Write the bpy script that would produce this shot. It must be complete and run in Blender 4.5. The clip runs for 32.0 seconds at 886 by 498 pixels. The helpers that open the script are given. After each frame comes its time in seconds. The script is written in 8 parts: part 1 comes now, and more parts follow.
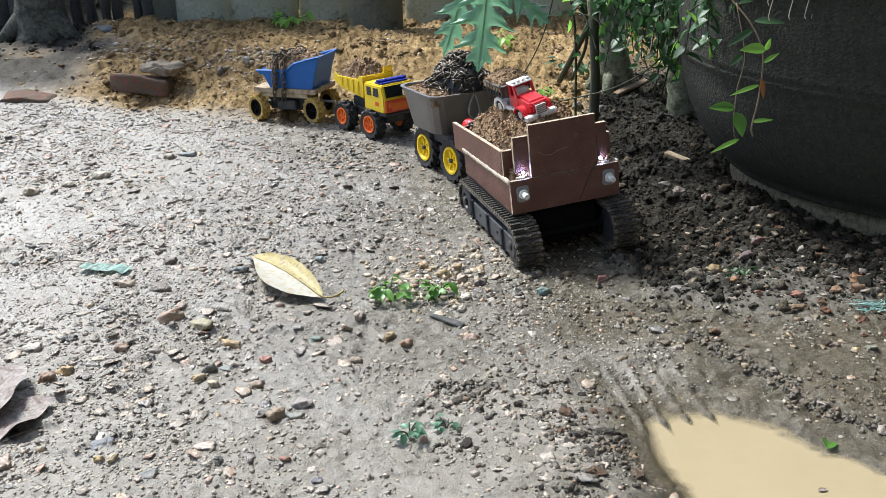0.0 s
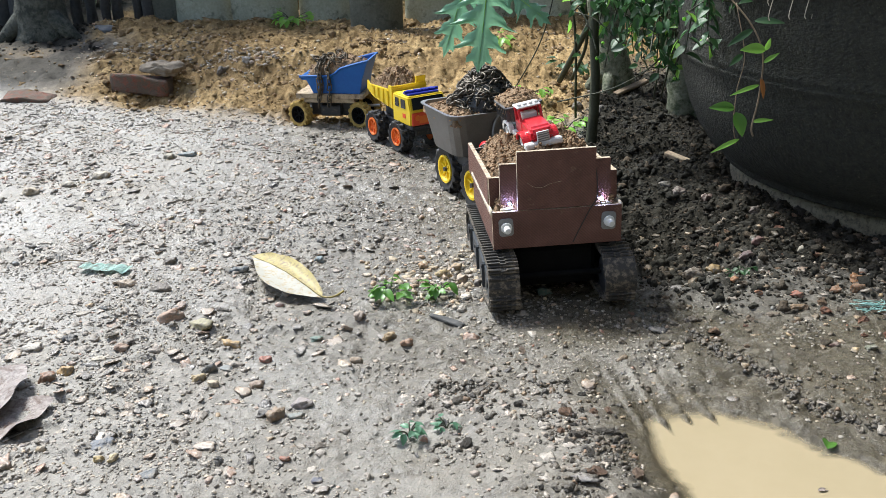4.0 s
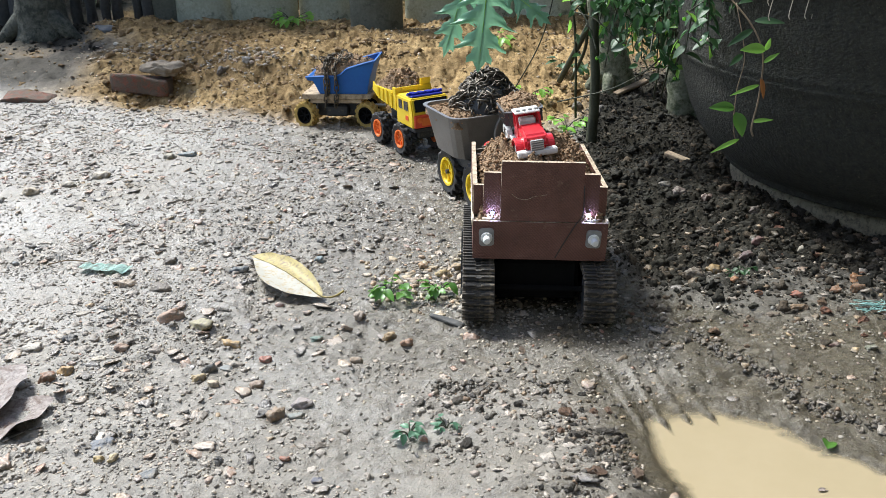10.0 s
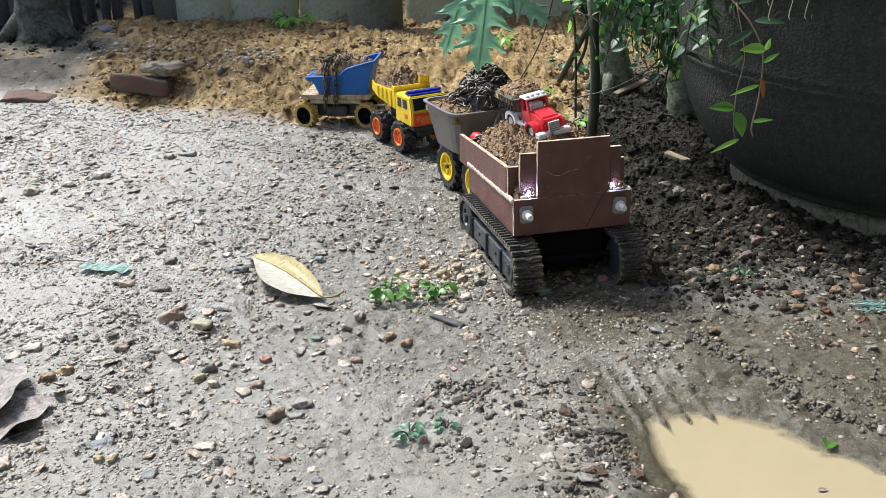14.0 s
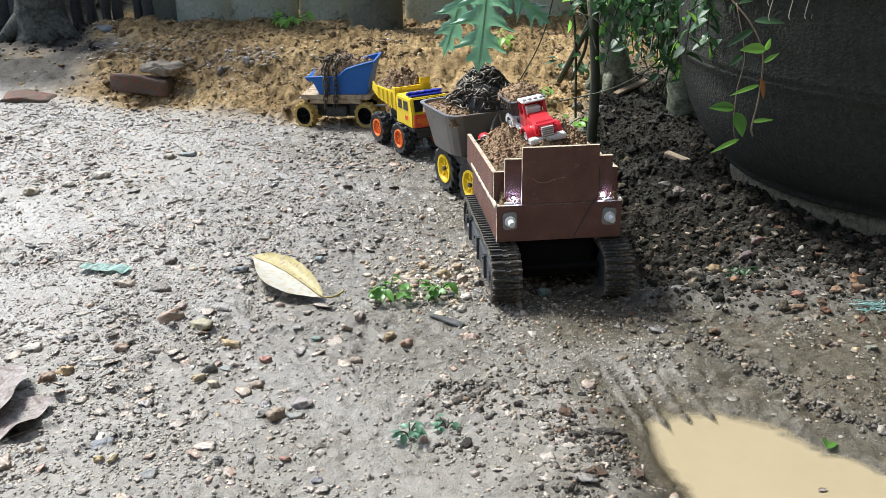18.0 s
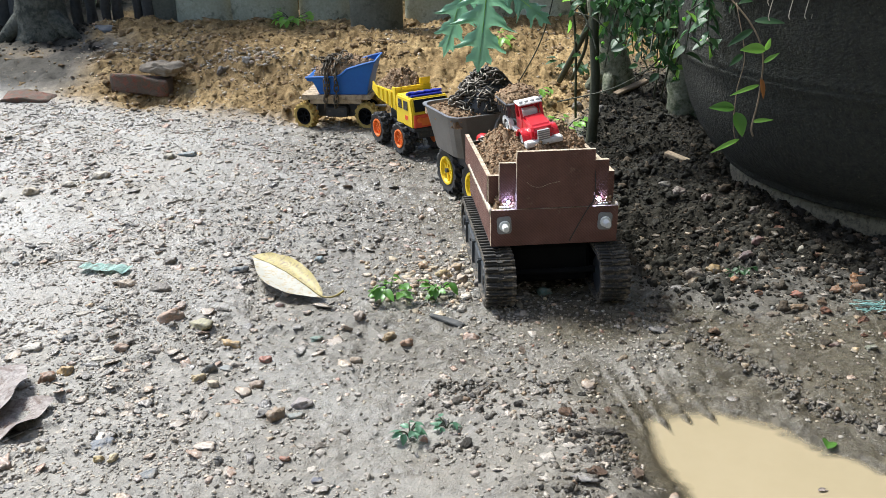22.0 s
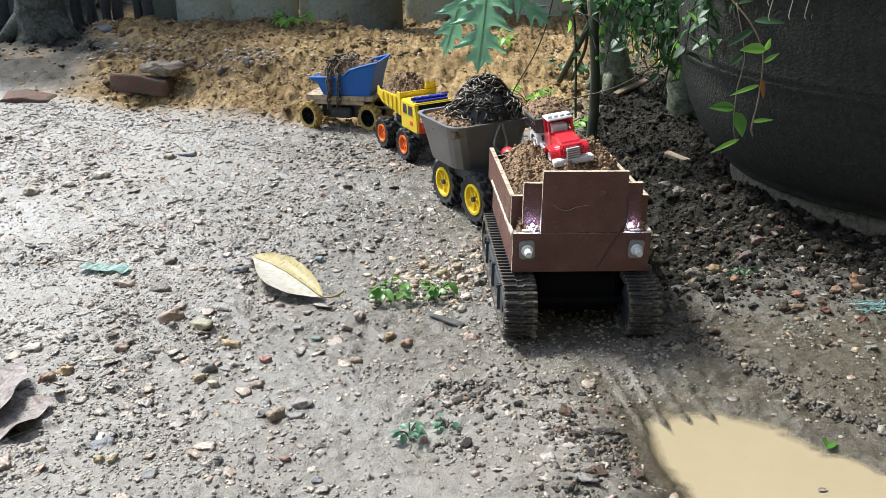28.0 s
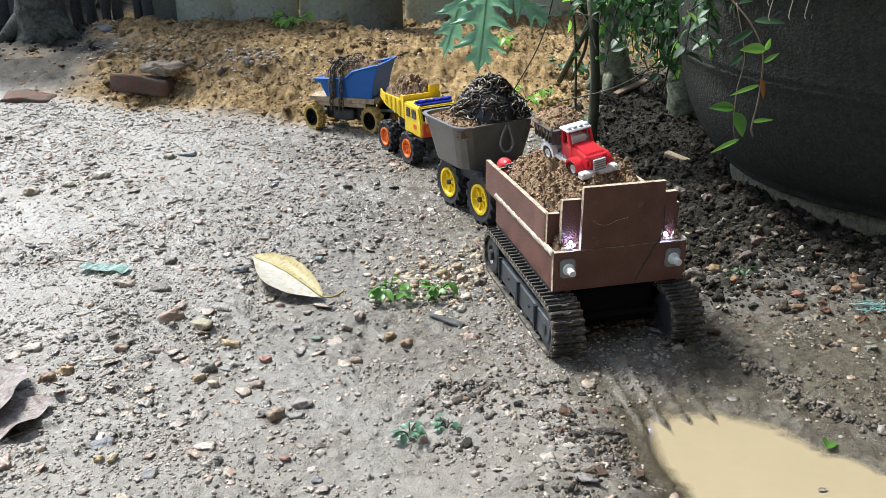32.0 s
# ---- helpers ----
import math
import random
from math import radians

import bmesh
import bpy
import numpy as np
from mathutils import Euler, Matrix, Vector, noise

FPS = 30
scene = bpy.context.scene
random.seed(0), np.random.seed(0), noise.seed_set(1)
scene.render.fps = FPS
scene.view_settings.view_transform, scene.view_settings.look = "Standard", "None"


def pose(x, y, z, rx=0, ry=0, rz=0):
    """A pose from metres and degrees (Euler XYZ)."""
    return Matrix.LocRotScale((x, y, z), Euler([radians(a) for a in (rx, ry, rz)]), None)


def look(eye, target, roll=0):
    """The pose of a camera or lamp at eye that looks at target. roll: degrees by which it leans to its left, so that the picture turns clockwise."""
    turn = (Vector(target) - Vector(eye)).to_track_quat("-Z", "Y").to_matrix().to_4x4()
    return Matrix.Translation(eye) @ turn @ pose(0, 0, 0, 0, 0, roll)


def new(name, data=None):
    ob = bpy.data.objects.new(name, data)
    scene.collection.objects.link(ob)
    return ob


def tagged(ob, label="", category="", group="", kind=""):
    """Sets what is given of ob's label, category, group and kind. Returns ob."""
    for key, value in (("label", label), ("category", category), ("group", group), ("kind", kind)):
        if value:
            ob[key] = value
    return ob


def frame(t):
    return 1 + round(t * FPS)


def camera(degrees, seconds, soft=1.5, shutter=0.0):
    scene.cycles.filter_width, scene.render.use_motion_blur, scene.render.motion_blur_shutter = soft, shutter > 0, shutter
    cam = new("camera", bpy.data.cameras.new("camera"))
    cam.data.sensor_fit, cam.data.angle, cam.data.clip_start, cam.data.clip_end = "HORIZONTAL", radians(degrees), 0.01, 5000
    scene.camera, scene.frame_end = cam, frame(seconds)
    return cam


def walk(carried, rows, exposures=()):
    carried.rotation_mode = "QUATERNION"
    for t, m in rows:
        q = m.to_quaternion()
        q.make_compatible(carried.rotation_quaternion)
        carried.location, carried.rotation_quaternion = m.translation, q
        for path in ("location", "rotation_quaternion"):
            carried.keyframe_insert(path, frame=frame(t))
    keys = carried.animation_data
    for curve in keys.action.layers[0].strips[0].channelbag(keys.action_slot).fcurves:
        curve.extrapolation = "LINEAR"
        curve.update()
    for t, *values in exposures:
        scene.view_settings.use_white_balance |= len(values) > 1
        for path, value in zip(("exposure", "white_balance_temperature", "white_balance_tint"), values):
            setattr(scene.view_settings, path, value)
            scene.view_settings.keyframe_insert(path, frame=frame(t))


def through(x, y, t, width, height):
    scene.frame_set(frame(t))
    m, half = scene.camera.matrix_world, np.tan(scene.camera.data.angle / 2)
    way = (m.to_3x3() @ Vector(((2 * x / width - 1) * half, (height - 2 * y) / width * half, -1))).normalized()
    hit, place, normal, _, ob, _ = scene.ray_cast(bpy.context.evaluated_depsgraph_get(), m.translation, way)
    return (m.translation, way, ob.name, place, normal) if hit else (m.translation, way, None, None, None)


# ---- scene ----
EYE = (0.0, 0.0, 0.640)
PITCH, ROLL = -22.88, -1.16
cam = camera(52.2, 32.0, soft=0.5)
AIM = (0.0, math.cos(radians(PITCH)), 0.640 + math.sin(radians(PITCH)))
walk(cam, [(0.0, look(EYE, AIM, ROLL)), (32.0, look(EYE, AIM, ROLL))])

# ---- light: hazy sun from behind on the left, open sky ----
SUN_ELEV, SUN_AZ = 54.0, -45.0      # azimuth from +y towards +x
world = bpy.data.worlds.new("sky")
scene.world = world
world.use_nodes = True
wn, wl = world.node_tree.nodes, world.node_tree.links
sky = wn.new("ShaderNodeTexSky")
sky.sky_type, sky.sun_disc = "NISHITA", False
sky.sun_elevation, sky.sun_rotation = radians(SUN_ELEV), radians(SUN_AZ)
sky.air_density, sky.dust_density = 1.0, 2.0
wl.new(sky.outputs[0], wn["Background"].inputs[0])
wn["Background"].inputs[1].default_value = 0.15
sun_data = bpy.data.lights.new("sun", "SUN")
sun_data.energy, sun_data.angle, sun_data.color = 3.5, radians(13), (0.955, 0.995, 1.0)
sun = new("sun", sun_data)
ce, se = math.cos(radians(SUN_ELEV)), math.sin(radians(SUN_ELEV))
SUN_FROM = Vector((ce * math.sin(radians(SUN_AZ)), ce * math.cos(radians(SUN_AZ)), se))
sun.matrix_world = look(SUN_FROM * 12, (0, 0, 0))
scene.view_settings.exposure = 1.0


# ---- materials ----
def nodes_of(m):
    m.use_nodes = True
    return m.node_tree.nodes, m.node_tree.links, m.node_tree.nodes["Principled BSDF"]


def ramp_node(n, stops):
    r = n.new("ShaderNodeValToRGB")
    while len(r.color_ramp.elements) < len(stops):
        r.color_ramp.elements.new(0.5)
    for e, (p, c) in zip(r.color_ramp.elements, stops):
        e.position, e.color = p, (*c, 1)
    return r


def noise_node(n, l, coord, scale, detail=4.0, rough=0.6):
    t = n.new("ShaderNodeTexNoise")
    t.inputs["Scale"].default_value, t.inputs["Detail"].default_value = scale, detail
    t.inputs["Roughness"].default_value = rough
    l.new(coord, t.inputs["Vector"])
    return t


def mat(name, c1, c2, rough=0.5, rough2=None, metal=0.0, big=18.0, fine=220.0, bump=0.3, dist=0.002, dirt=None, dirt_at=0.6,
        spec=0.5, pick="", trans=0.0, coat=0.0):
    """Two-tone surface: broad blotches, fine grain, bump and an optional film of dirt. pick: vary by object or by island."""
    m = bpy.data.materials.new(name)
    n, l, b = nodes_of(m)
    co = n.new("ShaderNodeTexCoord").outputs["Object"]
    a, f = noise_node(n, l, co, big), noise_node(n, l, co, fine, 3.0)
    mix = n.new("ShaderNodeMix")
    mix.data_type = "RGBA"
    mix.inputs["A"].default_value, mix.inputs["B"].default_value = (*c1, 1), (*c2, 1)
    add = n.new("ShaderNodeMath")
    add.operation = "MULTIPLY_ADD"
    l.new(f.outputs["Fac"], add.inputs[0])
    add.inputs[1].default_value = 0.6
    l.new(a.outputs["Fac"], add.inputs[2])
    rng = n.new("ShaderNodeMapRange")
    rng.inputs["From Min"].default_value, rng.inputs["From Max"].default_value = 0.55, 1.1
    l.new(add.outputs[0], rng.inputs["Value"])
    l.new(rng.outputs[0], mix.inputs["Factor"])
    colour = mix.outputs["Result"]
    if pick:
        src = n.new("ShaderNodeObjectInfo").outputs["Random"] if pick == "object" else n.new("ShaderNodeNewGeometry").outputs["Random Per Island"]
        hsv = n.new("ShaderNodeHueSaturation")
        v = n.new("ShaderNodeMapRange")
        v.inputs["To Min"].default_value, v.inputs["To Max"].default_value = 0.65, 1.35
        l.new(src, v.inputs["Value"])
        l.new(v.outputs[0], hsv.inputs["Value"])
        l.new(colour, hsv.inputs["Color"])
        colour = hsv.outputs[0]
    if dirt:
        d = noise_node(n, l, co, big * 2.3, 6.0, 0.7)
        dr = n.new("ShaderNodeMapRange")
        dr.inputs["From Min"].default_value, dr.inputs["From Max"].default_value = dirt_at - 0.06, dirt_at + 0.1
        l.new(d.outputs["Fac"], dr.inputs["Value"])
        dm = n.new("ShaderNodeMix")
        dm.data_type = "RGBA"
        l.new(dr.outputs[0], dm.inputs["Factor"])
        l.new(colour, dm.inputs["A"])
        dm.inputs["B"].default_value = (*dirt, 1)
        colour = dm.outputs["Result"]
    l.new(colour, b.inputs["Base Color"])
    rr = n.new("ShaderNodeMapRange")
    rr.inputs["To Min"].default_value, rr.inputs["To Max"].default_value = rough, rough2 if rough2 is not None else min(1, rough + 0.2)
    l.new(a.outputs["Fac"], rr.inputs["Value"])
    l.new(rr.outputs[0], b.inputs["Roughness"])
    b.inputs["Metallic"].default_value = metal
    b.inputs["Specular IOR Level"].default_value = spec
    b.inputs["Coat Weight"].default_value = coat
    if trans:
        b.inputs["Subsurface Weight"].default_value = trans
        b.inputs["Subsurface Radius"].default_value = (0.004, 0.006, 0.002)
        b.inputs["Subsurface Scale"].default_value = 0.5
    if bump:
        bp = n.new("ShaderNodeBump")
        bp.inputs["Strength"].default_value, bp.inputs["Distance"].default_value = bump, dist
        l.new(f.outputs["Fac"], bp.inputs["Height"])
        l.new(bp.outputs[0], b.inputs["Normal"])
    return m


def leaf_mat(name, c1, c2, rough=0.3, through=0.45):
    m = bpy.data.materials.new(name)
    n, l, b = nodes_of(m)
    co = n.new("ShaderNodeTexCoord").outputs["Object"]
    a, f = noise_node(n, l, co, 25), noise_node(n, l, co, 300, 2)
    mix = n.new("ShaderNodeMix")
    mix.data_type = "RGBA"
    mix.inputs["A"].default_value, mix.inputs["B"].default_value = (*c1, 1), (*c2, 1)
    l.new(a.outputs["Fac"], mix.inputs["Factor"])
    hsv = n.new("ShaderNodeHueSaturation")
    v = n.new("ShaderNodeMapRange")
    v.inputs["To Min"].default_value, v.inputs["To Max"].default_value = 0.6, 1.5
    l.new(n.new("ShaderNodeNewGeometry").outputs["Random Per Island"], v.inputs["Value"])
    l.new(v.outputs[0], hsv.inputs["Value"])
    l.new(mix.outputs["Result"], hsv.inputs["Color"])
    l.new(hsv.outputs[0], b.inputs["Base Color"])
    b.inputs["Roughness"].default_value = rough
    t = n.new("ShaderNodeBsdfTranslucent")
    l.new(hsv.outputs[0], t.inputs["Color"])
    ms = n.new("ShaderNodeMixShader")
    ms.inputs[0].default_value = through
    l.new(b.outputs[0], ms.inputs[1])
    l.new(t.outputs[0], ms.inputs[2])
    l.new(ms.outputs[0], n["Material Output"].inputs["Surface"])
    bp = n.new("ShaderNodeBump")
    bp.inputs["Strength"].default_value, bp.inputs["Distance"].default_value = 0.3, 0.001
    l.new(f.outputs["Fac"], bp.inputs["Height"])
    l.new(bp.outputs[0], b.inputs["Normal"])
    return m


def ground_material():
    """Wet mud, sand and black soil, blended by the sheet's own zone layer."""
    m = bpy.data.materials.new("wet_ground")
    n, l, b = nodes_of(m)
    co = n.new("ShaderNodeTexCoord").outputs["Object"]
    zone = n.new("ShaderNodeAttribute")
    zone.attribute_name = "zone"
    sep = n.new("ShaderNodeSeparateColor")
    l.new(zone.outputs["Color"], sep.inputs[0])
    big, mid, fine = noise_node(n, l, co, 5), noise_node(n, l, co, 45, 6, 0.65), noise_node(n, l, co, 330, 4, 0.7)
    def mixed(fac, a, bb):
        x = n.new("ShaderNodeMix")
        x.data_type = "RGBA"
        l.new(fac, x.inputs["Factor"])
        for k, c in (("A", a), ("B", bb)):
            if isinstance(c, tuple):
                x.inputs[k].default_value = (*c, 1)
            else:
                l.new(c, x.inputs[k])
        return x.outputs["Result"]

    mud_r = ramp_node(n, [(0.3, (0.16, 0.14, 0.112)), (0.5, (0.27, 0.25, 0.214)), (0.7, (0.365, 0.344, 0.303))])
    l.new(mid.outputs["Fac"], mud_r.inputs[0])
    tint = ramp_node(n, [(0.35, (0.212, 0.183, 0.14)), (0.65, (0.35, 0.334, 0.302))])
    l.new(big.outputs["Fac"], tint.inputs[0])
    half = n.new("ShaderNodeValue")
    half.outputs[0].default_value = 0.5
    mud = mixed(half.outputs[0], mud_r.outputs[0], tint.outputs[0])
    sand_r = ramp_node(n, [(0.34, (0.15, 0.1, 0.047)), (0.48, (0.31, 0.213, 0.1)), (0.66, (0.44, 0.315, 0.158))])
    l.new(mid.outputs["Fac"], sand_r.inputs[0])
    soil_r = ramp_node(n, [(0.35, (0.013, 0.012, 0.009)), (0.65, (0.041, 0.037, 0.028))])
    l.new(mid.outputs["Fac"], soil_r.inputs[0])
    slick_shade = ramp_node(n, [(0.3, (0.042, 0.035, 0.022)), (0.7, (0.104, 0.087, 0.056))])
    l.new(mid.outputs["Fac"], slick_shade.inputs[0])
    c = mixed(sep.outputs[2], mud, slick_shade.outputs[0])
    damp = ramp_node(n, [(0.4, (0.56, 0.53, 0.5)), (0.56, (1.0, 1.0, 1.0))])
    l.new(big.outputs["Fac"], damp.inputs[0])
    banked = n.new("ShaderNodeMix")
    banked.data_type, banked.blend_type = "RGBA", "MULTIPLY"
    banked.inputs["Factor"].default_value = 0.8
    l.new(sand_r.outputs[0], banked.inputs["A"])
    l.new(damp.outputs[0], banked.inputs["B"])
    c = mixed(sep.outputs[0], c, banked.outputs["Result"])
    c = mixed(sep.outputs[1], c, soil_r.outputs[0])
    g = ramp_node(n, [(0.32, (0.5, 0.495, 0.48)), (0.5, (1.0, 1.0, 1.0)), (0.66, (1.35, 1.33, 1.3))])
    l.new(fine.outputs["Fac"], g.inputs[0])
    mul = n.new("ShaderNodeMix")
    mul.data_type, mul.blend_type = "RGBA", "MULTIPLY"
    mul.inputs["Factor"].default_value = 0.6
    l.new(c, mul.inputs["A"])
    l.new(g.outputs[0], mul.inputs["B"])
    l.new(mul.outputs["Result"], b.inputs["Base Color"])
    wet = n.new("ShaderNodeMapRange")
    wet.inputs["From Min"].default_value, wet.inputs["From Max"].default_value = 0.35, 0.62
    wet.inputs["To Min"].default_value, wet.inputs["To Max"].default_value = 0.4, 0.64
    l.new(mid.outputs["Fac"], wet.inputs["Value"])
    sheet = noise_node(n, l, co, 3.2, 3, 0.5)
    sh = n.new("ShaderNodeMapRange")
    sh.inputs["From Min"].default_value, sh.inputs["From Max"].default_value = 0.42, 0.6
    sh.inputs["To Min"].default_value, sh.inputs["To Max"].default_value = 0.72, 1.12
    l.new(sheet.outputs["Fac"], sh.inputs["Value"])
    wx = n.new("ShaderNodeMath")
    wx.operation = "MULTIPLY"
    l.new(wet.outputs[0], wx.inputs[0])
    l.new(sh.outputs[0], wx.inputs[1])
    land = n.new("ShaderNodeMath")
    land.operation = "ADD"
    l.new(sep.outputs[0], land.inputs[0])
    l.new(sep.outputs[1], land.inputs[1])
    dry = n.new("ShaderNodeMath")
    dry.operation = "MAXIMUM"
    l.new(wx.outputs[0], dry.inputs[0])
    s2 = n.new("ShaderNodeMath")
    s2.operation, s2.inputs[1].default_value = "MULTIPLY", 0.85
    l.new(land.outputs[0], s2.inputs[0])
    l.new(s2.outputs[0], dry.inputs[1])
    slk = n.new("ShaderNodeMath")
    slk.operation, slk.inputs[1].default_value, slk.inputs[2].default_value = "MULTIPLY_ADD", -0.55, 1.0
    l.new(sep.outputs[2], slk.inputs[0])
    rgh = n.new("ShaderNodeMath")
    rgh.operation = "MULTIPLY"
    l.new(dry.outputs[0], rgh.inputs[0])
    l.new(slk.outputs[0], rgh.inputs[1])
    l.new(rgh.outputs[0], b.inputs["Roughness"])
    shine = n.new("ShaderNodeMath")
    shine.operation, shine.inputs[1].default_value, shine.inputs[2].default_value = "MULTIPLY_ADD", -0.42, 0.5
    l.new(land.outputs[0], shine.inputs[0])
    l.new(shine.outputs[0], b.inputs["Specular IOR Level"])
    film = n.new("ShaderNodeMath")
    film.operation, film.inputs[1].default_value, film.inputs[2].default_value = "MULTIPLY_ADD", -1.0, 1.0
    film.use_clamp = True
    l.new(land.outputs[0], film.inputs[0])
    pool = n.new("ShaderNodeMapRange")
    pool.inputs["From Min"].default_value, pool.inputs["From Max"].default_value = 0.46, 0.6
    pool.inputs["To Min"].default_value, pool.inputs["To Max"].default_value = 0.16, 0.04
    l.new(sheet.outputs["Fac"], pool.inputs["Value"])
    veil = n.new("ShaderNodeMath")
    veil.operation = "MULTIPLY"
    l.new(film.outputs[0], veil.inputs[0])
    l.new(pool.outputs[0], veil.inputs[1])
    l.new(veil.outputs[0], b.inputs["Coat Weight"])
    b.inputs["Coat Roughness"].default_value = 0.3
    b1, b2 = n.new("ShaderNodeBump"), n.new("ShaderNodeBump")
    b1.inputs["Strength"].default_value, b1.inputs["Distance"].default_value = 0.8, 0.0045
    b2.inputs["Strength"].default_value, b2.inputs["Distance"].default_value = 0.9, 0.0024
    l.new(mid.outputs["Fac"], b1.inputs["Height"])
    l.new(fine.outputs["Fac"], b2.inputs["Height"])
    l.new(b1.outputs[0], b2.inputs["Normal"])
    l.new(b2.outputs[0], b.inputs["Normal"])
    l.new(b1.outputs[0], b.inputs["Coat Normal"])
    return m


def pebble_mat(name, stops, rough=0.35, pick="island", spec=0.5, film=None):
    m = bpy.data.materials.new(name)
    n, l, b = nodes_of(m)
    co = n.new("ShaderNodeTexCoord").outputs["Object"]
    src = n.new("ShaderNodeObjectInfo").outputs["Random"] if pick == "object" else n.new("ShaderNodeNewGeometry").outputs["Random Per Island"]
    r = ramp_node(n, stops)
    r.color_ramp.interpolation = "LINEAR"
    l.new(src, r.inputs[0])
    f = noise_node(n, l, co, 150, 4)
    k = ramp_node(n, [(0.3, (0.65, 0.65, 0.65)), (0.7, (1.2, 1.2, 1.2))])
    l.new(f.outputs["Fac"], k.inputs[0])
    mul = n.new("ShaderNodeMix")
    mul.data_type, mul.blend_type = "RGBA", "MULTIPLY"
    mul.inputs["Factor"].default_value = 1.0
    l.new(r.outputs[0], mul.inputs["A"])
    l.new(k.outputs[0], mul.inputs["B"])
    colour = mul.outputs["Result"]
    if film:
        p = noise_node(n, l, co, 70, 4, 0.6)
        pr = n.new("ShaderNodeMapRange")
        pr.inputs["From Min"].default_value, pr.inputs["From Max"].default_value = 0.44, 0.6
        pr.inputs["To Max"].default_value = 0.58
        l.new(p.outputs["Fac"], pr.inputs["Value"])
        fx = n.new("ShaderNodeMix")
        fx.data_type = "RGBA"
        l.new(pr.outputs[0], fx.inputs["Factor"])
        l.new(colour, fx.inputs["A"])
        fx.inputs["B"].default_value = (*film, 1)
        colour = fx.outputs["Result"]
    l.new(colour, b.inputs["Base Color"])
    b.inputs["Roughness"].default_value, b.inputs["Specular IOR Level"].default_value = rough, spec
    bp = n.new("ShaderNodeBump")
    bp.inputs["Strength"].default_value, bp.inputs["Distance"].default_value = 0.9, 0.005
    l.new(f.outputs["Fac"], bp.inputs["Height"])
    l.new(bp.outputs[0], b.inputs["Normal"])
    return m


def twill_mat():
    """Red-brown film-faced board with a fine woven press mark."""
    m = bpy.data.materials.new("brown_board")
    n, l, b = nodes_of(m)
    co = n.new("ShaderNodeTexCoord").outputs["Object"]
    a = noise_node(n, l, co, 22, 5)
    r = ramp_node(n, [(0.3, (0.085, 0.033, 0.024)), (0.55, (0.13, 0.054, 0.04)), (0.75, (0.175, 0.083, 0.062))])
    l.new(a.outputs["Fac"], r.inputs[0])
    d = noise_node(n, l, co, 60, 8, 0.75)
    dr = n.new("ShaderNodeMapRange")
    dr.inputs["From Min"].default_value, dr.inputs["From Max"].default_value = 0.6, 0.75
    l.new(d.outputs["Fac"], dr.inputs["Value"])
    x = n.new("ShaderNodeMix")
    x.data_type = "RGBA"
    l.new(dr.outputs[0], x.inputs["Factor"])
    l.new(r.outputs[0], x.inputs["A"])
    x.inputs["B"].default_value = (0.24, 0.16, 0.11, 1)
    hs = []
    for ang in (45, -45):
        mp = n.new("ShaderNodeMapping")
        mp.inputs["Rotation"].default_value = (0, radians(ang), radians(ang))
        l.new(co, mp.inputs["Vector"])
        w = n.new("ShaderNodeTexWave")
        w.inputs["Scale"].default_value = 130
        l.new(mp.outputs[0], w.inputs["Vector"])
        hs.append(w.outputs["Fac"])
    weave = ramp_node(n, [(0.3, (0.62, 0.6, 0.58)), (0.75, (1.25, 1.22, 1.18))])
    l.new(hs[0], weave.inputs[0])
    wv = n.new("ShaderNodeMix")
    wv.data_type, wv.blend_type = "RGBA", "MULTIPLY"
    wv.inputs["Factor"].default_value = 0.45
    l.new(x.outputs["Result"], wv.inputs["A"])
    l.new(weave.outputs[0], wv.inputs["B"])
    l.new(wv.outputs["Result"], b.inputs["Base Color"])
    mx = n.new("ShaderNodeMath")
    mx.operation = "MAXIMUM"
    l.new(hs[0], mx.inputs[0])
    l.new(hs[1], mx.inputs[1])
    bp = n.new("ShaderNodeBump")
    bp.inputs["Strength"].default_value, bp.inputs["Distance"].default_value = 0.6, 0.0008
    l.new(mx.outputs[0], bp.inputs["Height"])
    l.new(bp.outputs[0], b.inputs["Normal"])
    b.inputs["Roughness"].default_value = 0.42
    return m


def glow_mat(name, colour, power):
    m = bpy.data.materials.new(name)
    n, l, b = nodes_of(m)
    b.inputs["Base Color"].default_value = (*colour, 1)
    b.inputs["Emission Color"].default_value, b.inputs["Emission Strength"].default_value = (*colour, 1), power
    return m


M_GROUND = ground_material()
M_PEBBLE = pebble_mat("wet_pebbles", [(0, (0.09, 0.085, 0.08)), (0.15, (0.26, 0.215, 0.175)), (0.28, (0.36, 0.25, 0.13)), (0.38, (0.3, 0.25, 0.2)), (0.48, (0.34, 0.16, 0.1)),
                                     (0.58, (0.16, 0.175, 0.175)), (0.7, (0.42, 0.3, 0.16)), (0.84, (0.42, 0.36, 0.29)), (0.93, (0.36, 0.2, 0.15)), (1, (0.62, 0.56, 0.47))], 0.32, film=(0.32, 0.29, 0.25))
M_GRAVEL = pebble_mat("mud_crumbs", [(0, (0.15, 0.13, 0.105)), (0.5, (0.28, 0.25, 0.208)), (0.8, (0.38, 0.335, 0.275)), (1, (0.48, 0.4, 0.3))], 0.42)
M_CHIP = pebble_mat("muddy_grit", [(0, (0.05, 0.042, 0.032)), (0.5, (0.13, 0.105, 0.075)), (0.85, (0.24, 0.17, 0.1)), (1, (0.34, 0.25, 0.16))], 0.4, film=(0.12, 0.1, 0.074))
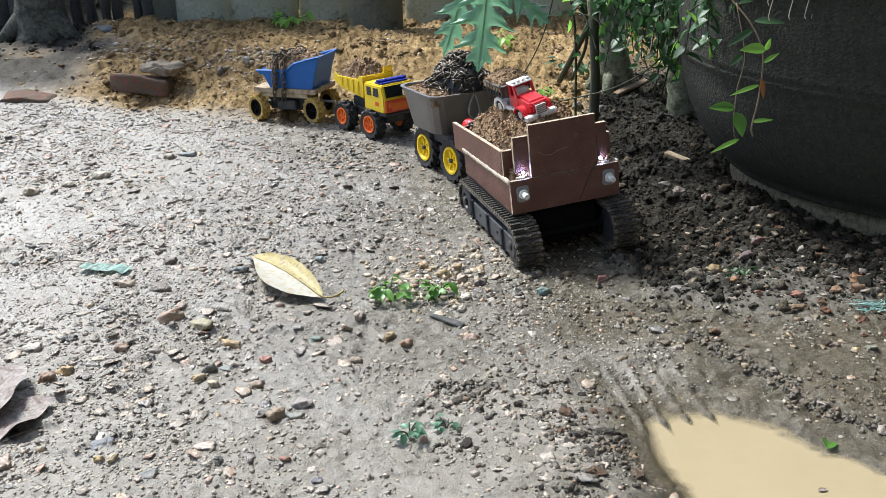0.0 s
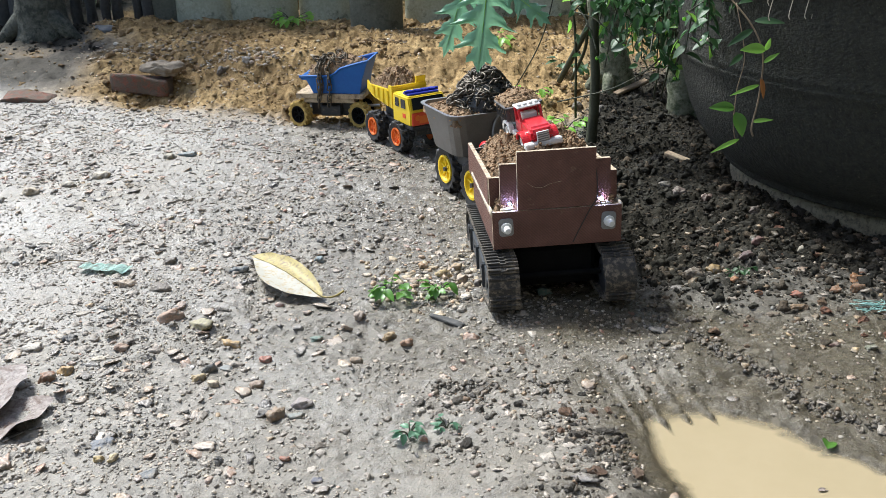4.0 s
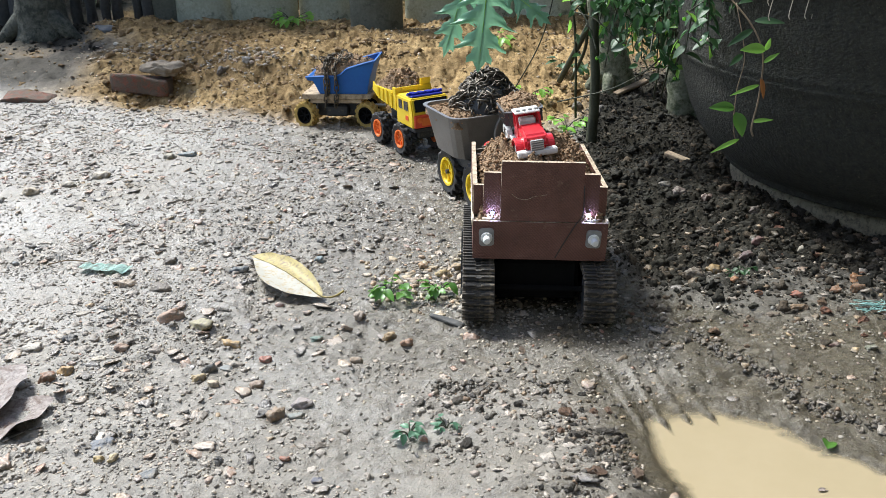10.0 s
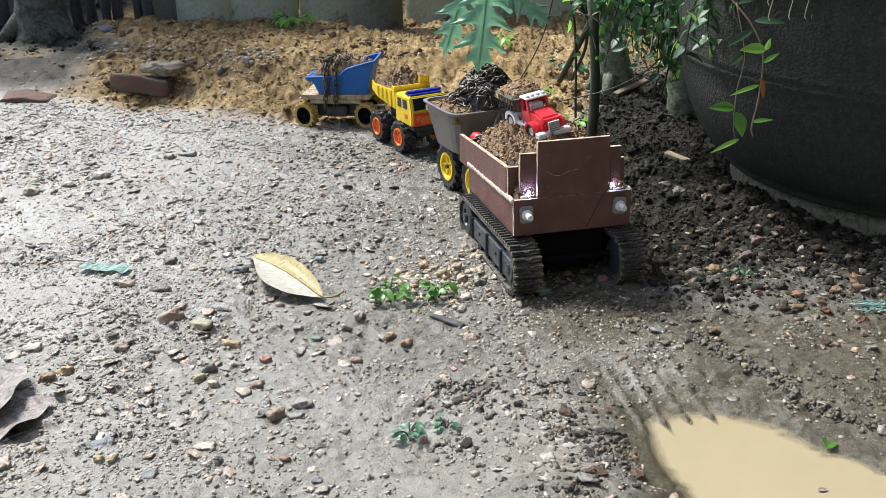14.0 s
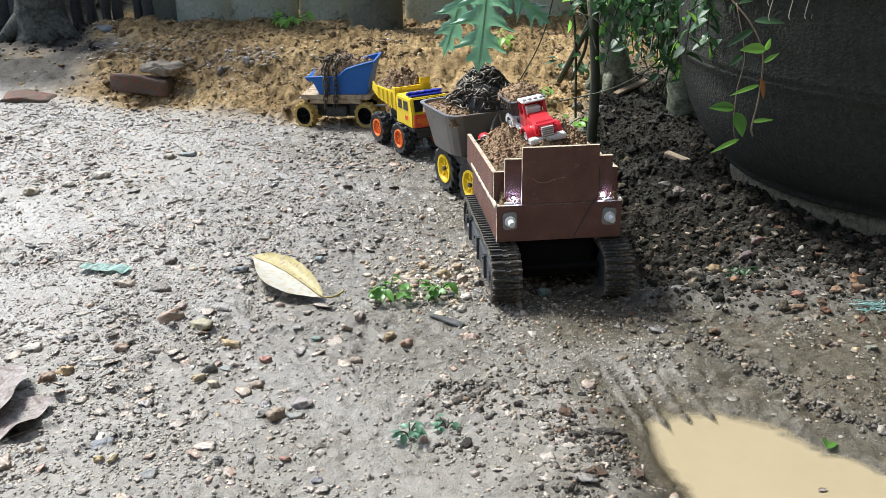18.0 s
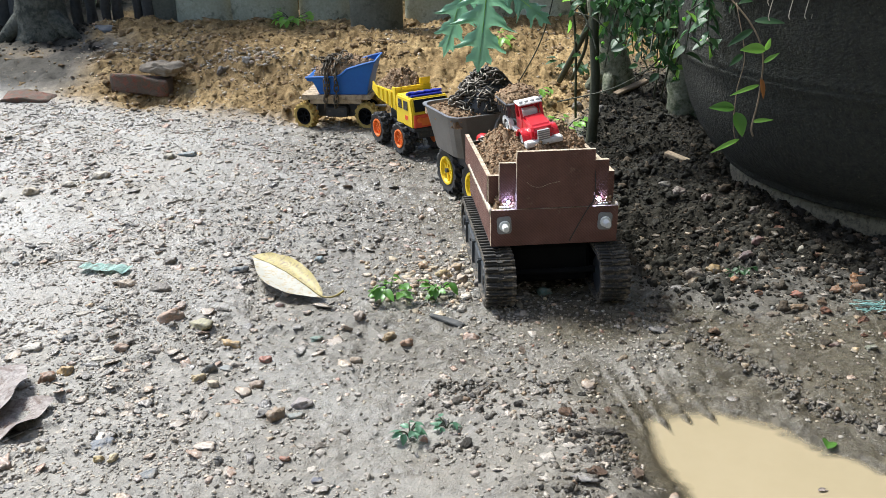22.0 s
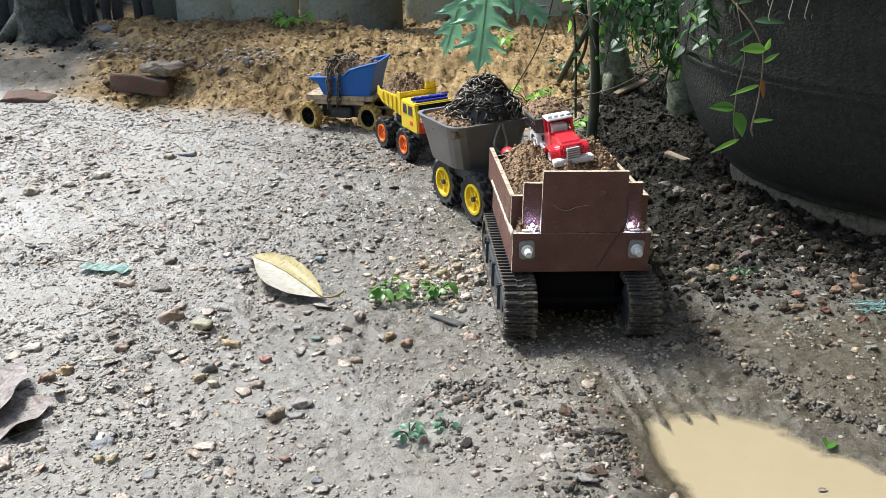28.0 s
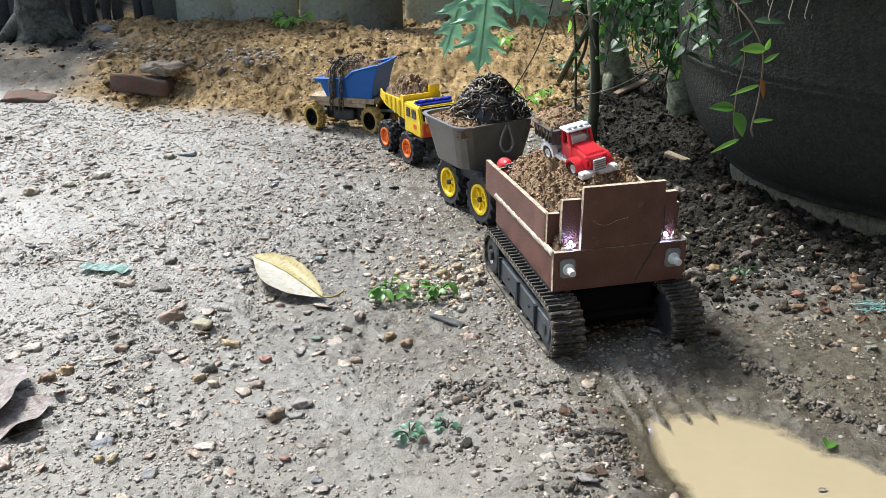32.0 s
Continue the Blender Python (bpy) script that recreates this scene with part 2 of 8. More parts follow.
M_CHIPONE = pebble_mat("single_muddy_clod", [(0, (0.06, 0.05, 0.036)), (0.55, (0.16, 0.125, 0.085)), (0.8, (0.27, 0.16, 0.09)), (0.9, (0.3, 0.12, 0.07)), (1, (0.38, 0.28, 0.18))], 0.45, "object", film=(0.12, 0.1, 0.074))
M_MUDLUMP = pebble_mat("mud_lumps", [(0, (0.165, 0.138, 0.108)), (0.5, (0.28, 0.243, 0.198)), (1, (0.39, 0.345, 0.29))], 0.5)
M_SHARD = pebble_mat("flat_shards", [(0, (0.1, 0.098, 0.094)), (0.25, (0.25, 0.225, 0.2)), (0.6, (0.44, 0.35, 0.26)), (0.8, (0.38, 0.25, 0.18)), (1, (0.56, 0.5, 0.42))], 0.26, film=(0.32, 0.29, 0.25))
M_PEBBLEONE = pebble_mat("single_wet_pebble", [(0, (0.06, 0.056, 0.05)), (0.2, (0.2, 0.178, 0.15)), (0.4, (0.33, 0.28, 0.21)), (0.52, (0.26, 0.15, 0.1)), (0.65, (0.17, 0.18, 0.185)), (0.82, (0.42, 0.35, 0.25)), (1, (0.5, 0.46, 0.4))], 0.34, "object", film=(0.25, 0.222, 0.185))
M_CLODONE = pebble_mat("single_soil_clod", [(0, (0.016, 0.0145, 0.0115)), (0.7, (0.042, 0.036, 0.029)), (1, (0.09, 0.07, 0.052))], 0.7, "object", 0.2)
M_CLOD = pebble_mat("black_soil_clods", [(0, (0.0185, 0.0175, 0.0138)), (0.75, (0.048, 0.0445, 0.0345)), (1, (0.11, 0.082, 0.056))], 0.75, spec=0.12)
M_SANDCRUMB = pebble_mat("sand_crumbs", [(0, (0.2, 0.138, 0.068)), (0.6, (0.31, 0.215, 0.107)), (1, (0.42, 0.3, 0.155))], 0.9, spec=0.2)
M_BANKSTONE = pebble_mat("bank_gravel", [(0, (0.16, 0.135, 0.1)), (0.3, (0.4, 0.32, 0.21)), (0.55, (0.52, 0.43, 0.31)), (0.7, (0.3, 0.27, 0.23)), (0.85, (0.46, 0.29, 0.16)), (1, (0.66, 0.6, 0.5))], 0.55)
M_CLAY = pebble_mat("dark_clay_crumbs", [(0, (0.04, 0.034, 0.026)), (0.6, (0.1, 0.085, 0.064)), (0.9, (0.15, 0.12, 0.085)), (1, (0.24, 0.15, 0.09))], 0.4)
M_CLAYONE = pebble_mat("single_clay_clod", [(0, (0.05, 0.043, 0.033)), (0.6, (0.13, 0.11, 0.085)), (0.85, (0.2, 0.165, 0.125)), (1, (0.26, 0.15, 0.09))], 0.45, "object")
M_SANDCLOD = pebble_mat("brown_sand_clods", [(0, (0.16, 0.107, 0.056)), (0.6, (0.27, 0.184, 0.098)), (1, (0.38, 0.265, 0.148))], 0.9, spec=0.15)
M_LOADCRUMB = pebble_mat("load_sand_crumbs", [(0, (0.16, 0.1, 0.058)), (0.6, (0.32, 0.205, 0.12)), (1, (0.46, 0.315, 0.195))], 0.9, spec=0.2)
M_SAND = mat("heaped_sand", (0.13, 0.083, 0.046), (0.36, 0.235, 0.13), 0.85, 0.95, big=60, fine=420, bump=1.0, dist=0.003, dirt=(0.13, 0.085, 0.05), dirt_at=0.6)
M_BOARD = twill_mat()
M_PLYEDGE = mat("pale_board_edge", (0.38, 0.3, 0.21), (0.56, 0.47, 0.35), 0.7, big=50, fine=400, bump=0.5, dist=0.001, dirt=(0.2, 0.14, 0.09), dirt_at=0.52)
M_GLUE = mat("cream_filler_foam", (0.5, 0.43, 0.32), (0.68, 0.6, 0.48), 0.8, big=70, fine=350, bump=0.9, dist=0.003, dirt=(0.25, 0.17, 0.11))
M_BLACKPL = mat("black_plastic", (0.016, 0.018, 0.02), (0.035, 0.038, 0.042), 0.42, 0.6, big=30, fine=300, bump=0.25, dist=0.0006, dirt=(0.13, 0.105, 0.075), dirt_at=0.62)
M_FRAMEPL = mat("dark_grey_frame_plastic", (0.03, 0.036, 0.042), (0.05, 0.057, 0.064), 0.35, 0.55, big=30, fine=260, bump=0.2, dist=0.0005, dirt=(0.15, 0.12, 0.085), dirt_at=0.62)
M_RUBBER = mat("muddy_rubber", (0.02, 0.019, 0.018), (0.05, 0.044, 0.037), 0.6, 0.85, big=40, fine=300, bump=0.5, dist=0.001, dirt=(0.19, 0.155, 0.11), dirt_at=0.54)
M_TYRE = mat("black_tyre", (0.015, 0.015, 0.016), (0.03, 0.03, 0.03), 0.55, 0.8, big=40, fine=300, bump=0.4, dist=0.001, dirt=(0.15, 0.12, 0.085), dirt_at=0.63)
M_MUDTYRE = mat("sand_caked_tyre", (0.36, 0.24, 0.06), (0.5, 0.34, 0.1), 0.85, 0.95, big=50, fine=300, bump=0.8, dist=0.002, dirt=(0.09, 0.065, 0.035), dirt_at=0.6)
M_STEEL = mat("dull_steel", (0.4, 0.4, 0.39), (0.55, 0.54, 0.52), 0.35, 0.55, metal=0.85, big=40, fine=400, bump=0.2, dist=0.0005, dirt=(0.15, 0.12, 0.09), dirt_at=0.66)
M_ZINC = mat("grey_zinc_plate", (0.2, 0.2, 0.195), (0.3, 0.3, 0.29), 0.5, 0.65, metal=0.3, big=60, fine=400, bump=0.3, dist=0.0005)
M_NYLON = mat("white_nylon", (0.6, 0.6, 0.56), (0.74, 0.74, 0.7), 0.4, big=60, fine=400, bump=0.15, dist=0.0004)
M_CHAIN = mat("dark_oiled_chain", (0.075, 0.066, 0.054), (0.17, 0.15, 0.125), 0.4, 0.6, metal=0.85, big=80, fine=500, bump=0.3, dist=0.0005, pick="object", dirt=(0.07, 0.05, 0.035), dirt_at=0.6)
M_CHAINMUD = mat("sandy_chain", (0.07, 0.06, 0.045), (0.17, 0.135, 0.09), 0.65, metal=0.3, big=80, fine=500, bump=0.4, dist=0.0008, pick="object")
M_TUB = mat("grey_metallic_tub", (0.17, 0.165, 0.16), (0.27, 0.262, 0.255), 0.34, 0.48, metal=0.75, big=14, fine=500, bump=0.12, dist=0.0004, dirt=(0.2, 0.15, 0.1), dirt_at=0.7)
M_BLUE = mat("blue_plastic", (0.001, 0.088, 0.34), (0.003, 0.125, 0.43), 0.5, 0.62, big=14, fine=200, bump=0.1, dist=0.0005, dirt=(0.17, 0.13, 0.09), dirt_at=0.72)
M_DKBLUE = mat("dark_blue_plastic", (0.01, 0.02, 0.28), (0.015, 0.03, 0.36), 0.3, big=20, fine=200, bump=0.1, dist=0.0005)
M_YELLOW = mat("yellow_plastic", (0.78, 0.53, 0.02), (0.85, 0.62, 0.035), 0.32, 0.45, big=16, fine=200, bump=0.1, dist=0.0005, dirt=(0.35, 0.22, 0.07), dirt_at=0.68)
M_RIMYEL = mat("bright_yellow_rim", (0.8, 0.55, 0.012), (0.86, 0.62, 0.02), 0.35, big=40, fine=200, bump=0.1, dist=0.0005, dirt=(0.28, 0.2, 0.07), dirt_at=0.66)
M_ORANGE = mat("orange_plastic", (0.78, 0.15, 0.02), (0.85, 0.2, 0.03), 0.35, big=40, fine=200, bump=0.1, dist=0.0005, dirt=(0.3, 0.15, 0.07), dirt_at=0.68)
M_GRILLE = mat("orange_red_grille", (0.7, 0.06, 0.02), (0.78, 0.09, 0.03), 0.35, big=40, fine=200, bump=0.1, dist=0.0005)
M_RED = mat("red_plastic", (0.52, 0.012, 0.022), (0.62, 0.02, 0.03), 0.25, 0.4, big=30, fine=240, bump=0.08, dist=0.0004, coat=0.2)
M_WHITE = mat("white_plastic", (0.66, 0.65, 0.62), (0.78, 0.77, 0.74), 0.35, 0.5, big=40, fine=300, bump=0.1, dist=0.0004, dirt=(0.35, 0.27, 0.2), dirt_at=0.68)
M_GREYBED = mat("grey_dump_bed_plastic", (0.05, 0.05, 0.055), (0.085, 0.085, 0.09), 0.45, big=40, fine=300, bump=0.2, dist=0.0005, dirt=(0.2, 0.14, 0.09), dirt_at=0.64)
M_GLASS = mat("dark_tinted_window", (0.012, 0.013, 0.016), (0.02, 0.022, 0.026), 0.12, 0.2, big=40, fine=300, bump=0)
M_PLANK = mat("muddy_pale_plank", (0.36, 0.27, 0.17), (0.52, 0.42, 0.29), 0.8, big=30, fine=260, bump=0.5, dist=0.001, dirt=(0.17, 0.12, 0.075), dirt_at=0.55)
# Mud film on the brick, its colour darkened further for the shaded front.
M_BRICK = mat("worn_red_brick", (0.17, 0.055, 0.036), (0.26, 0.095, 0.06), 0.9, big=22, fine=160, bump=1.0, dist=0.006, dirt=(0.12, 0.09, 0.065), dirt_at=0.42)
M_ROCK = mat("tan_rock", (0.15, 0.12, 0.085), (0.28, 0.235, 0.175), 0.75, big=22, fine=160, bump=0.8, dist=0.004, dirt=(0.12, 0.09, 0.065), dirt_at=0.6)
M_SLATE = mat("blue_grey_rock", (0.07, 0.08, 0.088), (0.13, 0.14, 0.15), 0.45, big=22, fine=160, bump=0.5, dist=0.003)
M_FENCE = mat("mossy_concrete_sheet", (0.3, 0.315, 0.225), (0.55, 0.56, 0.45), 0.85, big=9, fine=120, bump=0.5, dist=0.003, dirt=(0.08, 0.09, 0.06), dirt_at=0.6, pick="object")
M_FENCEDARK = mat("dark_mossy_sheet", (0.08, 0.085, 0.065), (0.17, 0.175, 0.14), 0.85, big=9, fine=120, bump=0.5, dist=0.003, dirt=(0.05, 0.055, 0.04), dirt_at=0.6)
M_STAKE = mat("dark_wet_wood", (0.04, 0.041, 0.04), (0.1, 0.098, 0.09), 0.8, big=14, fine=90, bump=0.8, dist=0.004)
M_BARK = mat("mossy_bark", (0.13, 0.135, 0.09), (0.3, 0.3, 0.22), 0.8, big=16, fine=130, bump=0.9, dist=0.004, dirt=(0.05, 0.065, 0.03), dirt_at=0.5)
M_OLDBARK = mat("old_dark_bark", (0.05, 0.052, 0.04), (0.13, 0.13, 0.1), 0.85, big=16, fine=110, bump=1.0, dist=0.006, dirt=(0.03, 0.034, 0.024), dirt_at=0.5)
M_WALLDARK = mat("dark_blocking_wall", (0.11, 0.11, 0.1), (0.19, 0.19, 0.175), 0.8, big=3, fine=40, bump=0.4, dist=0.004)
M_STEM = mat("dark_green_stem", (0.026, 0.03, 0.015), (0.062, 0.066, 0.036), 0.6, big=25, fine=200, bump=0.5, dist=0.002)
M_TWIG = mat("dead_twig", (0.12, 0.085, 0.05), (0.27, 0.2, 0.13), 0.8, big=40, fine=260, bump=0.6, dist=0.001)
M_ROOTHAIR = mat("pale_air_root", (0.35, 0.3, 0.24), (0.52, 0.46, 0.38), 0.6, big=60, fine=300, bump=0.3, dist=0.0005)
M_POT = mat("dark_cast_concrete", (0.009, 0.0098, 0.0068), (0.039, 0.0395, 0.028), 0.8, big=75, fine=170, bump=1.0, dist=0.0055, dirt=(0.085, 0.08, 0.055), dirt_at=0.64)
M_POTFOOT = mat("grey_cast_foot", (0.12, 0.108, 0.074), (0.21, 0.188, 0.13), 0.85, big=40, fine=170, bump=0.7, dist=0.003, dirt=(0.055, 0.05, 0.036), dirt_at=0.55)
M_LEAF = leaf_mat("green_leaf", (0.024, 0.068, 0.024), (0.055, 0.135, 0.045), 0.46, 0.35)
# Brighter than green_leaf: the vine's sunlight is partly put into this colour.
M_LEAFBRIGHT = leaf_mat("bright_leaf", (0.2, 0.46, 0.06), (0.3, 0.56, 0.1), 0.35, 0.5)
M_WEED = leaf_mat("weed_leaf", (0.07, 0.19, 0.03), (0.13, 0.3, 0.05), 0.35, 0.4)
M_LOBED = leaf_mat("lobed_green_leaf", (0.095, 0.225, 0.13), (0.165, 0.32, 0.205), 0.28, 0.45)
M_CROWN = leaf_mat("tree_leaf", (0.03, 0.07, 0.018), (0.075, 0.145, 0.035), 0.4, 0.3)
M_ORANGELEAF = leaf_mat("withered_leaf", (0.3, 0.1, 0.02), (0.42, 0.19, 0.05), 0.5, 0.3)
M_DRYPALE = mat("pale_dry_leaf", (0.32, 0.305, 0.25), (0.41, 0.395, 0.34), 0.55, big=40, fine=260, bump=0.5, dist=0.001, dirt=(0.3, 0.2, 0.06), dirt_at=0.57)
M_DRYYEL = mat("yellow_dry_leaf", (0.22, 0.17, 0.03), (0.36, 0.29, 0.09), 0.45, big=60, fine=260, bump=0.5, dist=0.001, dirt=(0.12, 0.075, 0.03), dirt_at=0.55)
M_DRYBROWN = mat("brown_dead_leaf", (0.14, 0.11, 0.095), (0.33, 0.29, 0.26), 0.4, big=34, fine=180, bump=0.9, dist=0.004, dirt=(0.1, 0.06, 0.042), dirt_at=0.54)
M_STRIP = mat("green_plastic_strip", (0.32, 0.48, 0.42), (0.45, 0.62, 0.55), 0.4, big=40, fine=200, bump=0.3, dist=0.001, dirt=(0.2, 0.18, 0.13), dirt_at=0.58)
M_STRING = mat("teal_plastic_twine", (0.2, 0.38, 0.34), (0.32, 0.5, 0.46), 0.5, big=40, fine=200, bump=0.3, dist=0.001)
M_REDLAMP = mat("red_lamp_plastic", (0.6, 0.012, 0.015), (0.68, 0.02, 0.02), 0.2, big=30, fine=200, bump=0.05, dist=0.0005, coat=0.4)
M_LED = glow_mat("lit_white_diode", (0.45, 0.5, 1.0), 120.0)
# Near-black stands in for shade under the crawler and inside the blue rims.
M_SHADEBLACK = mat("shade_black", (0.004, 0.004, 0.004), (0.008, 0.008, 0.008), 0.9, spec=0.1, big=30, fine=200, bump=0.2, dist=0.0005)
M_WIRE = mat("thin_black_wire", (0.02, 0.015, 0.015), (0.03, 0.025, 0.022), 0.5, bump=0)


# ---- mesh helpers ----
def mesh_of(bm, name, mats, smooth=False):
    me = bpy.data.meshes.new(name)
    bm.normal_update()
    bm.to_mesh(me)
    bm.free()
    for x in (mats if isinstance(mats, (list, tuple)) else [mats]):
        me.materials.append(x)
    if smooth:
        me.shade_smooth()
    return me


def part(name, bm, material, parent, label="", smooth=False, at=None):
    ob = new(name, mesh_of(bm, name, material, smooth))
    ob.parent = parent
    if at is not None:
        ob.matrix_basis = at
    return tagged(ob, label) if label else ob


def shared(name, me, parent, at, label=""):
    ob = new(name, me)
    ob.parent = parent
    ob.matrix_basis = at
    return tagged(ob, label) if label else ob


def thing(name, bm, material, label, category, group="", kind="", smooth=False, at=None):
    ob = new(name, mesh_of(bm, name, material, smooth))
    if at is not None:
        ob.matrix_basis = at
    return tagged(ob, label, category, group, kind)


def empty(name, label, category, group="", at=None):
    ob = new(name)
    ob.empty_display_size = 0.02
    if at is not None:
        ob.matrix_basis = at
    return tagged(ob, label, category, group)


def box(bm, x0, x1, y0, y1, z0, z1, bevel=0.0, m=None, mi=0):
    made = bmesh.ops.create_cube(bm, size=1.0)["verts"]
    for v in made:
        v.co = Vector(((x0 + x1) / 2 + v.co.x * (x1 - x0), (y0 + y1) / 2 + v.co.y * (y1 - y0), (z0 + z1) / 2 + v.co.z * (z1 - z0)))
    if m is not None:
        bmesh.ops.transform(bm, matrix=m, verts=made)
    faces = list({f for v in made for f in v.link_faces})
    for f in faces:
        f.material_index = mi
    if bevel:
        bmesh.ops.bevel(bm, geom=list({e for f in faces for e in f.edges}), offset=bevel, segments=1, affect="EDGES", clamp_overlap=True)
    return bm


def board_bm(x0, x1, y0, y1, z0, z1, thin, bevel=0.0007, wob=0.0, seed=1):
    """A sheet of board: slot 0 on its two faces, slot 1 on its cut edges; slightly uneven edges."""
    bm = bmesh.new()
    box(bm, x0, x1, y0, y1, z0, z1)
    if wob:
        for ax in range(3):
            if ax != thin:
                es = [e for e in bm.edges if abs((e.verts[1].co - e.verts[0].co)[ax]) > 0.6 * (x1 - x0, y1 - y0, z1 - z0)[ax]]
                bmesh.ops.subdivide_edges(bm, edges=es, cuts=5, use_grid_fill=True)
        for v in bm.verts:
            d = noise.noise_vector(v.co * 55 + Vector((seed, 3 * seed, 0)))
            for ax in range(3):
                if ax != thin:
                    v.co[ax] += d[ax] * wob
    bm.normal_update()
    for f in bm.faces:
        f.material_index = 0 if abs(f.normal[thin]) > 0.7 else 1
    if not wob:
        bmesh.ops.bevel(bm, geom=bm.edges[:], offset=bevel, segments=1, affect="EDGES", clamp_overlap=True, material=1)
    return bm


def tube(bm, pts, radii, sides=8, cap=True, mi=0):
    pts = [Vector(p) for p in pts]
    if isinstance(radii, (int, float)):
        radii = [radii] * len(pts)
    rings, ref = [], None
    for i, p in enumerate(pts):
        d = (pts[min(i + 1, len(pts) - 1)] - pts[max(i - 1, 0)]).normalized()
        a = d.orthogonal() if ref is None else (ref - ref.dot(d) * d)
        a = a.normalized() if a.length > 1e-6 else d.orthogonal().normalized()
        ref, b = a, d.cross(a)
        rings.append([bm.verts.new(p + radii[i] * (math.cos(2 * math.pi * k / sides) * a + math.sin(2 * math.pi * k / sides) * b)) for k in range(sides)])
    for r0, r1 in zip(rings, rings[1:]):
        for k in range(sides):
            bm.faces.new((r0[k], r0[(k + 1) % sides], r1[(k + 1) % sides], r1[k])).material_index = mi
    if cap:
        bm.faces.new(rings[0][::-1]).material_index = mi
        bm.faces.new(rings[-1]).material_index = mi
    return bm


def lathe(bm, profile, sides=24, axis="z", mi=0, closed=False, cap=True):
    """profile: (radius, height) pairs turned round an axis."""
    rings = []
    for r, h in profile:
        ring = []
        for k in range(sides):
            c, s = math.cos(2 * math.pi * k / sides) * r, math.sin(2 * math.pi * k / sides) * r
            ring.append(bm.verts.new((c, s, h) if axis == "z" else ((c, h, s) if axis == "y" else (h, c, s))))
        rings.append(ring)
    pairs = list(zip(rings, rings[1:])) + ([(rings[-1], rings[0])] if closed else [])
    for a, b in pairs:
        for k in range(sides):
            q = (a[k], a[(k + 1) % sides], b[(k + 1) % sides], b[k])
            bm.faces.new(q if axis != "y" else q[::-1]).material_index = mi
    if cap and not closed:
        for ring, flip in ((rings[0], True), (rings[-1], False)):
            if (ring[0].co - ring[sides // 2].co).length > 1e-5:
                bm.faces.new(ring[::-1] if flip else ring).material_index = mi
    bmesh.ops.recalc_face_normals(bm, faces=bm.faces[:])
    return bm


def curve_pts(points, n=10):
    """A smooth line through a few points (Catmull-Rom)."""
    p = [Vector(q) for q in points]
    p = [p[0] * 2 - p[1]] + p + [p[-1] * 2 - p[-2]]
    out = []
    for i in range(1, len(p) - 2):
        for k in range(n):
            t = k / n
            out.append(0.5 * ((2 * p[i]) + (p[i + 1] - p[i - 1]) * t + (2 * p[i - 1] - 5 * p[i] + 4 * p[i + 1] - p[i + 2]) * t * t
                              + (3 * p[i] - p[i - 1] - 3 * p[i + 1] + p[i + 2]) * t ** 3))
    return out + [p[-2]]


# ---- the ground: one sheet ----
TABLE = np.random.RandomState(7).rand(256, 256)


def vnoise(x, y, seed=0):
    xi, yi = np.floor(x).astype(int), np.floor(y).astype(int)
    fx, fy = x - xi, y - yi
    fx, fy = fx * fx * (3 - 2 * fx), fy * fy * (3 - 2 * fy)
    g = lambda a, b: TABLE[(a + 37 * seed) % 256, (b + 91 * seed) % 256]
    return (g(xi, yi) * (1 - fx) + g(xi + 1, yi) * fx) * (1 - fy) + (g(xi, yi + 1) * (1 - fx) + g(xi + 1, yi + 1) * fx) * fy


def fbm(x, y, scale, octaves=4, seed=0, gain=0.5):
    v, a, s = 0, 1.0, 0
    for o in range(octaves):
        v = v + a * (vnoise(x * scale * 2.03 ** o + 11.3 * o, y * scale * 2.03 ** o + 5.7 * o, seed + o) - 0.5)
        s += a
        a *= gain
    return v / s * 2


def smooth(v, a, b):
    t = np.clip((v - a) / (b - a), 0, 1)
    return t * t * (3 - 2 * t)


PUDDLE = [(0.249, 0.979), (0.295, 0.990), (0.355, 0.997), (0.397, 0.971), (0.444, 0.938), (0.457, 0.909), (0.489, 0.891), (0.53, 0.843),
          (0.53, 0.76), (0.40, 0.70), (0.262, 0.73), (0.258, 0.818), (0.251, 0.846), (0.242, 0.877), (0.241, 0.933)]
WATER_Z = -0.0138


def puddle_dist(x, y):
    """Signed distance to the pool's edge, negative inside."""
    d, inside = np.full(np.shape(x), 1e9), np.zeros(np.shape(x), bool)
    for (ax, ay), (bx, by) in zip(PUDDLE, PUDDLE[1:] + PUDDLE[:1]):
        ex, ey = bx - ax, by - ay
        t = np.clip(((x - ax) * ex + (y - ay) * ey) / (ex * ex + ey * ey), 0, 1)
        d = np.minimum(d, np.hypot(x - ax - t * ex, y - ay - t * ey))
        cross = ((ay > y) != (by > y)) & (x < ex * (y - ay) / (ey if abs(ey) > 1e-9 else 1e-9) + ax)
        inside ^= cross
    return np.where(inside, -d, d)


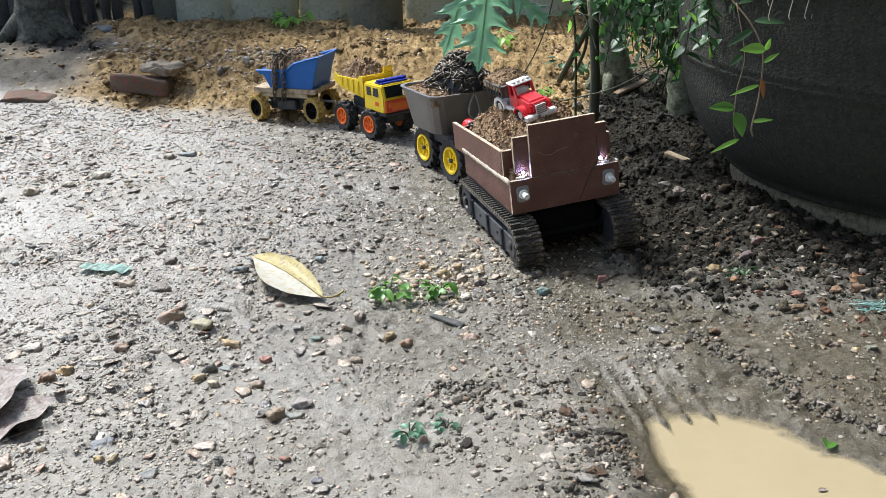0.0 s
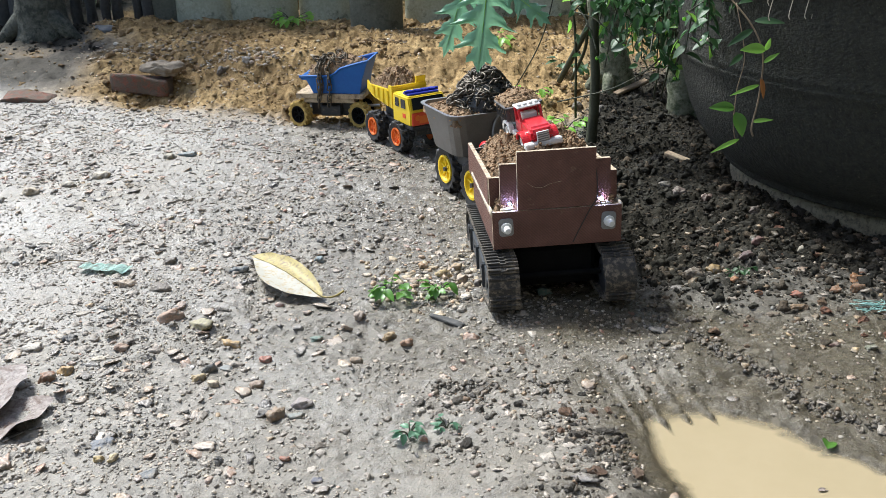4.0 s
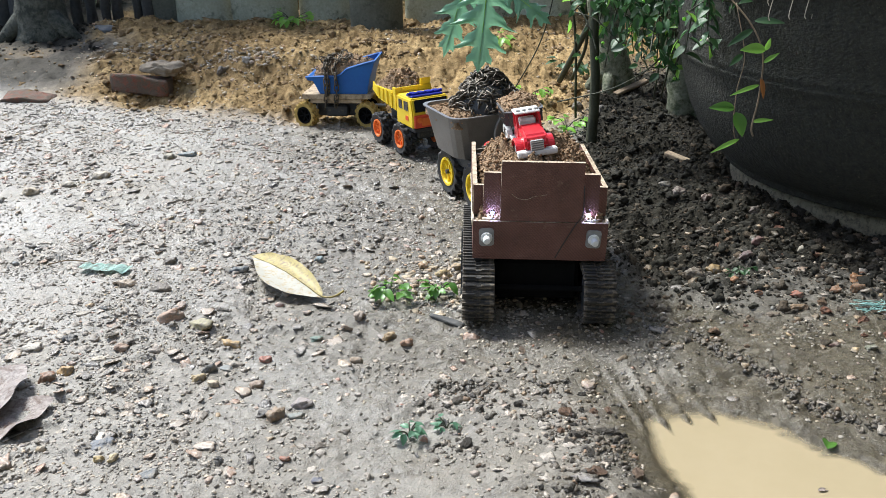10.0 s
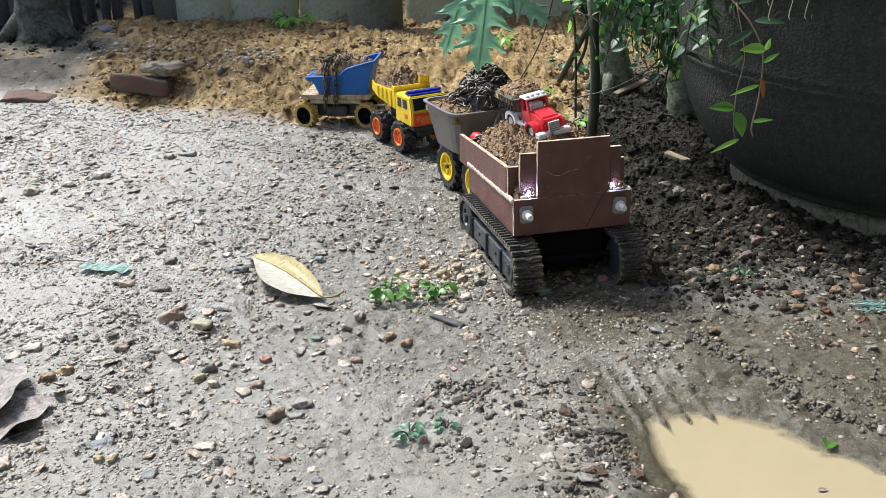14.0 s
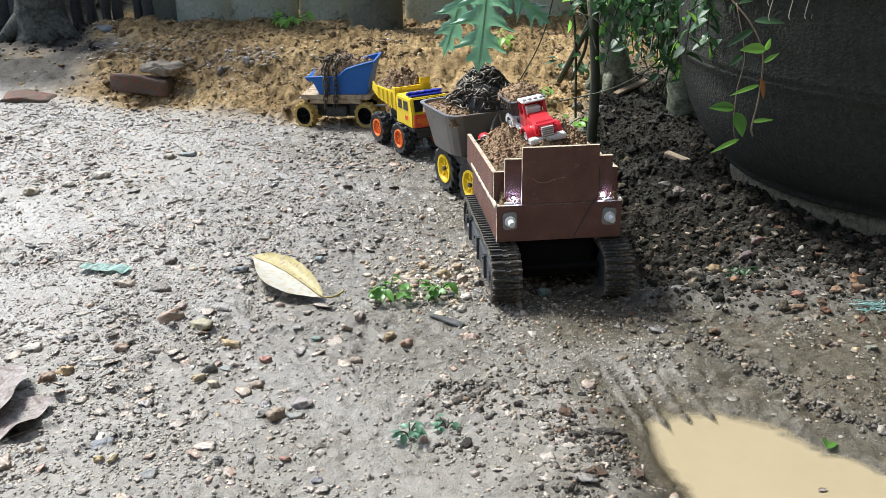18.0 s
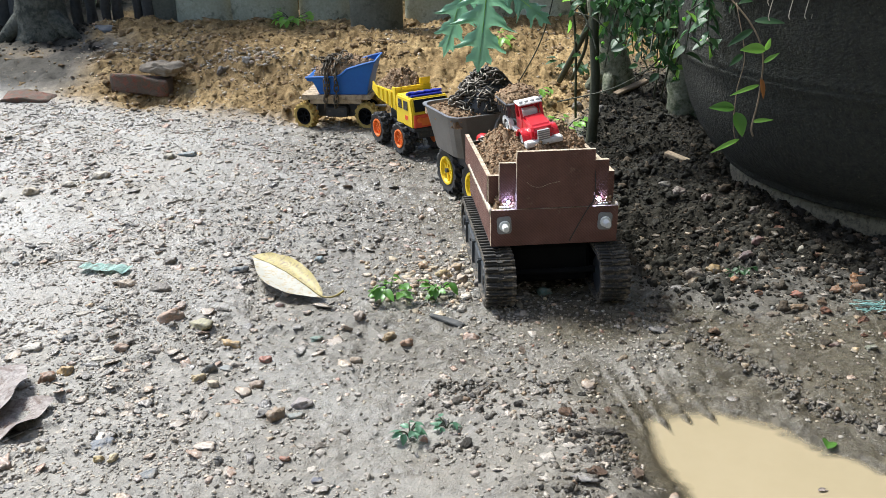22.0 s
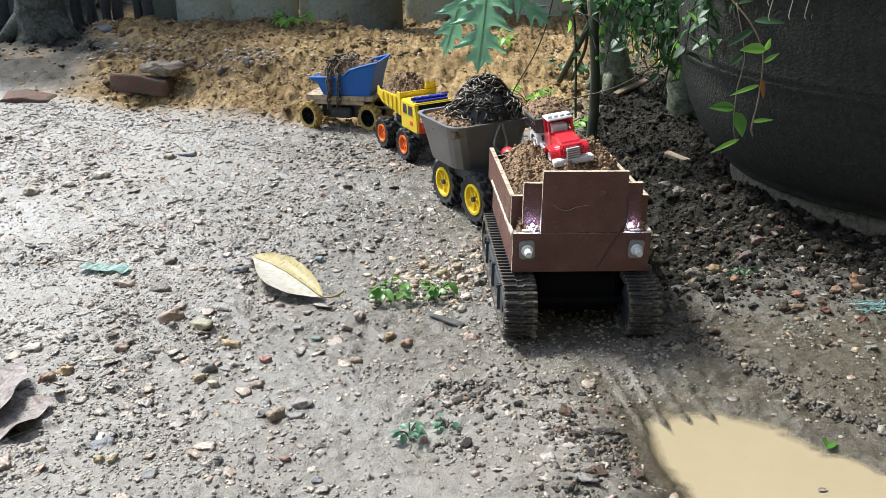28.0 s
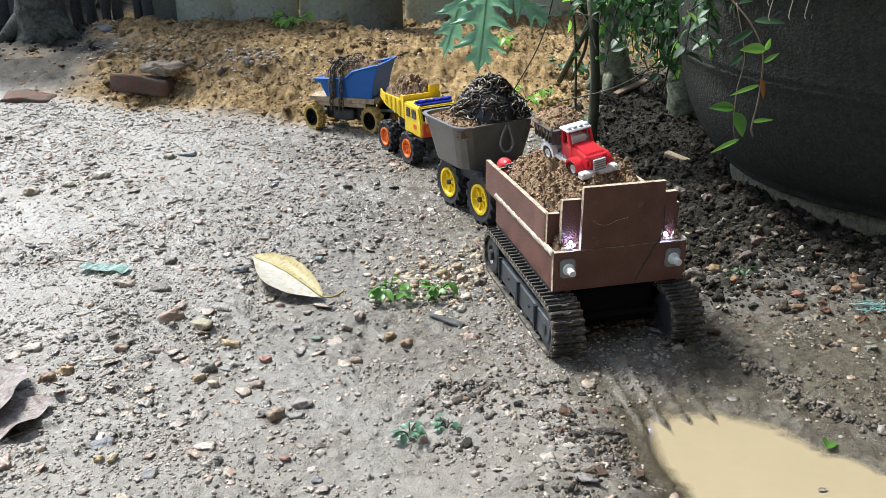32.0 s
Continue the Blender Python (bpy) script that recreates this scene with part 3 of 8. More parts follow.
def zones(x, y):
    """Shares of sand, black soil and slick mud; the last also carries painted shade."""
    w = fbm(x, y, 3.5, 3, 20)
    edge = np.interp(x, [-1.6, -1.18, -0.86, -0.6, -0.4, -0.2, 0.3], [2.85, 2.757, 2.57, 2.47, 2.4, 2.35, 2.36]) + 0.12 * w
    sand = smooth(y, edge - 0.06, edge + 0.12)
    sx = 0.31 + 0.2 * smooth(y, 2.0, 2.7) - 0.2 * smooth(1.45 - y, 0, 0.35) * -1
    soil = smooth(x + 0.1 * w, sx - 0.07, sx + 0.04) * smooth(y + 0.14 * w, 1.14, 1.4) * (1 - smooth(y, 2.75, 3.05))
    soil = np.maximum(soil, smooth(-x + 0.15 * w, 1.24, 1.42) * smooth(y + 0.12 * w, 3.2, 3.38))
    flat = smooth(-x + 0.2 * w, 1.0, 1.22) * smooth(y, 2.75, 2.9) * (1 - smooth(y + 0.2 * w, 3.2, 3.4))
    soil = np.maximum(soil, 0.8 * flat)
    sand = sand * (1 - soil) * (1 - 0.35 * flat)
    pd = puddle_dist(x, y)
    slick_shade = np.maximum(1 - smooth(pd + 0.03 * w, 0.02, 0.13), 0)
    lane = np.exp(-(((x - 0.22) / 0.19) ** 2)) * smooth(y, 1.0, 1.2) * (1 - smooth(y, 1.75, 2.1))
    # The x ramp and right also darken mud for fading glare and shade.
    right = smooth(x + 0.1 * w, 0.2, 0.34) * (1 - smooth(y, 2.1, 2.3))
    slick_shade = np.clip(np.maximum(np.maximum(slick_shade, np.maximum(0.72 * smooth(x + 0.15 * w, -0.85, 0.02) * (0.6 + 0.4 * smooth(y, 0.95, 1.2)), np.maximum(0.8 * flat + 0.75 * np.exp(-(((x - 0.09) / 0.1) ** 2 + ((y - 0.79) / 0.05) ** 2)), 0.95 * np.exp(-(((x - 0.2) / 0.07) ** 2 + ((y - 1.06) / 0.12) ** 2))))), np.maximum(0.97 * lane, 0.98 * right)), 0, 1) * (1 - sand) * (1 - soil)
    return sand, soil, slick_shade


def calm_mud(x, y):
    """Where the mud lies smooth under a film of water."""
    return np.clip(sum(a * np.exp(-(((x - px) / rx) ** 2 + ((y - py) / ry) ** 2)) for px, py, rx, ry, a in (
        (-0.64, 2.06, 0.2, 0.12, 0.9), (-0.76, 1.68, 0.15, 0.1, 1.0), (-0.98, 1.86, 0.16, 0.12, 0.9), (-0.72, 1.38, 0.16, 0.1, 0.9), (-0.1, 0.88, 0.16, 0.1, 0.7), (0.15, 0.8, 0.09, 0.06, 0.9))), 0, 1)


def ground_z(x, y):
    x, y = np.asarray(x, float), np.asarray(y, float)
    sand, soil, slick_shade = zones(x, y)
    z = 0.085 * smooth(y, 2.5, 3.6)
    z = z + 0.055 * np.exp(-(((x + 0.52) / 0.36) ** 2 + ((y - 3.02) / 0.26) ** 2))
    z = z + 0.03 * np.exp(-(((x + 0.95) / 0.3) ** 2 + ((y - 3.1) / 0.25) ** 2))
    z = z + 0.03 * np.exp(-(((x - 0.2) / 0.4) ** 2 + ((y - 3.0) / 0.35) ** 2))
    z = z - 0.05 * np.exp(-(((x + 0.88) / 0.13) ** 2 + ((y - 2.73) / 0.09) ** 2))
    z = z + 0.035 * np.exp(-(((x + 1.05) / 0.45) ** 2 + ((y - 3.5) / 0.12) ** 2))
    z = z + 0.014 * np.exp(-(((x - 0.6) / 0.14) ** 2 + ((y - 1.75) / 0.35) ** 2)) + 0.006 * soil
    z = z + 0.03 * np.exp(-(((x - 0.12) / 0.1) ** 2 + ((y - 0.80) / 0.07) ** 2))
    pd = puddle_dist(x, y)
    # furrows raked into the pool's upper rim
    u = (x - 0.28) * 0.985 + (y - 0.95) * 0.17
    along = -(x - 0.28) * 0.17 + (y - 0.95) * 0.985
    reach = 0.012 * np.sin(u * 96 + 1.4)
    rake = smooth(along + reach, -0.025, 0.01) * (1 - smooth(along, 0.1, 0.2)) * smooth(u, -0.06, -0.04) * (1 - smooth(u, 0.065, 0.09))
    comb = np.clip(np.cos(u * 199 + 0.5 * np.sin(along * 17)), 0, 1) ** 1.6
    bank = np.where(pd < 0, -0.034 * smooth(-pd, -0.01, 0.07), 0.0)
    z = z - 0.0132 * (1 - smooth(pd, -0.03, 0.07 + 0.1 * smooth(y, 0.95, 1.1))) + bank
    z = z + rake * comb * (0.0042 + 0.012 * smooth(-pd, 0.0, 0.02)) - 0.0022 * rake
    # older wheel ruts on the far side of the pool
    r1 = (x - 0.47) * 0.82 + (y - 0.98) * 0.57
    lug = np.sin(((x - 0.47) * -0.57 + (y - 0.98) * 0.82) * 330)
    rut = np.exp(-(r1 / 0.022) ** 2) * (1 - smooth(np.abs((x - 0.47) * -0.57 + (y - 0.98) * 0.82), 0.1, 0.16))
    z = z - rut * (0.006 + 0.003 * lug * (0.5 + fbm(x, y, 14, 2, 90)) + 0.004 * fbm(x, y, 40, 2, 91))
    calm = np.clip(1 - 0.75 * slick_shade, 0, 1)
    mud = (1 - sand) * (1 - soil)
    z = z + 0.004 * fbm(x, y, 4, 3, 3) * (1 - smooth(-pd, -0.02, 0.02))
    plate = fbm(x * 0.72, y * 1.3, 24, 4, 1, 0.6)
    rough = smooth(fbm(x, y, 5, 3, 31), -0.35, 0.25) * (1 - 0.85 * calm_mud(x, y))
    z = z + mud * (0.5 + 0.5 * calm) * (1 - 0.35 * smooth(y, 1.5, 2.1)) * (0.0062 * np.tanh(3.0 * plate) * (0.22 + 0.78 * rough) + 0.0024 * np.tanh(2.5 * fbm(x * 0.8 + 0.6 * y, y * 0.8 - 0.6 * x, 70, 3, 2, 0.65)) * (0.42 + 0.58 * rough) + 0.0013 * np.tanh(2.0 * fbm(x * 0.6 - 0.8 * y, y * 0.6 + 0.8 * x, 120, 2, 4, 0.7)))
    z = z + sand * (0.026 * fbm(x, y, 9, 4, 5, 0.6) + 0.0105 * np.tanh(2.5 * fbm(x, y, 34, 3, 6, 0.65)) + 0.003 * fbm(x, y, 110, 2, 7, 0.7))
    z = z + soil * (0.024 * (0.42 - np.abs(fbm(x, y, 13, 3, 8))) - 0.006 + 0.006 * np.tanh(3 * fbm(x, y, 36, 3, 9, 0.65)) + 0.004 * np.tanh(2.5 * fbm(x, y, 95, 2, 10, 0.7)))
    return z


def axis_lines(lo, a, b, hi, step, grow):
    """Even lines between a and b, widening outwards to lo and hi."""
    core = list(np.arange(a, b + 1e-9, step))
    out, s = [], step
    v = a
    while v > lo:
        s *= grow
        v -= s
        out.append(v)
    right, s, v = [], step, b
    while v < hi:
        s *= grow
        v += s
        right.append(v)
    return np.array(out[::-1] + core + right)


def build_ground():
    xs = axis_lines(-60, -0.8, 0.8, 60, 0.0036, 1.02)
    ys = axis_lines(-60, 0.74, 1.7, 60, 0.0034, 1.012)
    gx, gy = np.meshgrid(xs, ys)
    gz = ground_z(gx, gy)
    far = np.hypot(gx, gy - 2)
    gz = np.where(far > 6, gz * np.exp(-(far - 6) / 4), gz)
    nx, ny = len(xs), len(ys)
    co = np.stack([gx, gy, gz], -1).reshape(-1, 3)
    i = (np.arange(ny - 1)[:, None] * nx + np.arange(nx - 1)).ravel()
    quads = np.stack([i, i + 1, i + nx + 1, i + nx], -1)
    me = bpy.data.meshes.new("ground")
    me.vertices.add(len(co))
    me.vertices.foreach_set("co", co.ravel())
    me.loops.add(quads.size)
    me.loops.foreach_set("vertex_index", quads.ravel())
    me.polygons.add(len(quads))
    me.polygons.foreach_set("loop_start", np.arange(0, quads.size, 4))
    me.update(calc_edges=True)
    sand, soil, slick_shade = zones(gx, gy)
    col = np.stack([sand, soil, slick_shade, np.ones_like(sand)], -1).reshape(-1)
    at = me.attributes.new("zone", "FLOAT_COLOR", "POINT")
    at.data.foreach_set("color", col.astype(np.float32))
    me.materials.append(M_GROUND)
    me.shade_smooth()
    ob = tagged(new("ground", me), "wet muddy yard ground with sand and black soil", "ground", kind="structure")
    return ob


build_ground()


def water_material():
    """Silty water: clear at the thin rim, opaque where it is deeper."""
    m = mat("muddy_water", (0.3, 0.245, 0.15), (0.33, 0.27, 0.17), 0.06, 0.1, big=4, fine=30, bump=0.02, dist=0.001)
    n, l = m.node_tree.nodes, m.node_tree.links
    d = n.new("ShaderNodeAttribute")
    d.attribute_name = "depth"
    r = n.new("ShaderNodeMapRange")
    r.inputs["From Max"].default_value, r.inputs["To Min"].default_value, r.inputs["To Max"].default_value = 0.011, 0.12, 1.0
    l.new(d.outputs["Fac"], r.inputs["Value"])
    x, tr = n.new("ShaderNodeMixShader"), n.new("ShaderNodeBsdfTransparent")
    l.new(r.outputs[0], x.inputs[0])
    l.new(tr.outputs[0], x.inputs[1])
    l.new(n["Principled BSDF"].outputs[0], x.inputs[2])
    l.new(x.outputs[0], n["Material Output"].inputs["Surface"])
    return m


def build_water():
    n = 150
    xs, ys = np.linspace(0.19, 0.59, n + 1), np.linspace(0.66, 1.08, n + 1)
    gx, gy = np.meshgrid(xs, ys)
    depth = WATER_Z - ground_z(gx, gy)
    bm = bmesh.new()
    vs = [bm.verts.new((x, y, WATER_Z)) for x, y in zip(gx.ravel(), gy.ravel())]
    for j in range(n):
        for i in range(n):
            a = j * (n + 1) + i
            bm.faces.new((vs[a], vs[a + 1], vs[a + n + 2], vs[a + n + 1]))
    ob = thing("puddle_water", bm, water_material(), "still ochre muddy water in a shallow puddle", "puddle", kind="structure", smooth=True)
    at = ob.data.attributes.new("depth", "FLOAT", "POINT")
    at.data.foreach_set("value", np.clip(depth, 0, 1).ravel().astype(np.float32))


build_water()


# ---- the tracked crawler with its board box ----
def crawler_track(side, root):
    """An endless rubber belt round two wheels, with its pads, wheels and side plate."""
    x0, x1 = 0.066, 0.114
    yf, yr, zc, r = -0.008, 0.262, 0.041, 0.033
    name = "track"
    belt = bmesh.new()
    loop = []
    for k in range(13):
        a = math.pi / 2 + math.pi * k / 12
        loop.append((yf + r * math.cos(a), zc + r * math.sin(a)))
    for k in range(13):
        a = -math.pi / 2 + math.pi * k / 12
        loop.append((yr + r * math.cos(a), zc + r * math.sin(a)))
    rings = []
    for y, z in loop:
        c = Vector((0, y, z))
        n = Vector((0, y - min(max(y, yf), yr), z - zc)).normalized()
        rings.append([belt.verts.new(c + Vector((side * x, 0, 0)) + n * t) for x, t in ((x0, 0), (x1, 0), (x1, 0.004), (x0, 0.004))])
    for a, b in zip(rings, rings[1:] + rings[:1]):
        for k in range(4):
            belt.faces.new((a[k], a[(k + 1) % 4], b[(k + 1) % 4], b[k]))
    bmesh.ops.recalc_face_normals(belt, faces=belt.faces[:])
    tr = part(name, belt, M_RUBBER, root, "black rubber track caked with mud")
    # pads
    pb = bmesh.new()
    box(pb, -0.024, 0.024, -0.0046, 0.0046, 0.0, 0.0042, 0.0012)
    box(pb, -0.0235, -0.004, -0.0017, 0.0017, 0.0042, 0.0078, 0.0006)
    box(pb, 0.004, 0.0235, -0.0017, 0.0017, 0.0042, 0.0078, 0.0006)
    box(pb, -0.0045, 0.0045, -0.0035, -0.0005, 0.0042, 0.0068, 0.0005)
    pad = mesh_of(pb, "pad", M_RUBBER)
    straight, arc = yr - yf, math.pi * (r + 0.004)
    total = 2 * straight + 2 * arc
    count = 66
    pads = []

    def on_loop(s):
        s %= total
        if s < straight:            # under side, from front to back
            y, z, ang = yf + s, zc - r - 0.004, 180
        elif s < straight + arc:
            a = (s - straight) / arc * 180
            y, z, ang = yr + (r + 0.004) * math.sin(radians(a)), zc - (r + 0.004) * math.cos(radians(a)), 180 + a
        elif s < 2 * straight + arc:
            y, z, ang = yr - (s - straight - arc), zc + r + 0.004, 0
        else:
            a = (s - 2 * straight - arc) / arc * 180
            y, z, ang = yf - (r + 0.004) * math.sin(radians(a)), zc + (r + 0.004) * math.cos(radians(a)), a
        return pose(side * (x0 + x1) / 2, y, z, ang)

    for k in range(count):
        pads.append((shared("pad", pad, tr, on_loop(total * k / count)), total * k / count))
    # wheels inside the belt
    wheels = []
    wb = bmesh.new()
    lathe(wb, [(0.0, -0.02), (0.029, -0.02), (0.032, -0.017), (0.032, 0.017), (0.029, 0.02), (0.017, 0.021), (0.015, 0.017), (0.009, 0.017), (0.009, 0.024), (0.004, 0.025), (0.0, 0.025)], 20, "x")
    wm = mesh_of(wb, "wheel", M_BLACKPL)
    for y in (yf, yr):
        wheels.append(shared("track_wheel", wm, root, pose(side * 0.09, y, zc, 0, 0, 0 if side > 0 else 180)))
    rb = bmesh.new()
    lathe(rb, [(0.0, -0.018), (0.012, -0.018), (0.012, 0.018), (0.0, 0.018)], 14, "x")
    rm = mesh_of(rb, "road_wheel", M_BLACKPL)
    for k in range(5):
        shared("road_wheel", rm, root, pose(side * 0.09, 0.045 + 0.044 * k, zc - r + 0.012))
    # side plate with ribs
    sp = bmesh.new()
    wedge_yz = [(-0.03, -0.006), (-0.022, -0.02), (0.212, -0.018), (0.212, 0.016), (-0.018, 0.019), (-0.03, 0.008)]
    ends = [[sp.verts.new((side * x, y, zc + z)) for y, z in wedge_yz] for x in (0.1, 0.1125)]
    sp.faces.new(ends[0])
    sp.faces.new(ends[1][::-1])
    for k in range(6):
        sp.faces.new((ends[0][k - 1], ends[1][k - 1], ends[1][k], ends[0][k]))
    bmesh.ops.recalc_face_normals(sp, faces=sp.faces[:])
    bmesh.ops.bevel(sp, geom=sp.edges[:], offset=0.0015, segments=1, affect="EDGES")
    plate = part("side_plate", sp, M_FRAMEPL, root, "dark grey plastic track frame plate")
    for y in (0.028, 0.11, 0.205):
        b = bmesh.new()
        box(b, side * 0.1115, side * 0.1155, y - 0.0025, y + 0.0025, zc - 0.02, zc + 0.019, 0.0008)
        part("rib", b, M_FRAMEPL, plate)
    for y in (-0.008, 0.06, 0.16):
        b = bmesh.new()
        lathe(b, [(0.0, 0.0), (0.0032, 0.0), (0.0032, 0.0018), (0.0, 0.0024)], 8, "x")
        part("screw", b, M_BLACKPL, plate, at=pose(side * 0.1125, y, zc + 0.002, 0, 0, 0 if side > 0 else 180))
    return pads, on_loop, total, wheels


def build_crawler():
    root = empty("tracked_crawler", "homemade tracked crawler with a reddish-brown board box, lit", "toy vehicle")
    two = [M_BOARD, M_PLYEDGE]

    def bd(name, label, *a, **k):
        return part(name, board_bm(*a, **k), two, root, label)

    bd("front_board", "wide reddish-brown lower front board", -0.1, 0.1, 0.0, 0.007, 0.092, 0.1515, thin=1, wob=0.0006, seed=2)
    bd("front_panel", "tall reddish-brown centre panel with pale edges", -0.0605, 0.0605, 0.001, 0.008, 0.1525, 0.2435, thin=1, wob=0.0006, seed=3)
    for s in (-1, 1):
        bd("step_board", "reddish-brown stepped side panel", s * 0.0585, s * 0.0855, 0.0135 if s < 0 else 0.0125, 0.0205, 0.1525, 0.2228, thin=1, wob=0.0004, seed=5 + s)
        bd("corner_board", "short reddish-brown corner board", s * 0.0825, s * 0.1, 0.031, 0.038, 0.1525, 0.198, thin=1, wob=0.0004, seed=8 + s)
        up = board_bm(s * 0.0945, s * 0.1015, 0.0385, 0.336, 0.143, 0.1965, thin=0, wob=0.0006, seed=11 + s)
        for v in up.verts:
            v.co.z += -0.012 * (v.co.y - 0.0385) / 0.3
        part("side_board", up, two, root, "reddish-brown upper side board")
        bd("lower_side_board", "reddish-brown lower side board", s * 0.0925, s * 0.0995, 0.0075, 0.278, 0.093, 0.1475, thin=0, wob=0.0006, seed=14 + s)
        # bead of filler between the boards
        fl = bmesh.new()
        pts = [(s * (0.1 + 0.0012 * noise.noise(Vector((k * 0.9, s, 2)))), 0.003 + 0.276 * k / 40, 0.1495 - 0.009 * k / 40 + 0.0018 * noise.noise(Vector((k * 0.6, s * 5, 0)))) for k in range(41)]
        tube(fl, pts, [0.0052 + 0.0016 * noise.noise(Vector((k * 0.5, 3, s))) for k in range(41)], 8)
        for v in fl.verts:
            v.co.x = s * 0.1004 + (v.co.x - s * 0.1) * 0.42
            v.co += noise.noise_vector(v.co * 150) * 0.0014
        part("filler_bead", fl, M_GLUE, root, "cream filler squeezed between the side boards", smooth=True)
        # tidy filler lumps at the panel feet
        lump = bmesh.new()
        bmesh.ops.create_icosphere(lump, subdivisions=2, radius=1)
        for v in lump.verts:
            v.co = Vector((s * 0.078 + v.co.x * 0.009, 0.0085 + v.co.y * 0.004, 0.1525 + v.co.z * 0.0028)) + noise.noise_vector(v.co * 2.5 + Vector((s, 0, 0))) * 0.002
        part("glue_lump", lump, M_GLUE, root, smooth=True)
        # bolt through a square plate
        pl = bmesh.new()
        edge = []
        for cx, cz, a0 in ((1, 1, 0), (-1, 1, 90), (-1, -1, 180), (1, -1, 270)):
            edge += [(cx * 0.0062 + 0.005 * math.cos(radians(a0 + 30 * k)), cz * 0.009 + 0.005 * math.sin(radians(a0 + 30 * k))) for k in range(4)]
        wedge(pl, edge, -0.0034, 0.0, 0.0006)
        w = part("bolt_plate", pl, M_ZINC, root, "grey square bolt plate", at=pose(s * 0.0795, -0.0002, 0.1275, 0, s * 3, 0))
        bt = bmesh.new()
        lathe(bt, [(0.0082, -0.0034), (0.0088, -0.0045), (0.0082, -0.0075), (0.0052, -0.0078), (0.0052, -0.02), (0.0044, -0.0222), (0.0, -0.0226)], 12, "y")
        part("bolt", bt, M_NYLON, w, "pale bolt end")
        # lamp
        ld = bmesh.new()
        lathe(ld, [(0.0, 0.0), (0.002, 0.0), (0.002, 0.0026), (0.0015, 0.0042), (0.0, 0.0048)], 12, "y")
        for v in ld.verts:
            v.co.y = -v.co.y
        lamp = part("headlight", ld, M_LED, root, "small lit white headlight", smooth=True, at=pose(s * 0.0715, 0.0118, 0.1605))
        hd = bmesh.new()
        lathe(hd, [(0.0, 0.0), (0.0036, 0.0), (0.0036, 0.0022), (0.0, 0.0022)], 12, "y")
        part("lamp_socket", hd, M_BLACKPL, lamp, at=pose(0, 0.0002, 0))
        # red tail lamp at the rear
        tl = bmesh.new()
        lathe(tl, [(0.0, 0.0), (0.0095, 0.0), (0.01, 0.006), (0.0082, 0.012), (0.008, 0.019), (0.005, 0.023), (0.0, 0.024)], 16, "y")
        for v in tl.verts:
            v.co.y = -v.co.y
        part("tail_lamp", tl, M_REDLAMP, root, "glossy red round plastic lamp", smooth=True, at=pose(-0.068 if s < 0 else -0.008, 0.342, 0.172 if s < 0 else 0.178, -10, 0, 0) @ Matrix.Scale(1.3, 4))
        post = bmesh.new()
        lx = -0.068 if s < 0 else -0.008
        box(post, lx - 0.004, lx + 0.004, 0.3355, 0.3415, 0.15, 0.168 if s < 0 else 0.174, 0.0008)
        part("lamp_post", post, M_BLACKPL, root)
    bd("rear_board", "", -0.0935, 0.0935, 0.27, 0.277, 0.093, 0.17, thin=1)
    tb = bmesh.new()
    box(tb, -0.094, 0.094, 0.328, 0.335, 0.148, 0.163, 0.001)
    part("tail_bar", tb, M_PLYEDGE, root)
    fb = bmesh.new()
    box(fb, -0.0915, 0.0915, 0.008, 0.269, 0.0935, 0.0995)
    part("floor_board", fb, M_PLYEDGE, root)
    for s in (-1, 1):
        b = bmesh.new()
        box(b, s * 0.086, s * 0.0965, 0.012, 0.282, 0.083, 0.0925, 0.001)
        part("rail", b, M_BLACKPL, root, "black rail under the box")
    ch = bmesh.new()
    box(ch, -0.064, 0.064, 0.02, 0.25, 0.018, 0.083, 0.006)
    box(ch, -0.055, 0.055, 0.05, 0.23, 0.012, 0.0925, 0.003)
    part("chassis", ch, M_SHADEBLACK, root, "black plastic undercarriage, coloured darker for the shade beneath")
    for y in (0.01, 0.25):
        ax = bmesh.new()
        tube(ax, [(-0.07, y, 0.041), (0.07, y, 0.041)], 0.005, 8)
        part("axle", ax, M_SHADEBLACK, root)
    # a wire from one lamp, slung over the panel, and a scratch-like thread
    wi = bmesh.new()
    tube(wi, curve_pts([(0.0595, 0.0102, 0.225), (0.0612, 0.0, 0.2), (0.061, -0.001, 0.165), (0.052, -0.0012, 0.15), (0.037, -0.0012, 0.122), (0.024, -0.0012, 0.096)], 6), 0.0009, 6)
    part("wire", wi, M_WIRE, root, "thin black lamp wire")
    th = bmesh.new()
    tube(th, curve_pts([(-0.045, 0.0006, 0.195), (-0.035, 0.0004, 0.188), (-0.022, 0.0, 0.187), (-0.012, 0.0004, 0.191), (0.0, 0.0002, 0.1935), (0.007, 0.0004, 0.1945)], 5), 0.00035, 5)
    part("thread", th, M_PLYEDGE, root)
    # tow hook bar behind
    tb = bmesh.new()
    tube(tb, [(-0.09, 0.283, 0.088), (-0.07, 0.3, 0.082), (0.0, 0.32, 0.08)], 0.0035, 8)
    part("tow_bar", tb, M_STEEL, root)
    tracks = [crawler_track(s, root) for s in (-1, 1)]
    return root, tracks


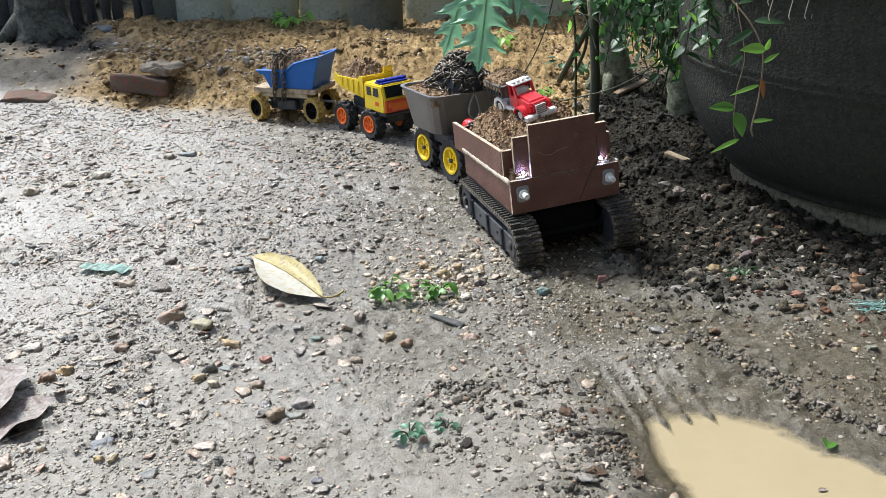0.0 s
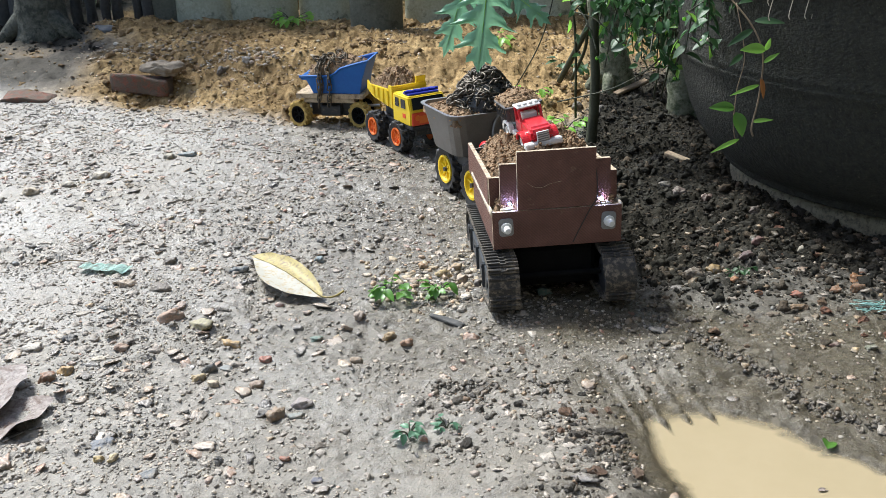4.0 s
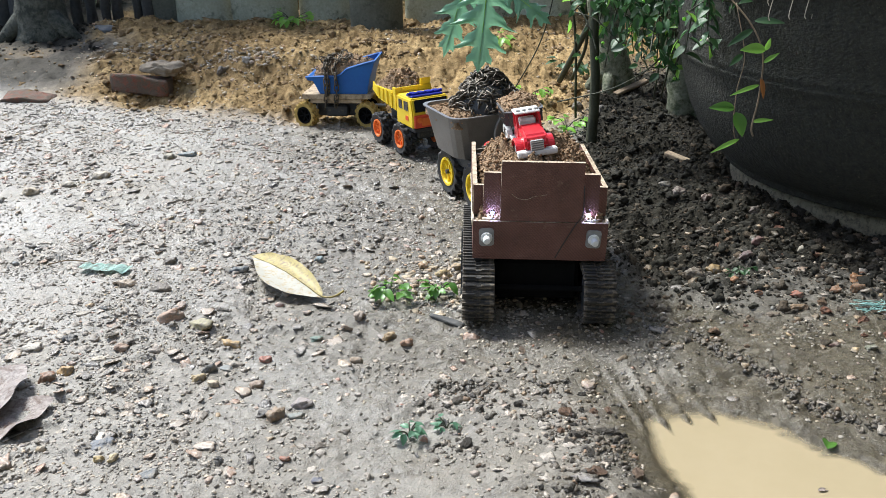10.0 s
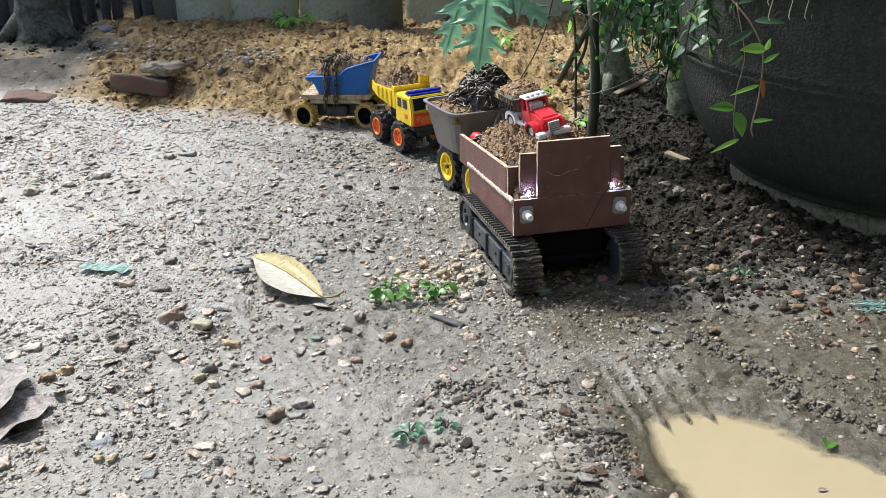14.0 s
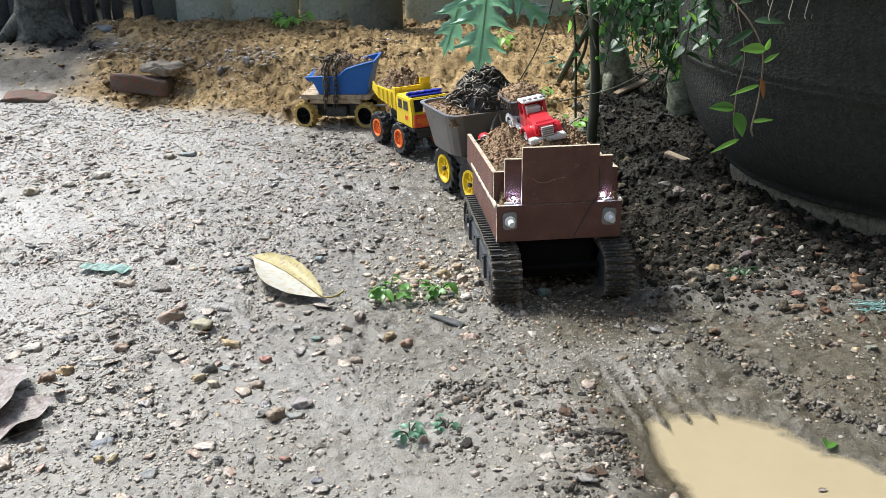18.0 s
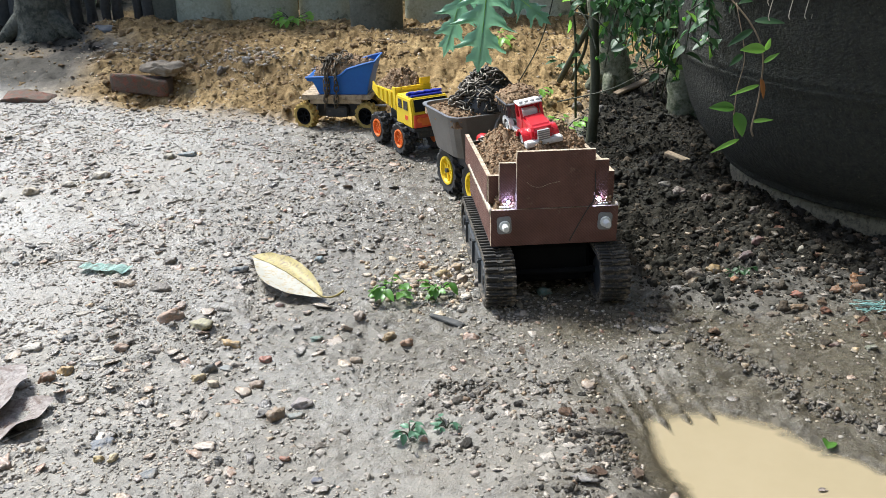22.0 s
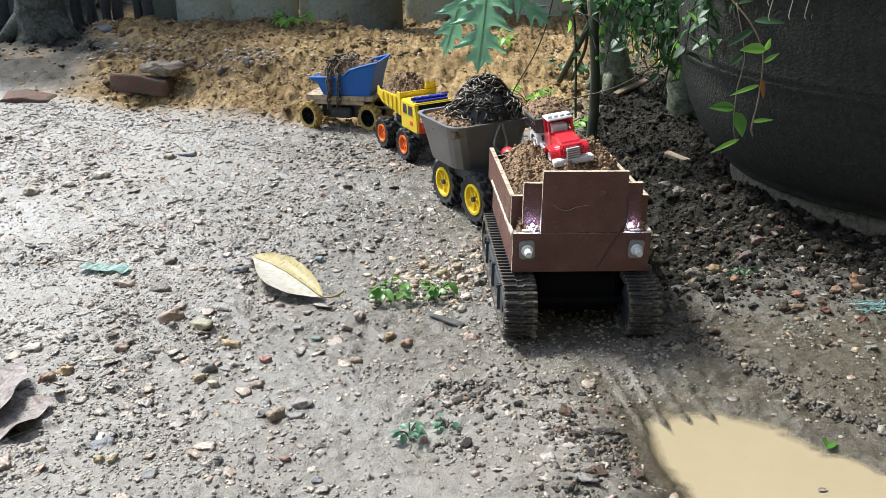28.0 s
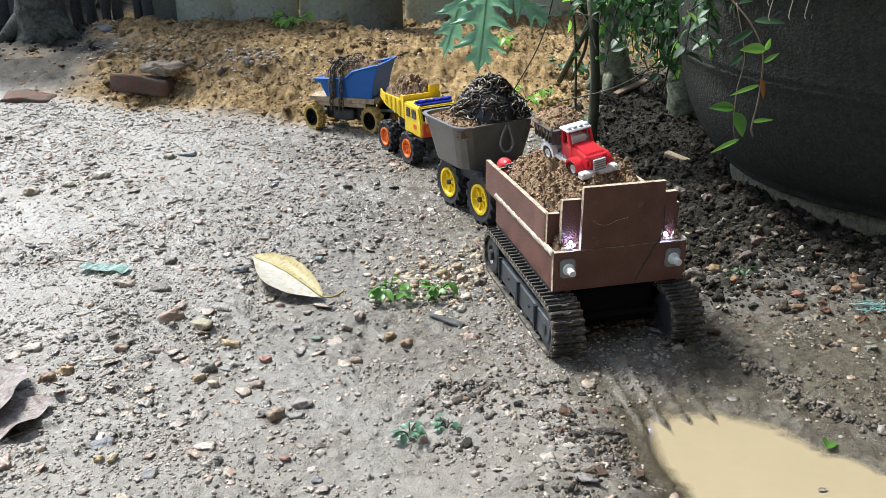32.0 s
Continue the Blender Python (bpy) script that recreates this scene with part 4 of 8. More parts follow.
def heap_bm(w, l, h, seed, base=0.0, rough=0.006, flat=0.0, n=46, shift=(0, 0)):
    """A heap with a rectangular foot (w along x, l along y), crumbly on top."""
    bm = bmesh.new()
    top = []
    for i in range(n + 1):
        row = []
        for j in range(n + 1):
            u, v = 2 * i / n - 1, 2 * j / n - 1
            d = max(abs(u), abs(v))
            cu, cv = u - shift[0], v - shift[1]
            dome = max(0.0, 1 - (cu * cu + cv * cv) * 0.55) ** 1.1
            x, y = u * w / 2, v * l / 2
            q = Vector((x * 60 + seed, y * 60, seed))
            z = base + h * dome * (1 - flat) + h * flat * (1 - d ** 6)
            z += rough * (noise.fractal(q, 0.7, 2.1, 4) * 0.9) * (1 - 0.6 * d ** 8)
            row.append(bm.verts.new((x, y, z)))
        top.append(row)
    for i in range(n):
        for j in range(n):
            bm.faces.new((top[i][j], top[i + 1][j], top[i + 1][j + 1], top[i][j + 1]))
    low = base - 0.012
    rim = [top[i][0] for i in range(n)] + [top[n][j] for j in range(n)] + [top[i][n] for i in range(n, 0, -1)] + [top[0][j] for j in range(n, 0, -1)]
    under = [bm.verts.new((v.co.x, v.co.y, min(low, v.co.z - 0.002))) for v in rim]
    for k in range(len(rim)):
        bm.faces.new((rim[k - 1], under[k - 1], under[k], rim[k]))
    bm.faces.new(under)
    return bm


ICO = {}


def ico_template(sub):
    if sub not in ICO:
        bm = bmesh.new()
        bmesh.ops.create_icosphere(bm, subdivisions=sub, radius=1.0)
        ICO[sub] = (np.array([v.co[:] for v in bm.verts]), np.array([[v.index for v in f.verts] for f in bm.faces]))
        bm.free()
    return ICO[sub]


def scatter_mesh(name, pos, sizes, material, seed=1, sub=1, flat=(0.45, 0.9), lumpy=0.16, sink=0.35, smooth_faces=False, craggy=0.35):
    """Many small stones or crumbs in one mesh: each is squashed, turned and lumpy."""
    rs = np.random.RandomState(seed)
    tv, tf = ico_template(sub)
    shapes = []
    for q in range(12):
        off = Vector((seed * 3.7, q * 9.1, 0))
        shapes.append([p * (1 + craggy * (noise.noise(Vector(p) * 1.5 + off) + 0.6 * noise.noise(Vector(p) * 3.7 + off))) for p in tv])
    shapes = np.array(shapes)
    n, k = len(pos), len(tv)
    sc = sizes[:, None] * np.stack([rs.uniform(0.75, 1.25, n), rs.uniform(0.6, 1.0, n), rs.uniform(*flat, n)], 1)
    v = shapes[rs.randint(0, 12, n)] * (1 + lumpy * rs.randn(n, k, 1)) * sc[:, None]
    a, b = rs.uniform(0, 2 * np.pi, n), rs.normal(0, 0.3, n)
    ca, sa, cb, sb = np.cos(a)[:, None], np.sin(a)[:, None], np.cos(b)[:, None], np.sin(b)[:, None]
    x, y, z = v[..., 0], v[..., 1], v[..., 2]
    y, z = y * cb - z * sb, y * sb + z * cb
    x, y = x * ca - y * sa, x * sa + y * ca
    out = np.stack([x, y, z], -1) + pos[:, None]
    out[..., 2] += (sc[:, 2] * (1 - 2 * sink))[:, None]
    me = bpy.data.meshes.new(name)
    faces = (tf[None] + (np.arange(n) * k)[:, None, None]).reshape(-1, 3)
    me.vertices.add(n * k)
    me.vertices.foreach_set("co", out.ravel())
    me.loops.add(faces.size)
    me.loops.foreach_set("vertex_index", faces.ravel())
    me.polygons.add(len(faces))
    me.polygons.foreach_set("loop_start", np.arange(0, faces.size, 3))
    me.update(calc_edges=True)
    me.materials.append(material)
    if smooth_faces:
        me.shade_smooth()
    return me


def crumbs_on(bm_mesh, count, size, seed, parent, material):
    """Loose grains lying over a heap, as one part of it."""
    rs = np.random.RandomState(seed)
    vs = np.array([v.co[:] for v in bm_mesh.vertices])
    nz = np.array([v.normal[2] for v in bm_mesh.vertices])
    vs = vs[nz > 0.3]
    pos = vs[rs.randint(0, len(vs), count)] + rs.normal(0, 0.0015, (count, 3)) * [1, 1, 0.2]
    me = scatter_mesh("loose_sand", pos, size * rs.uniform(0.4, 1.5, count) ** 1.5, material, seed, sub=1, flat=(0.6, 1.0), sink=0.3)
    ob = new("loose_sand", me)
    ob.parent = parent
    return tagged(ob, kind="stuff")


def sand_heap(name, label, crumbs=900, size=0.0022, **k):
    ob = thing(name, heap_bm(**k), M_SAND, label, "sand", smooth=True)
    crumbs_on(ob.data, crumbs, size, int(k["seed"]) + 5, ob, M_LOADCRUMB)
    return ob


# ---- small toy truck that rides on the crawler ----
def wheel_mesh(r, w, rim_r, lugs, tyre, rim, hole=0.35, deep=0.25):
    """A chunky tyre and a dished rim, turning round the y axis, outer face at -y. Returns the two meshes."""
    t = bmesh.new()
    sides = lugs * 4
    prof = [(rim_r, -0.4), (0.86 * r, -0.5), (0.95 * r, -0.47), (0.965 * r, -0.24), (0.965 * r, -0.02), (0.965 * r, 0.02), (0.965 * r, 0.24), (0.95 * r, 0.47), (0.86 * r, 0.5), (rim_r, 0.4)]
    lathe(t, [(q, h * w) for q, h in prof], sides, "y", cap=False)
    for k, v in enumerate(t.verts):
        ring, col = k // sides, k % sides
        if 2 <= ring <= 7:
            up = ((col + (2 if ring > 4 else 0) + (1 if ring in (3, 6) else 0)) % 4) < 2
            f = 1.055 if up else 0.93
            v.co.x *= f
            v.co.z *= f
    b = bmesh.new()
    f = -w / 2
    lathe(b, [(0.0, f * 0.62), (rim_r * 0.2, f * 0.62), (rim_r * 0.24, f * 0.5), (rim_r * hole * 1.2, f * deep), (rim_r * 0.78, f * 0.55), (rim_r * 0.86, f * 0.98), (rim_r * 1.02, f * 0.98), (rim_r * 1.02, -f * 0.7), (0.0, -f * 0.7)], 24, "y")
    for k in range(6):
        box(b, rim_r * 0.2, rim_r * 0.82, f * 0.72, f * 0.3, -rim_r * 0.07, rim_r * 0.07, 0.0, pose(0, 0, 0, 0, 60 * k, 0))
    return mesh_of(t, "tyre", tyre), mesh_of(b, "rim", rim)


def add_wheel(root, meshes, x, y, z, label="", steer=0):
    """A wheel in its place; its rim and tyre are one turning part."""
    w = new("wheel", meshes[0])
    w.parent = root
    m = pose(x, y, z, 0, 0, (0 if y < 0 else 180) + steer)
    w.matrix_basis = m
    if label:
        tagged(w, label)
    shared("rim", meshes[1], w, Matrix())
    return w, m


def wedge(bm, pts, y0, y1, bevel=0.0, mi=0):
    """A prism: outline in x and z, from y0 to y1."""
    a = [bm.verts.new((x, y0, z)) for x, z in pts]
    b = [bm.verts.new((x, y1, z)) for x, z in pts]
    fs = [bm.faces.new(a), bm.faces.new(b[::-1])]
    for k in range(len(pts)):
        fs.append(bm.faces.new((a[k - 1], b[k - 1], b[k], a[k])))
    for f in fs:
        f.material_index = mi
    bmesh.ops.recalc_face_normals(bm, faces=fs)
    if bevel:
        bmesh.ops.bevel(bm, geom=list({e for f in fs for e in f.edges}), offset=bevel, segments=2, affect="EDGES", clamp_overlap=True)
    return bm


def tray_bm(top, bottom, z0, z1, wall, x0=0.0):
    """An open tub: top and bottom are (length, width); slightly rounded corners, wall thickness."""
    bm = bmesh.new()

    def ring(l, w, z, rad):
        out = []
        for cx, cy, a0 in ((1, 1, 0), (-1, 1, 90), (-1, -1, 180), (1, -1, 270)):
            for k in range(4):
                a = radians(a0 + 30 * k)
                out.append(bm.verts.new((x0 + cx * (l / 2 - rad) + rad * math.cos(a), cy * (w / 2 - rad) + rad * math.sin(a), z)))
        return out

    rad = min(top) * 0.17
    rings = [ring(*bottom, z0, rad), ring(*top, z1 - 0.002, rad), ring(top[0] + 0.008, top[1] + 0.008, z1 - 0.002, rad), ring(top[0] + 0.008, top[1] + 0.008, z1, rad),
             ring(top[0] - wall, top[1] - wall, z1, rad), ring(bottom[0] - wall, bottom[1] - wall, z0 + wall, rad)]
    for a, b in zip(rings, rings[1:]):
        for k in range(16):
            bm.faces.new((a[k], a[(k + 1) % 16], b[(k + 1) % 16], b[k]))
    bm.faces.new(rings[0][::-1])
    bm.faces.new(rings[-1])
    bmesh.ops.recalc_face_normals(bm, faces=bm.faces[:])
    return bm


def build_red_truck():
    """Forward is +x; about 13 cm long."""
    root = empty("red_toy_truck", "small red and white toy dump truck on the sand", "toy truck")
    b = bmesh.new()
    wedge(b, [(0.014, 0.015), (0.058, 0.013), (0.064, 0.018), (0.063, 0.031), (0.056, 0.037), (0.014, 0.043)], -0.0185, 0.0185, 0.0042)
    part("hood", b, M_RED, root, "glossy red bonnet", smooth=False)
    b = bmesh.new()
    box(b, -0.012, 0.02, -0.0195, 0.0195, 0.016, 0.038, 0.002)
    for x0, x1 in ((-0.012, -0.008),):
        box(b, x0, x1, -0.0185, 0.0185, 0.036, 0.058, 0.001)
    for s in (-1, 1):
        box(b, -0.011, -0.005, s * 0.018 - 0.0016, s * 0.018 + 0.0016, 0.036, 0.058, 0.0006)
        wedge(b, [(0.0125, 0.037), (0.0185, 0.037), (0.0115, 0.058), (0.006, 0.058)], s * 0.018 - 0.0018, s * 0.018 + 0.0018)
    cab = part("cab", b, M_RED, root, "red open-windowed cab")
    b = bmesh.new()
    box(b, -0.014, 0.013, -0.0205, 0.0205, 0.0575, 0.0615, 0.0016)
    for y in (-0.0145, -0.005, 0.005, 0.0145):
        box(b, 0.001, 0.009, y - 0.0036, y + 0.0036, 0.0615, 0.0652, 0.0012)
    part("roof", b, M_WHITE, cab, "white cab roof with lamps")
    b = bmesh.new()
    box(b, -0.006, 0.01, -0.013, 0.013, 0.034, 0.049, 0.002)
    part("cab_seat", b, M_WHITE, cab)
    b = bmesh.new()
    box(b, 0.0625, 0.0655, -0.0105, 0.0105, 0.0125, 0.031, 0.001)
    g = part("grille", b, M_WHITE, root, "silvery white radiator grille")
    for k in range(5):
        b = bmesh.new()
        box(b, 0.0654, 0.0664, -0.0095, 0.0095, 0.0145 + 0.0036 * k, 0.0161 + 0.0036 * k)
        part("slat", b, M_ZINC, g)
    b = bmesh.new()
    wedge(b, [(0.054, 0.0045), (0.066, 0.0045), (0.068, 0.008), (0.067, 0.0145), (0.054, 0.0145)], -0.031, 0.031, 0.0012)
    part("bumper", b, M_WHITE, root, "white bumper")
    for s in (-1, 1):
        b = bmesh.new()
        pts = [(0.022 + 0.019 * math.cos(radians(a)) + 0.013, 0.011 + 0.017 * math.sin(radians(a))) for a in range(0, 181, 20)]
        inn = [(0.035 + 0.0145 * math.cos(radians(a)), 0.011 + 0.0125 * math.sin(radians(a))) for a in range(180, -1, -20)]
        wedge(b, pts + inn, s * 0.017, s * 0.0308, 0.0012)
        part("fender", b, M_RED, root)
        b = bmesh.new()
        pts = [(-0.04 + 0.02 * math.cos(radians(a)), 0.011 + 0.0185 * math.sin(radians(a))) for a in range(0, 181, 20)]
        inn = [(-0.04 + 0.0145 * math.cos(radians(a)), 0.011 + 0.0125 * math.sin(radians(a))) for a in range(180, -1, -20)]
        wedge(b, pts + inn, s * 0.02, s * 0.0285)
        part("rear_mudguard", b, M_WHITE, root, "white rear mudguard")
    b = bmesh.new()
    box(b, -0.062, 0.055, -0.014, 0.014, 0.009, 0.017, 0.001)
    box(b, -0.022, 0.02, -0.025, 0.025, 0.0095, 0.016, 0.001)
    part("chassis", b, M_WHITE, root)
    b = tray_bm((0.063, 0.058), (0.058, 0.05), 0.03, 0.056, 0.003, -0.046)
    bed = part("dump_bed", b, M_GREYBED, root, "dark grey ribbed dump bed")
    for k in range(6):
        for s in (-1, 1):
            b = bmesh.new()
            box(b, -0.072 + 0.0105 * k, -0.0695 + 0.0105 * k, s * 0.0262, s * 0.0305, 0.033, 0.054, 0.0005)
            part("rib", b, M_GREYBED, bed)
    ms = wheel_mesh(0.0125, 0.011, 0.0065, 12, M_TYRE, M_WHITE)
    for x in (0.035, -0.04):
        for y in (-0.0225, 0.0225):
            add_wheel(root, ms, x, y, 0.0115)
    return root


# ---- chains ----
def link_mesh(l, w, r, material, seg=16, sides=6):
    bm = bmesh.new()
    rings = []
    for k in range(seg):
        a = 2 * math.pi * k / seg
        c = Vector((math.copysign(max(0, l / 2 - w / 2), math.cos(a)) + w / 2 * math.cos(a), w / 2 * math.sin(a), 0))
        n = Vector((math.cos(a), math.sin(a), 0))
        rings.append([bm.verts.new(c + r * (math.cos(2 * math.pi * j / sides) * n + math.sin(2 * math.pi * j / sides) * Vector((0, 0, 1)))) for j in range(sides)])
    for a, b in zip(rings, rings[1:] + rings[:1]):
        for j in range(sides):
            bm.faces.new((a[j], a[(j + 1) % sides], b[(j + 1) % sides], b[j]))
    bmesh.ops.recalc_face_normals(bm, faces=bm.faces[:])
    return mesh_of(bm, "link", material, True)


def chain_along(root, me, pts, pitch, rs=None, loose=8):
    """Links strung along a line, every other one turned a quarter."""
    pts = [Vector(p) for p in pts]
    acc, k, nxt = 0.0, 0, 0.0
    for a, b in zip(pts, pts[1:]):
        d = (b - a)
        if d.length < 1e-9:
            continue
        while nxt <= acc + d.length:
            p = a + d * ((nxt - acc) / d.length)
            q = d.to_track_quat("X", "Z").to_matrix().to_4x4()
            tw = 90 * (k % 2) + (rs.uniform(-loose, loose) if rs else 0)
            shared("link", me, root, Matrix.Translation(p) @ q @ pose(0, 0, 0, tw, 0, 0))
            nxt += pitch
            k += 1
        acc += d.length


def build_chain_heap():
    """The heap of chain in the grey trailer: base at the tub's rim, its hook hanging over the front."""
    root = empty("chain_heap", "tangled heap of dark oiled steel chain on sand", "chain")
    me = link_mesh(0.0215, 0.0125, 0.0019, M_CHAIN)
    rs = random.Random(4)
    top = lambda x, y: 0.083 * max(0.0, 1 - math.hypot((x - 0.004) / 0.08, (y - 0.014) / 0.082) ** 1.25)
    for strand in range(21):
        a0, r0 = rs.uniform(0, 6.28), rs.uniform(0.25, 1.0)
        pts = []
        for k in range(7):
            a = a0 + k * rs.uniform(0.25, 0.6)
            rr = r0 * rs.uniform(0.6, 1.05)
            x, y = 0.004 + 0.074 * rr * math.cos(a), 0.014 + 0.074 * rr * math.sin(a)
            pts.append((x, y, top(x, y) + rs.uniform(0.0, 0.007)))
        chain_along(root, me, curve_pts(pts, 6), 0.0155, rs, 35)
    for k in range(130):
        a, rr = rs.uniform(0, 6.28), rs.uniform(0, 1) ** 0.6
        x, y = 0.004 + 0.074 * rr * math.cos(a), 0.014 + 0.074 * rr * math.sin(a)
        shared("link", me, root, Matrix.Translation((x, y, top(x, y) * rs.uniform(0.75, 1.0) + 0.001)) @ pose(0, 0, 0, rs.uniform(0, 360), rs.uniform(-40, 40), rs.uniform(0, 360)))
    core = bmesh.new()
    bmesh.ops.create_icosphere(core, subdivisions=3, radius=1)
    for q in core.verts:
        q.co = Vector((0.012 + q.co.x * 0.062, 0.008 + q.co.y * 0.056, max(0, q.co.z) ** 1.3 * 0.066)) + noise.noise_vector(q.co * 6) * 0.004
    part("chain_core", core, M_BLACKPL, root)
    hk = bmesh.new()
    tube(hk, curve_pts([(x - 0.028, y - 0.036, z * 0.85) for x, y, z in ((0.075, 0.04, 0.045), (0.094, 0.044, 0.02), (0.101, 0.046, 0.004), (0.105, 0.034, -0.02), (0.107, 0.029, -0.044), (0.108, 0.037, -0.06), (0.108, 0.05, -0.06), (0.107, 0.057, -0.045), (0.105, 0.053, -0.022), (0.102, 0.049, 0.0), (0.092, 0.047, 0.026))], 7), 0.0028, 8)
    part("snap_hook", hk, M_ZINC, root, "worn steel carabiner hook", smooth=True)
    return root


# ---- the three trailers ----
def build_grey_trailer():
    root = empty("grey_tub_trailer", "grey metallic tub trailer on yellow-rimmed chunky wheels", "toy trailer")
    b = tray_bm((0.16, 0.18), (0.13, 0.142), 0.1, 0.19, 0.005, -0.036)
    part("tub", b, M_TUB, root, "tapered grey metallic tub with rounded corners", smooth=False)
    b = bmesh.new()
    box(b, -0.075, 0.075, -0.02, 0.02, 0.045, 0.074, 0.003)
    box(b, -0.06, 0.055, -0.05, 0.05, 0.074, 0.1, 0.003)
    part("chassis", b, M_BLACKPL, root, "black chassis")
    for x in (-0.062, 0.062):
        a = bmesh.new()
        tube(a, [(x, -0.06, 0.05), (x, 0.06, 0.05)], 0.005, 8)
        part("axle", a, M_BLACKPL, root)
    b = bmesh.new()
    tube(b, [(-0.07, 0, 0.06), (-0.125, 0, 0.056)], 0.004, 8)
    part("tow_bar", b, M_STEEL, root)
    b = bmesh.new()
    tube(b, [(0.07, 0, 0.06), (0.105, 0, 0.066)], 0.004, 8)
    part("tow_bar", b, M_STEEL, root)
    ms = wheel_mesh(0.05, 0.034, 0.03, 14, M_TYRE, M_RIMYEL)
    wheels = [add_wheel(root, ms, x, y, 0.05, "black chunky tyre on a bright yellow rim") for x in (-0.062, 0.062) for y in (-0.043, 0.043)]
    return root, wheels, 0.05


def build_yellow_truck():
    root = empty("yellow_dump_truck", "yellow toy dump truck with blue lamp bar and orange rims", "toy truck")
    b = bmesh.new()
    wedge(b, [(0.004, 0.074), (0.086, 0.074), (0.089, 0.082), (0.088, 0.112), (0.078, 0.143), (0.004, 0.143)], -0.05, 0.05, 0.003)
    cab = part("cab", b, M_YELLOW, root, "yellow plastic cab", at=pose(0.028, 0, 0))
    for s in (-1, 1):
        for x0, x1 in ((0.018, 0.036), (0.045, 0.066)):
            b = bmesh.new()
            wedge(b, [(x0, 0.113), (x1, 0.113), (x1 - 0.002, 0.134), (x0, 0.134)], s * 0.0498, s * 0.0512)
            part("side_window", b, M_GLASS, cab, "dark cab window")
        b = bmesh.new()
        box(b, 0.052, 0.066, s * 0.0497, s * 0.0508, 0.09, 0.1)
        part("emblem", b, M_GRILLE, cab, at=pose(0, 0, 0))
    b = bmesh.new()
    wedge(b, [(0.0815, 0.1405), (0.0835, 0.1405), (0.0905, 0.1145), (0.0885, 0.1125)], -0.043, 0.043)
    part("windscreen", b, M_GLASS, cab, "dark windscreen")
    b = bmesh.new()
    box(b, 0.087, 0.0925, -0.047, 0.047, 0.075, 0.106, 0.002)
    g = part("grille", b, M_GRILLE, cab, "orange-red front grille")
    for s in (-1, 1):
        b = bmesh.new()
        lathe(b, [(0.0, 0.0), (0.007, 0.0), (0.007, 0.002), (0.0, 0.003)], 12, "x")
        part("headlamp", b, M_ORANGE, g, at=pose(0.0925, s * 0.033, 0.094))
    b = bmesh.new()
    box(b, 0.087, 0.091, -0.028, 0.028, 0.08, 0.098)
    part("grille_inset", b, M_ORANGE, g, at=pose(0.0022, 0, 0))
    b = bmesh.new()
    box(b, 0.04, 0.07, -0.042, 0.042, 0.143, 0.1475, 0.001)
    for k in range(4):
        box(b, 0.045, 0.062, -0.036 + 0.02 * k, -0.022 + 0.02 * k, 0.1475, 0.1525, 0.001)
    tube(b, [(0.056, -0.046, 0.15), (0.056, 0.046, 0.15)], 0.004, 8)
    part("lamp_bar", b, M_DKBLUE, cab, "dark blue roof lamp bar")
    # dump body
    b = bmesh.new()
    o = [(0.028, 0.1), (0.028, 0.155), (0.012, 0.155), (0.006, 0.145), (-0.086, 0.142), (-0.098, 0.15), (-0.102, 0.128), (-0.07, 0.112)]
    o = [(-0.1 + (x + 0.1) * 1.0, z) for x, z in o]
    for s in (-1, 1):
        wedge(b, o, s * 0.049, s * 0.0455, 0.0008)
    wedge(b, [(0.025, 0.1), (0.028, 0.1), (0.028, 0.155), (0.025, 0.155)], -0.0455, 0.0455)
    wedge(b, [(0.028, 0.098), (0.028, 0.102), (-0.07, 0.116), (-0.097, 0.133), (-0.1, 0.128), (-0.07, 0.11)], -0.0455, 0.0455)
    body = part("dump_body", b, M_YELLOW, root, "yellow ribbed dump body")
    for k in range(4):
        for s in (-1, 1):
            b = bmesh.new()
            box(b, -0.066 + 0.024 * k, -0.061 + 0.024 * k, s * 0.0488, s * 0.0512, 0.119 - 0.005 * k, 0.141, 0.0006)
            part("rib", b, M_YELLOW, body)
    b = bmesh.new()
    wedge(b, [(0.02, 0.155), (0.027, 0.155), (0.03, 0.172), (0.022, 0.17)], 0.02, 0.047, 0.001)
    part("canopy_lip", b, M_YELLOW, body)
    b = bmesh.new()
    box(b, -0.085, 0.1, -0.028, 0.028, 0.042, 0.066, 0.003)
    box(b, -0.06, 0.06, -0.02, 0.02, 0.066, 0.088, 0.002)
    box(b, 0.055, 0.118, -0.047, 0.047, 0.064, 0.074, 0.002)
    part("chassis", b, M_BLACKPL, root, "black plastic chassis")
    b = bmesh.new()
    tube(b, [(-0.085, 0, 0.05), (-0.12, 0, 0.05)], 0.004, 8)
    part("tow_bar", b, M_STEEL, root)
    ms = wheel_mesh(0.039, 0.031, 0.022, 13, M_TYRE, M_ORANGE)
    wheels = [add_wheel(root, ms, x, y, 0.039, "black lugged tyre on an orange rim") for x in (-0.06, 0.06) for y in (-0.046, 0.046)]
    return root, wheels, 0.039


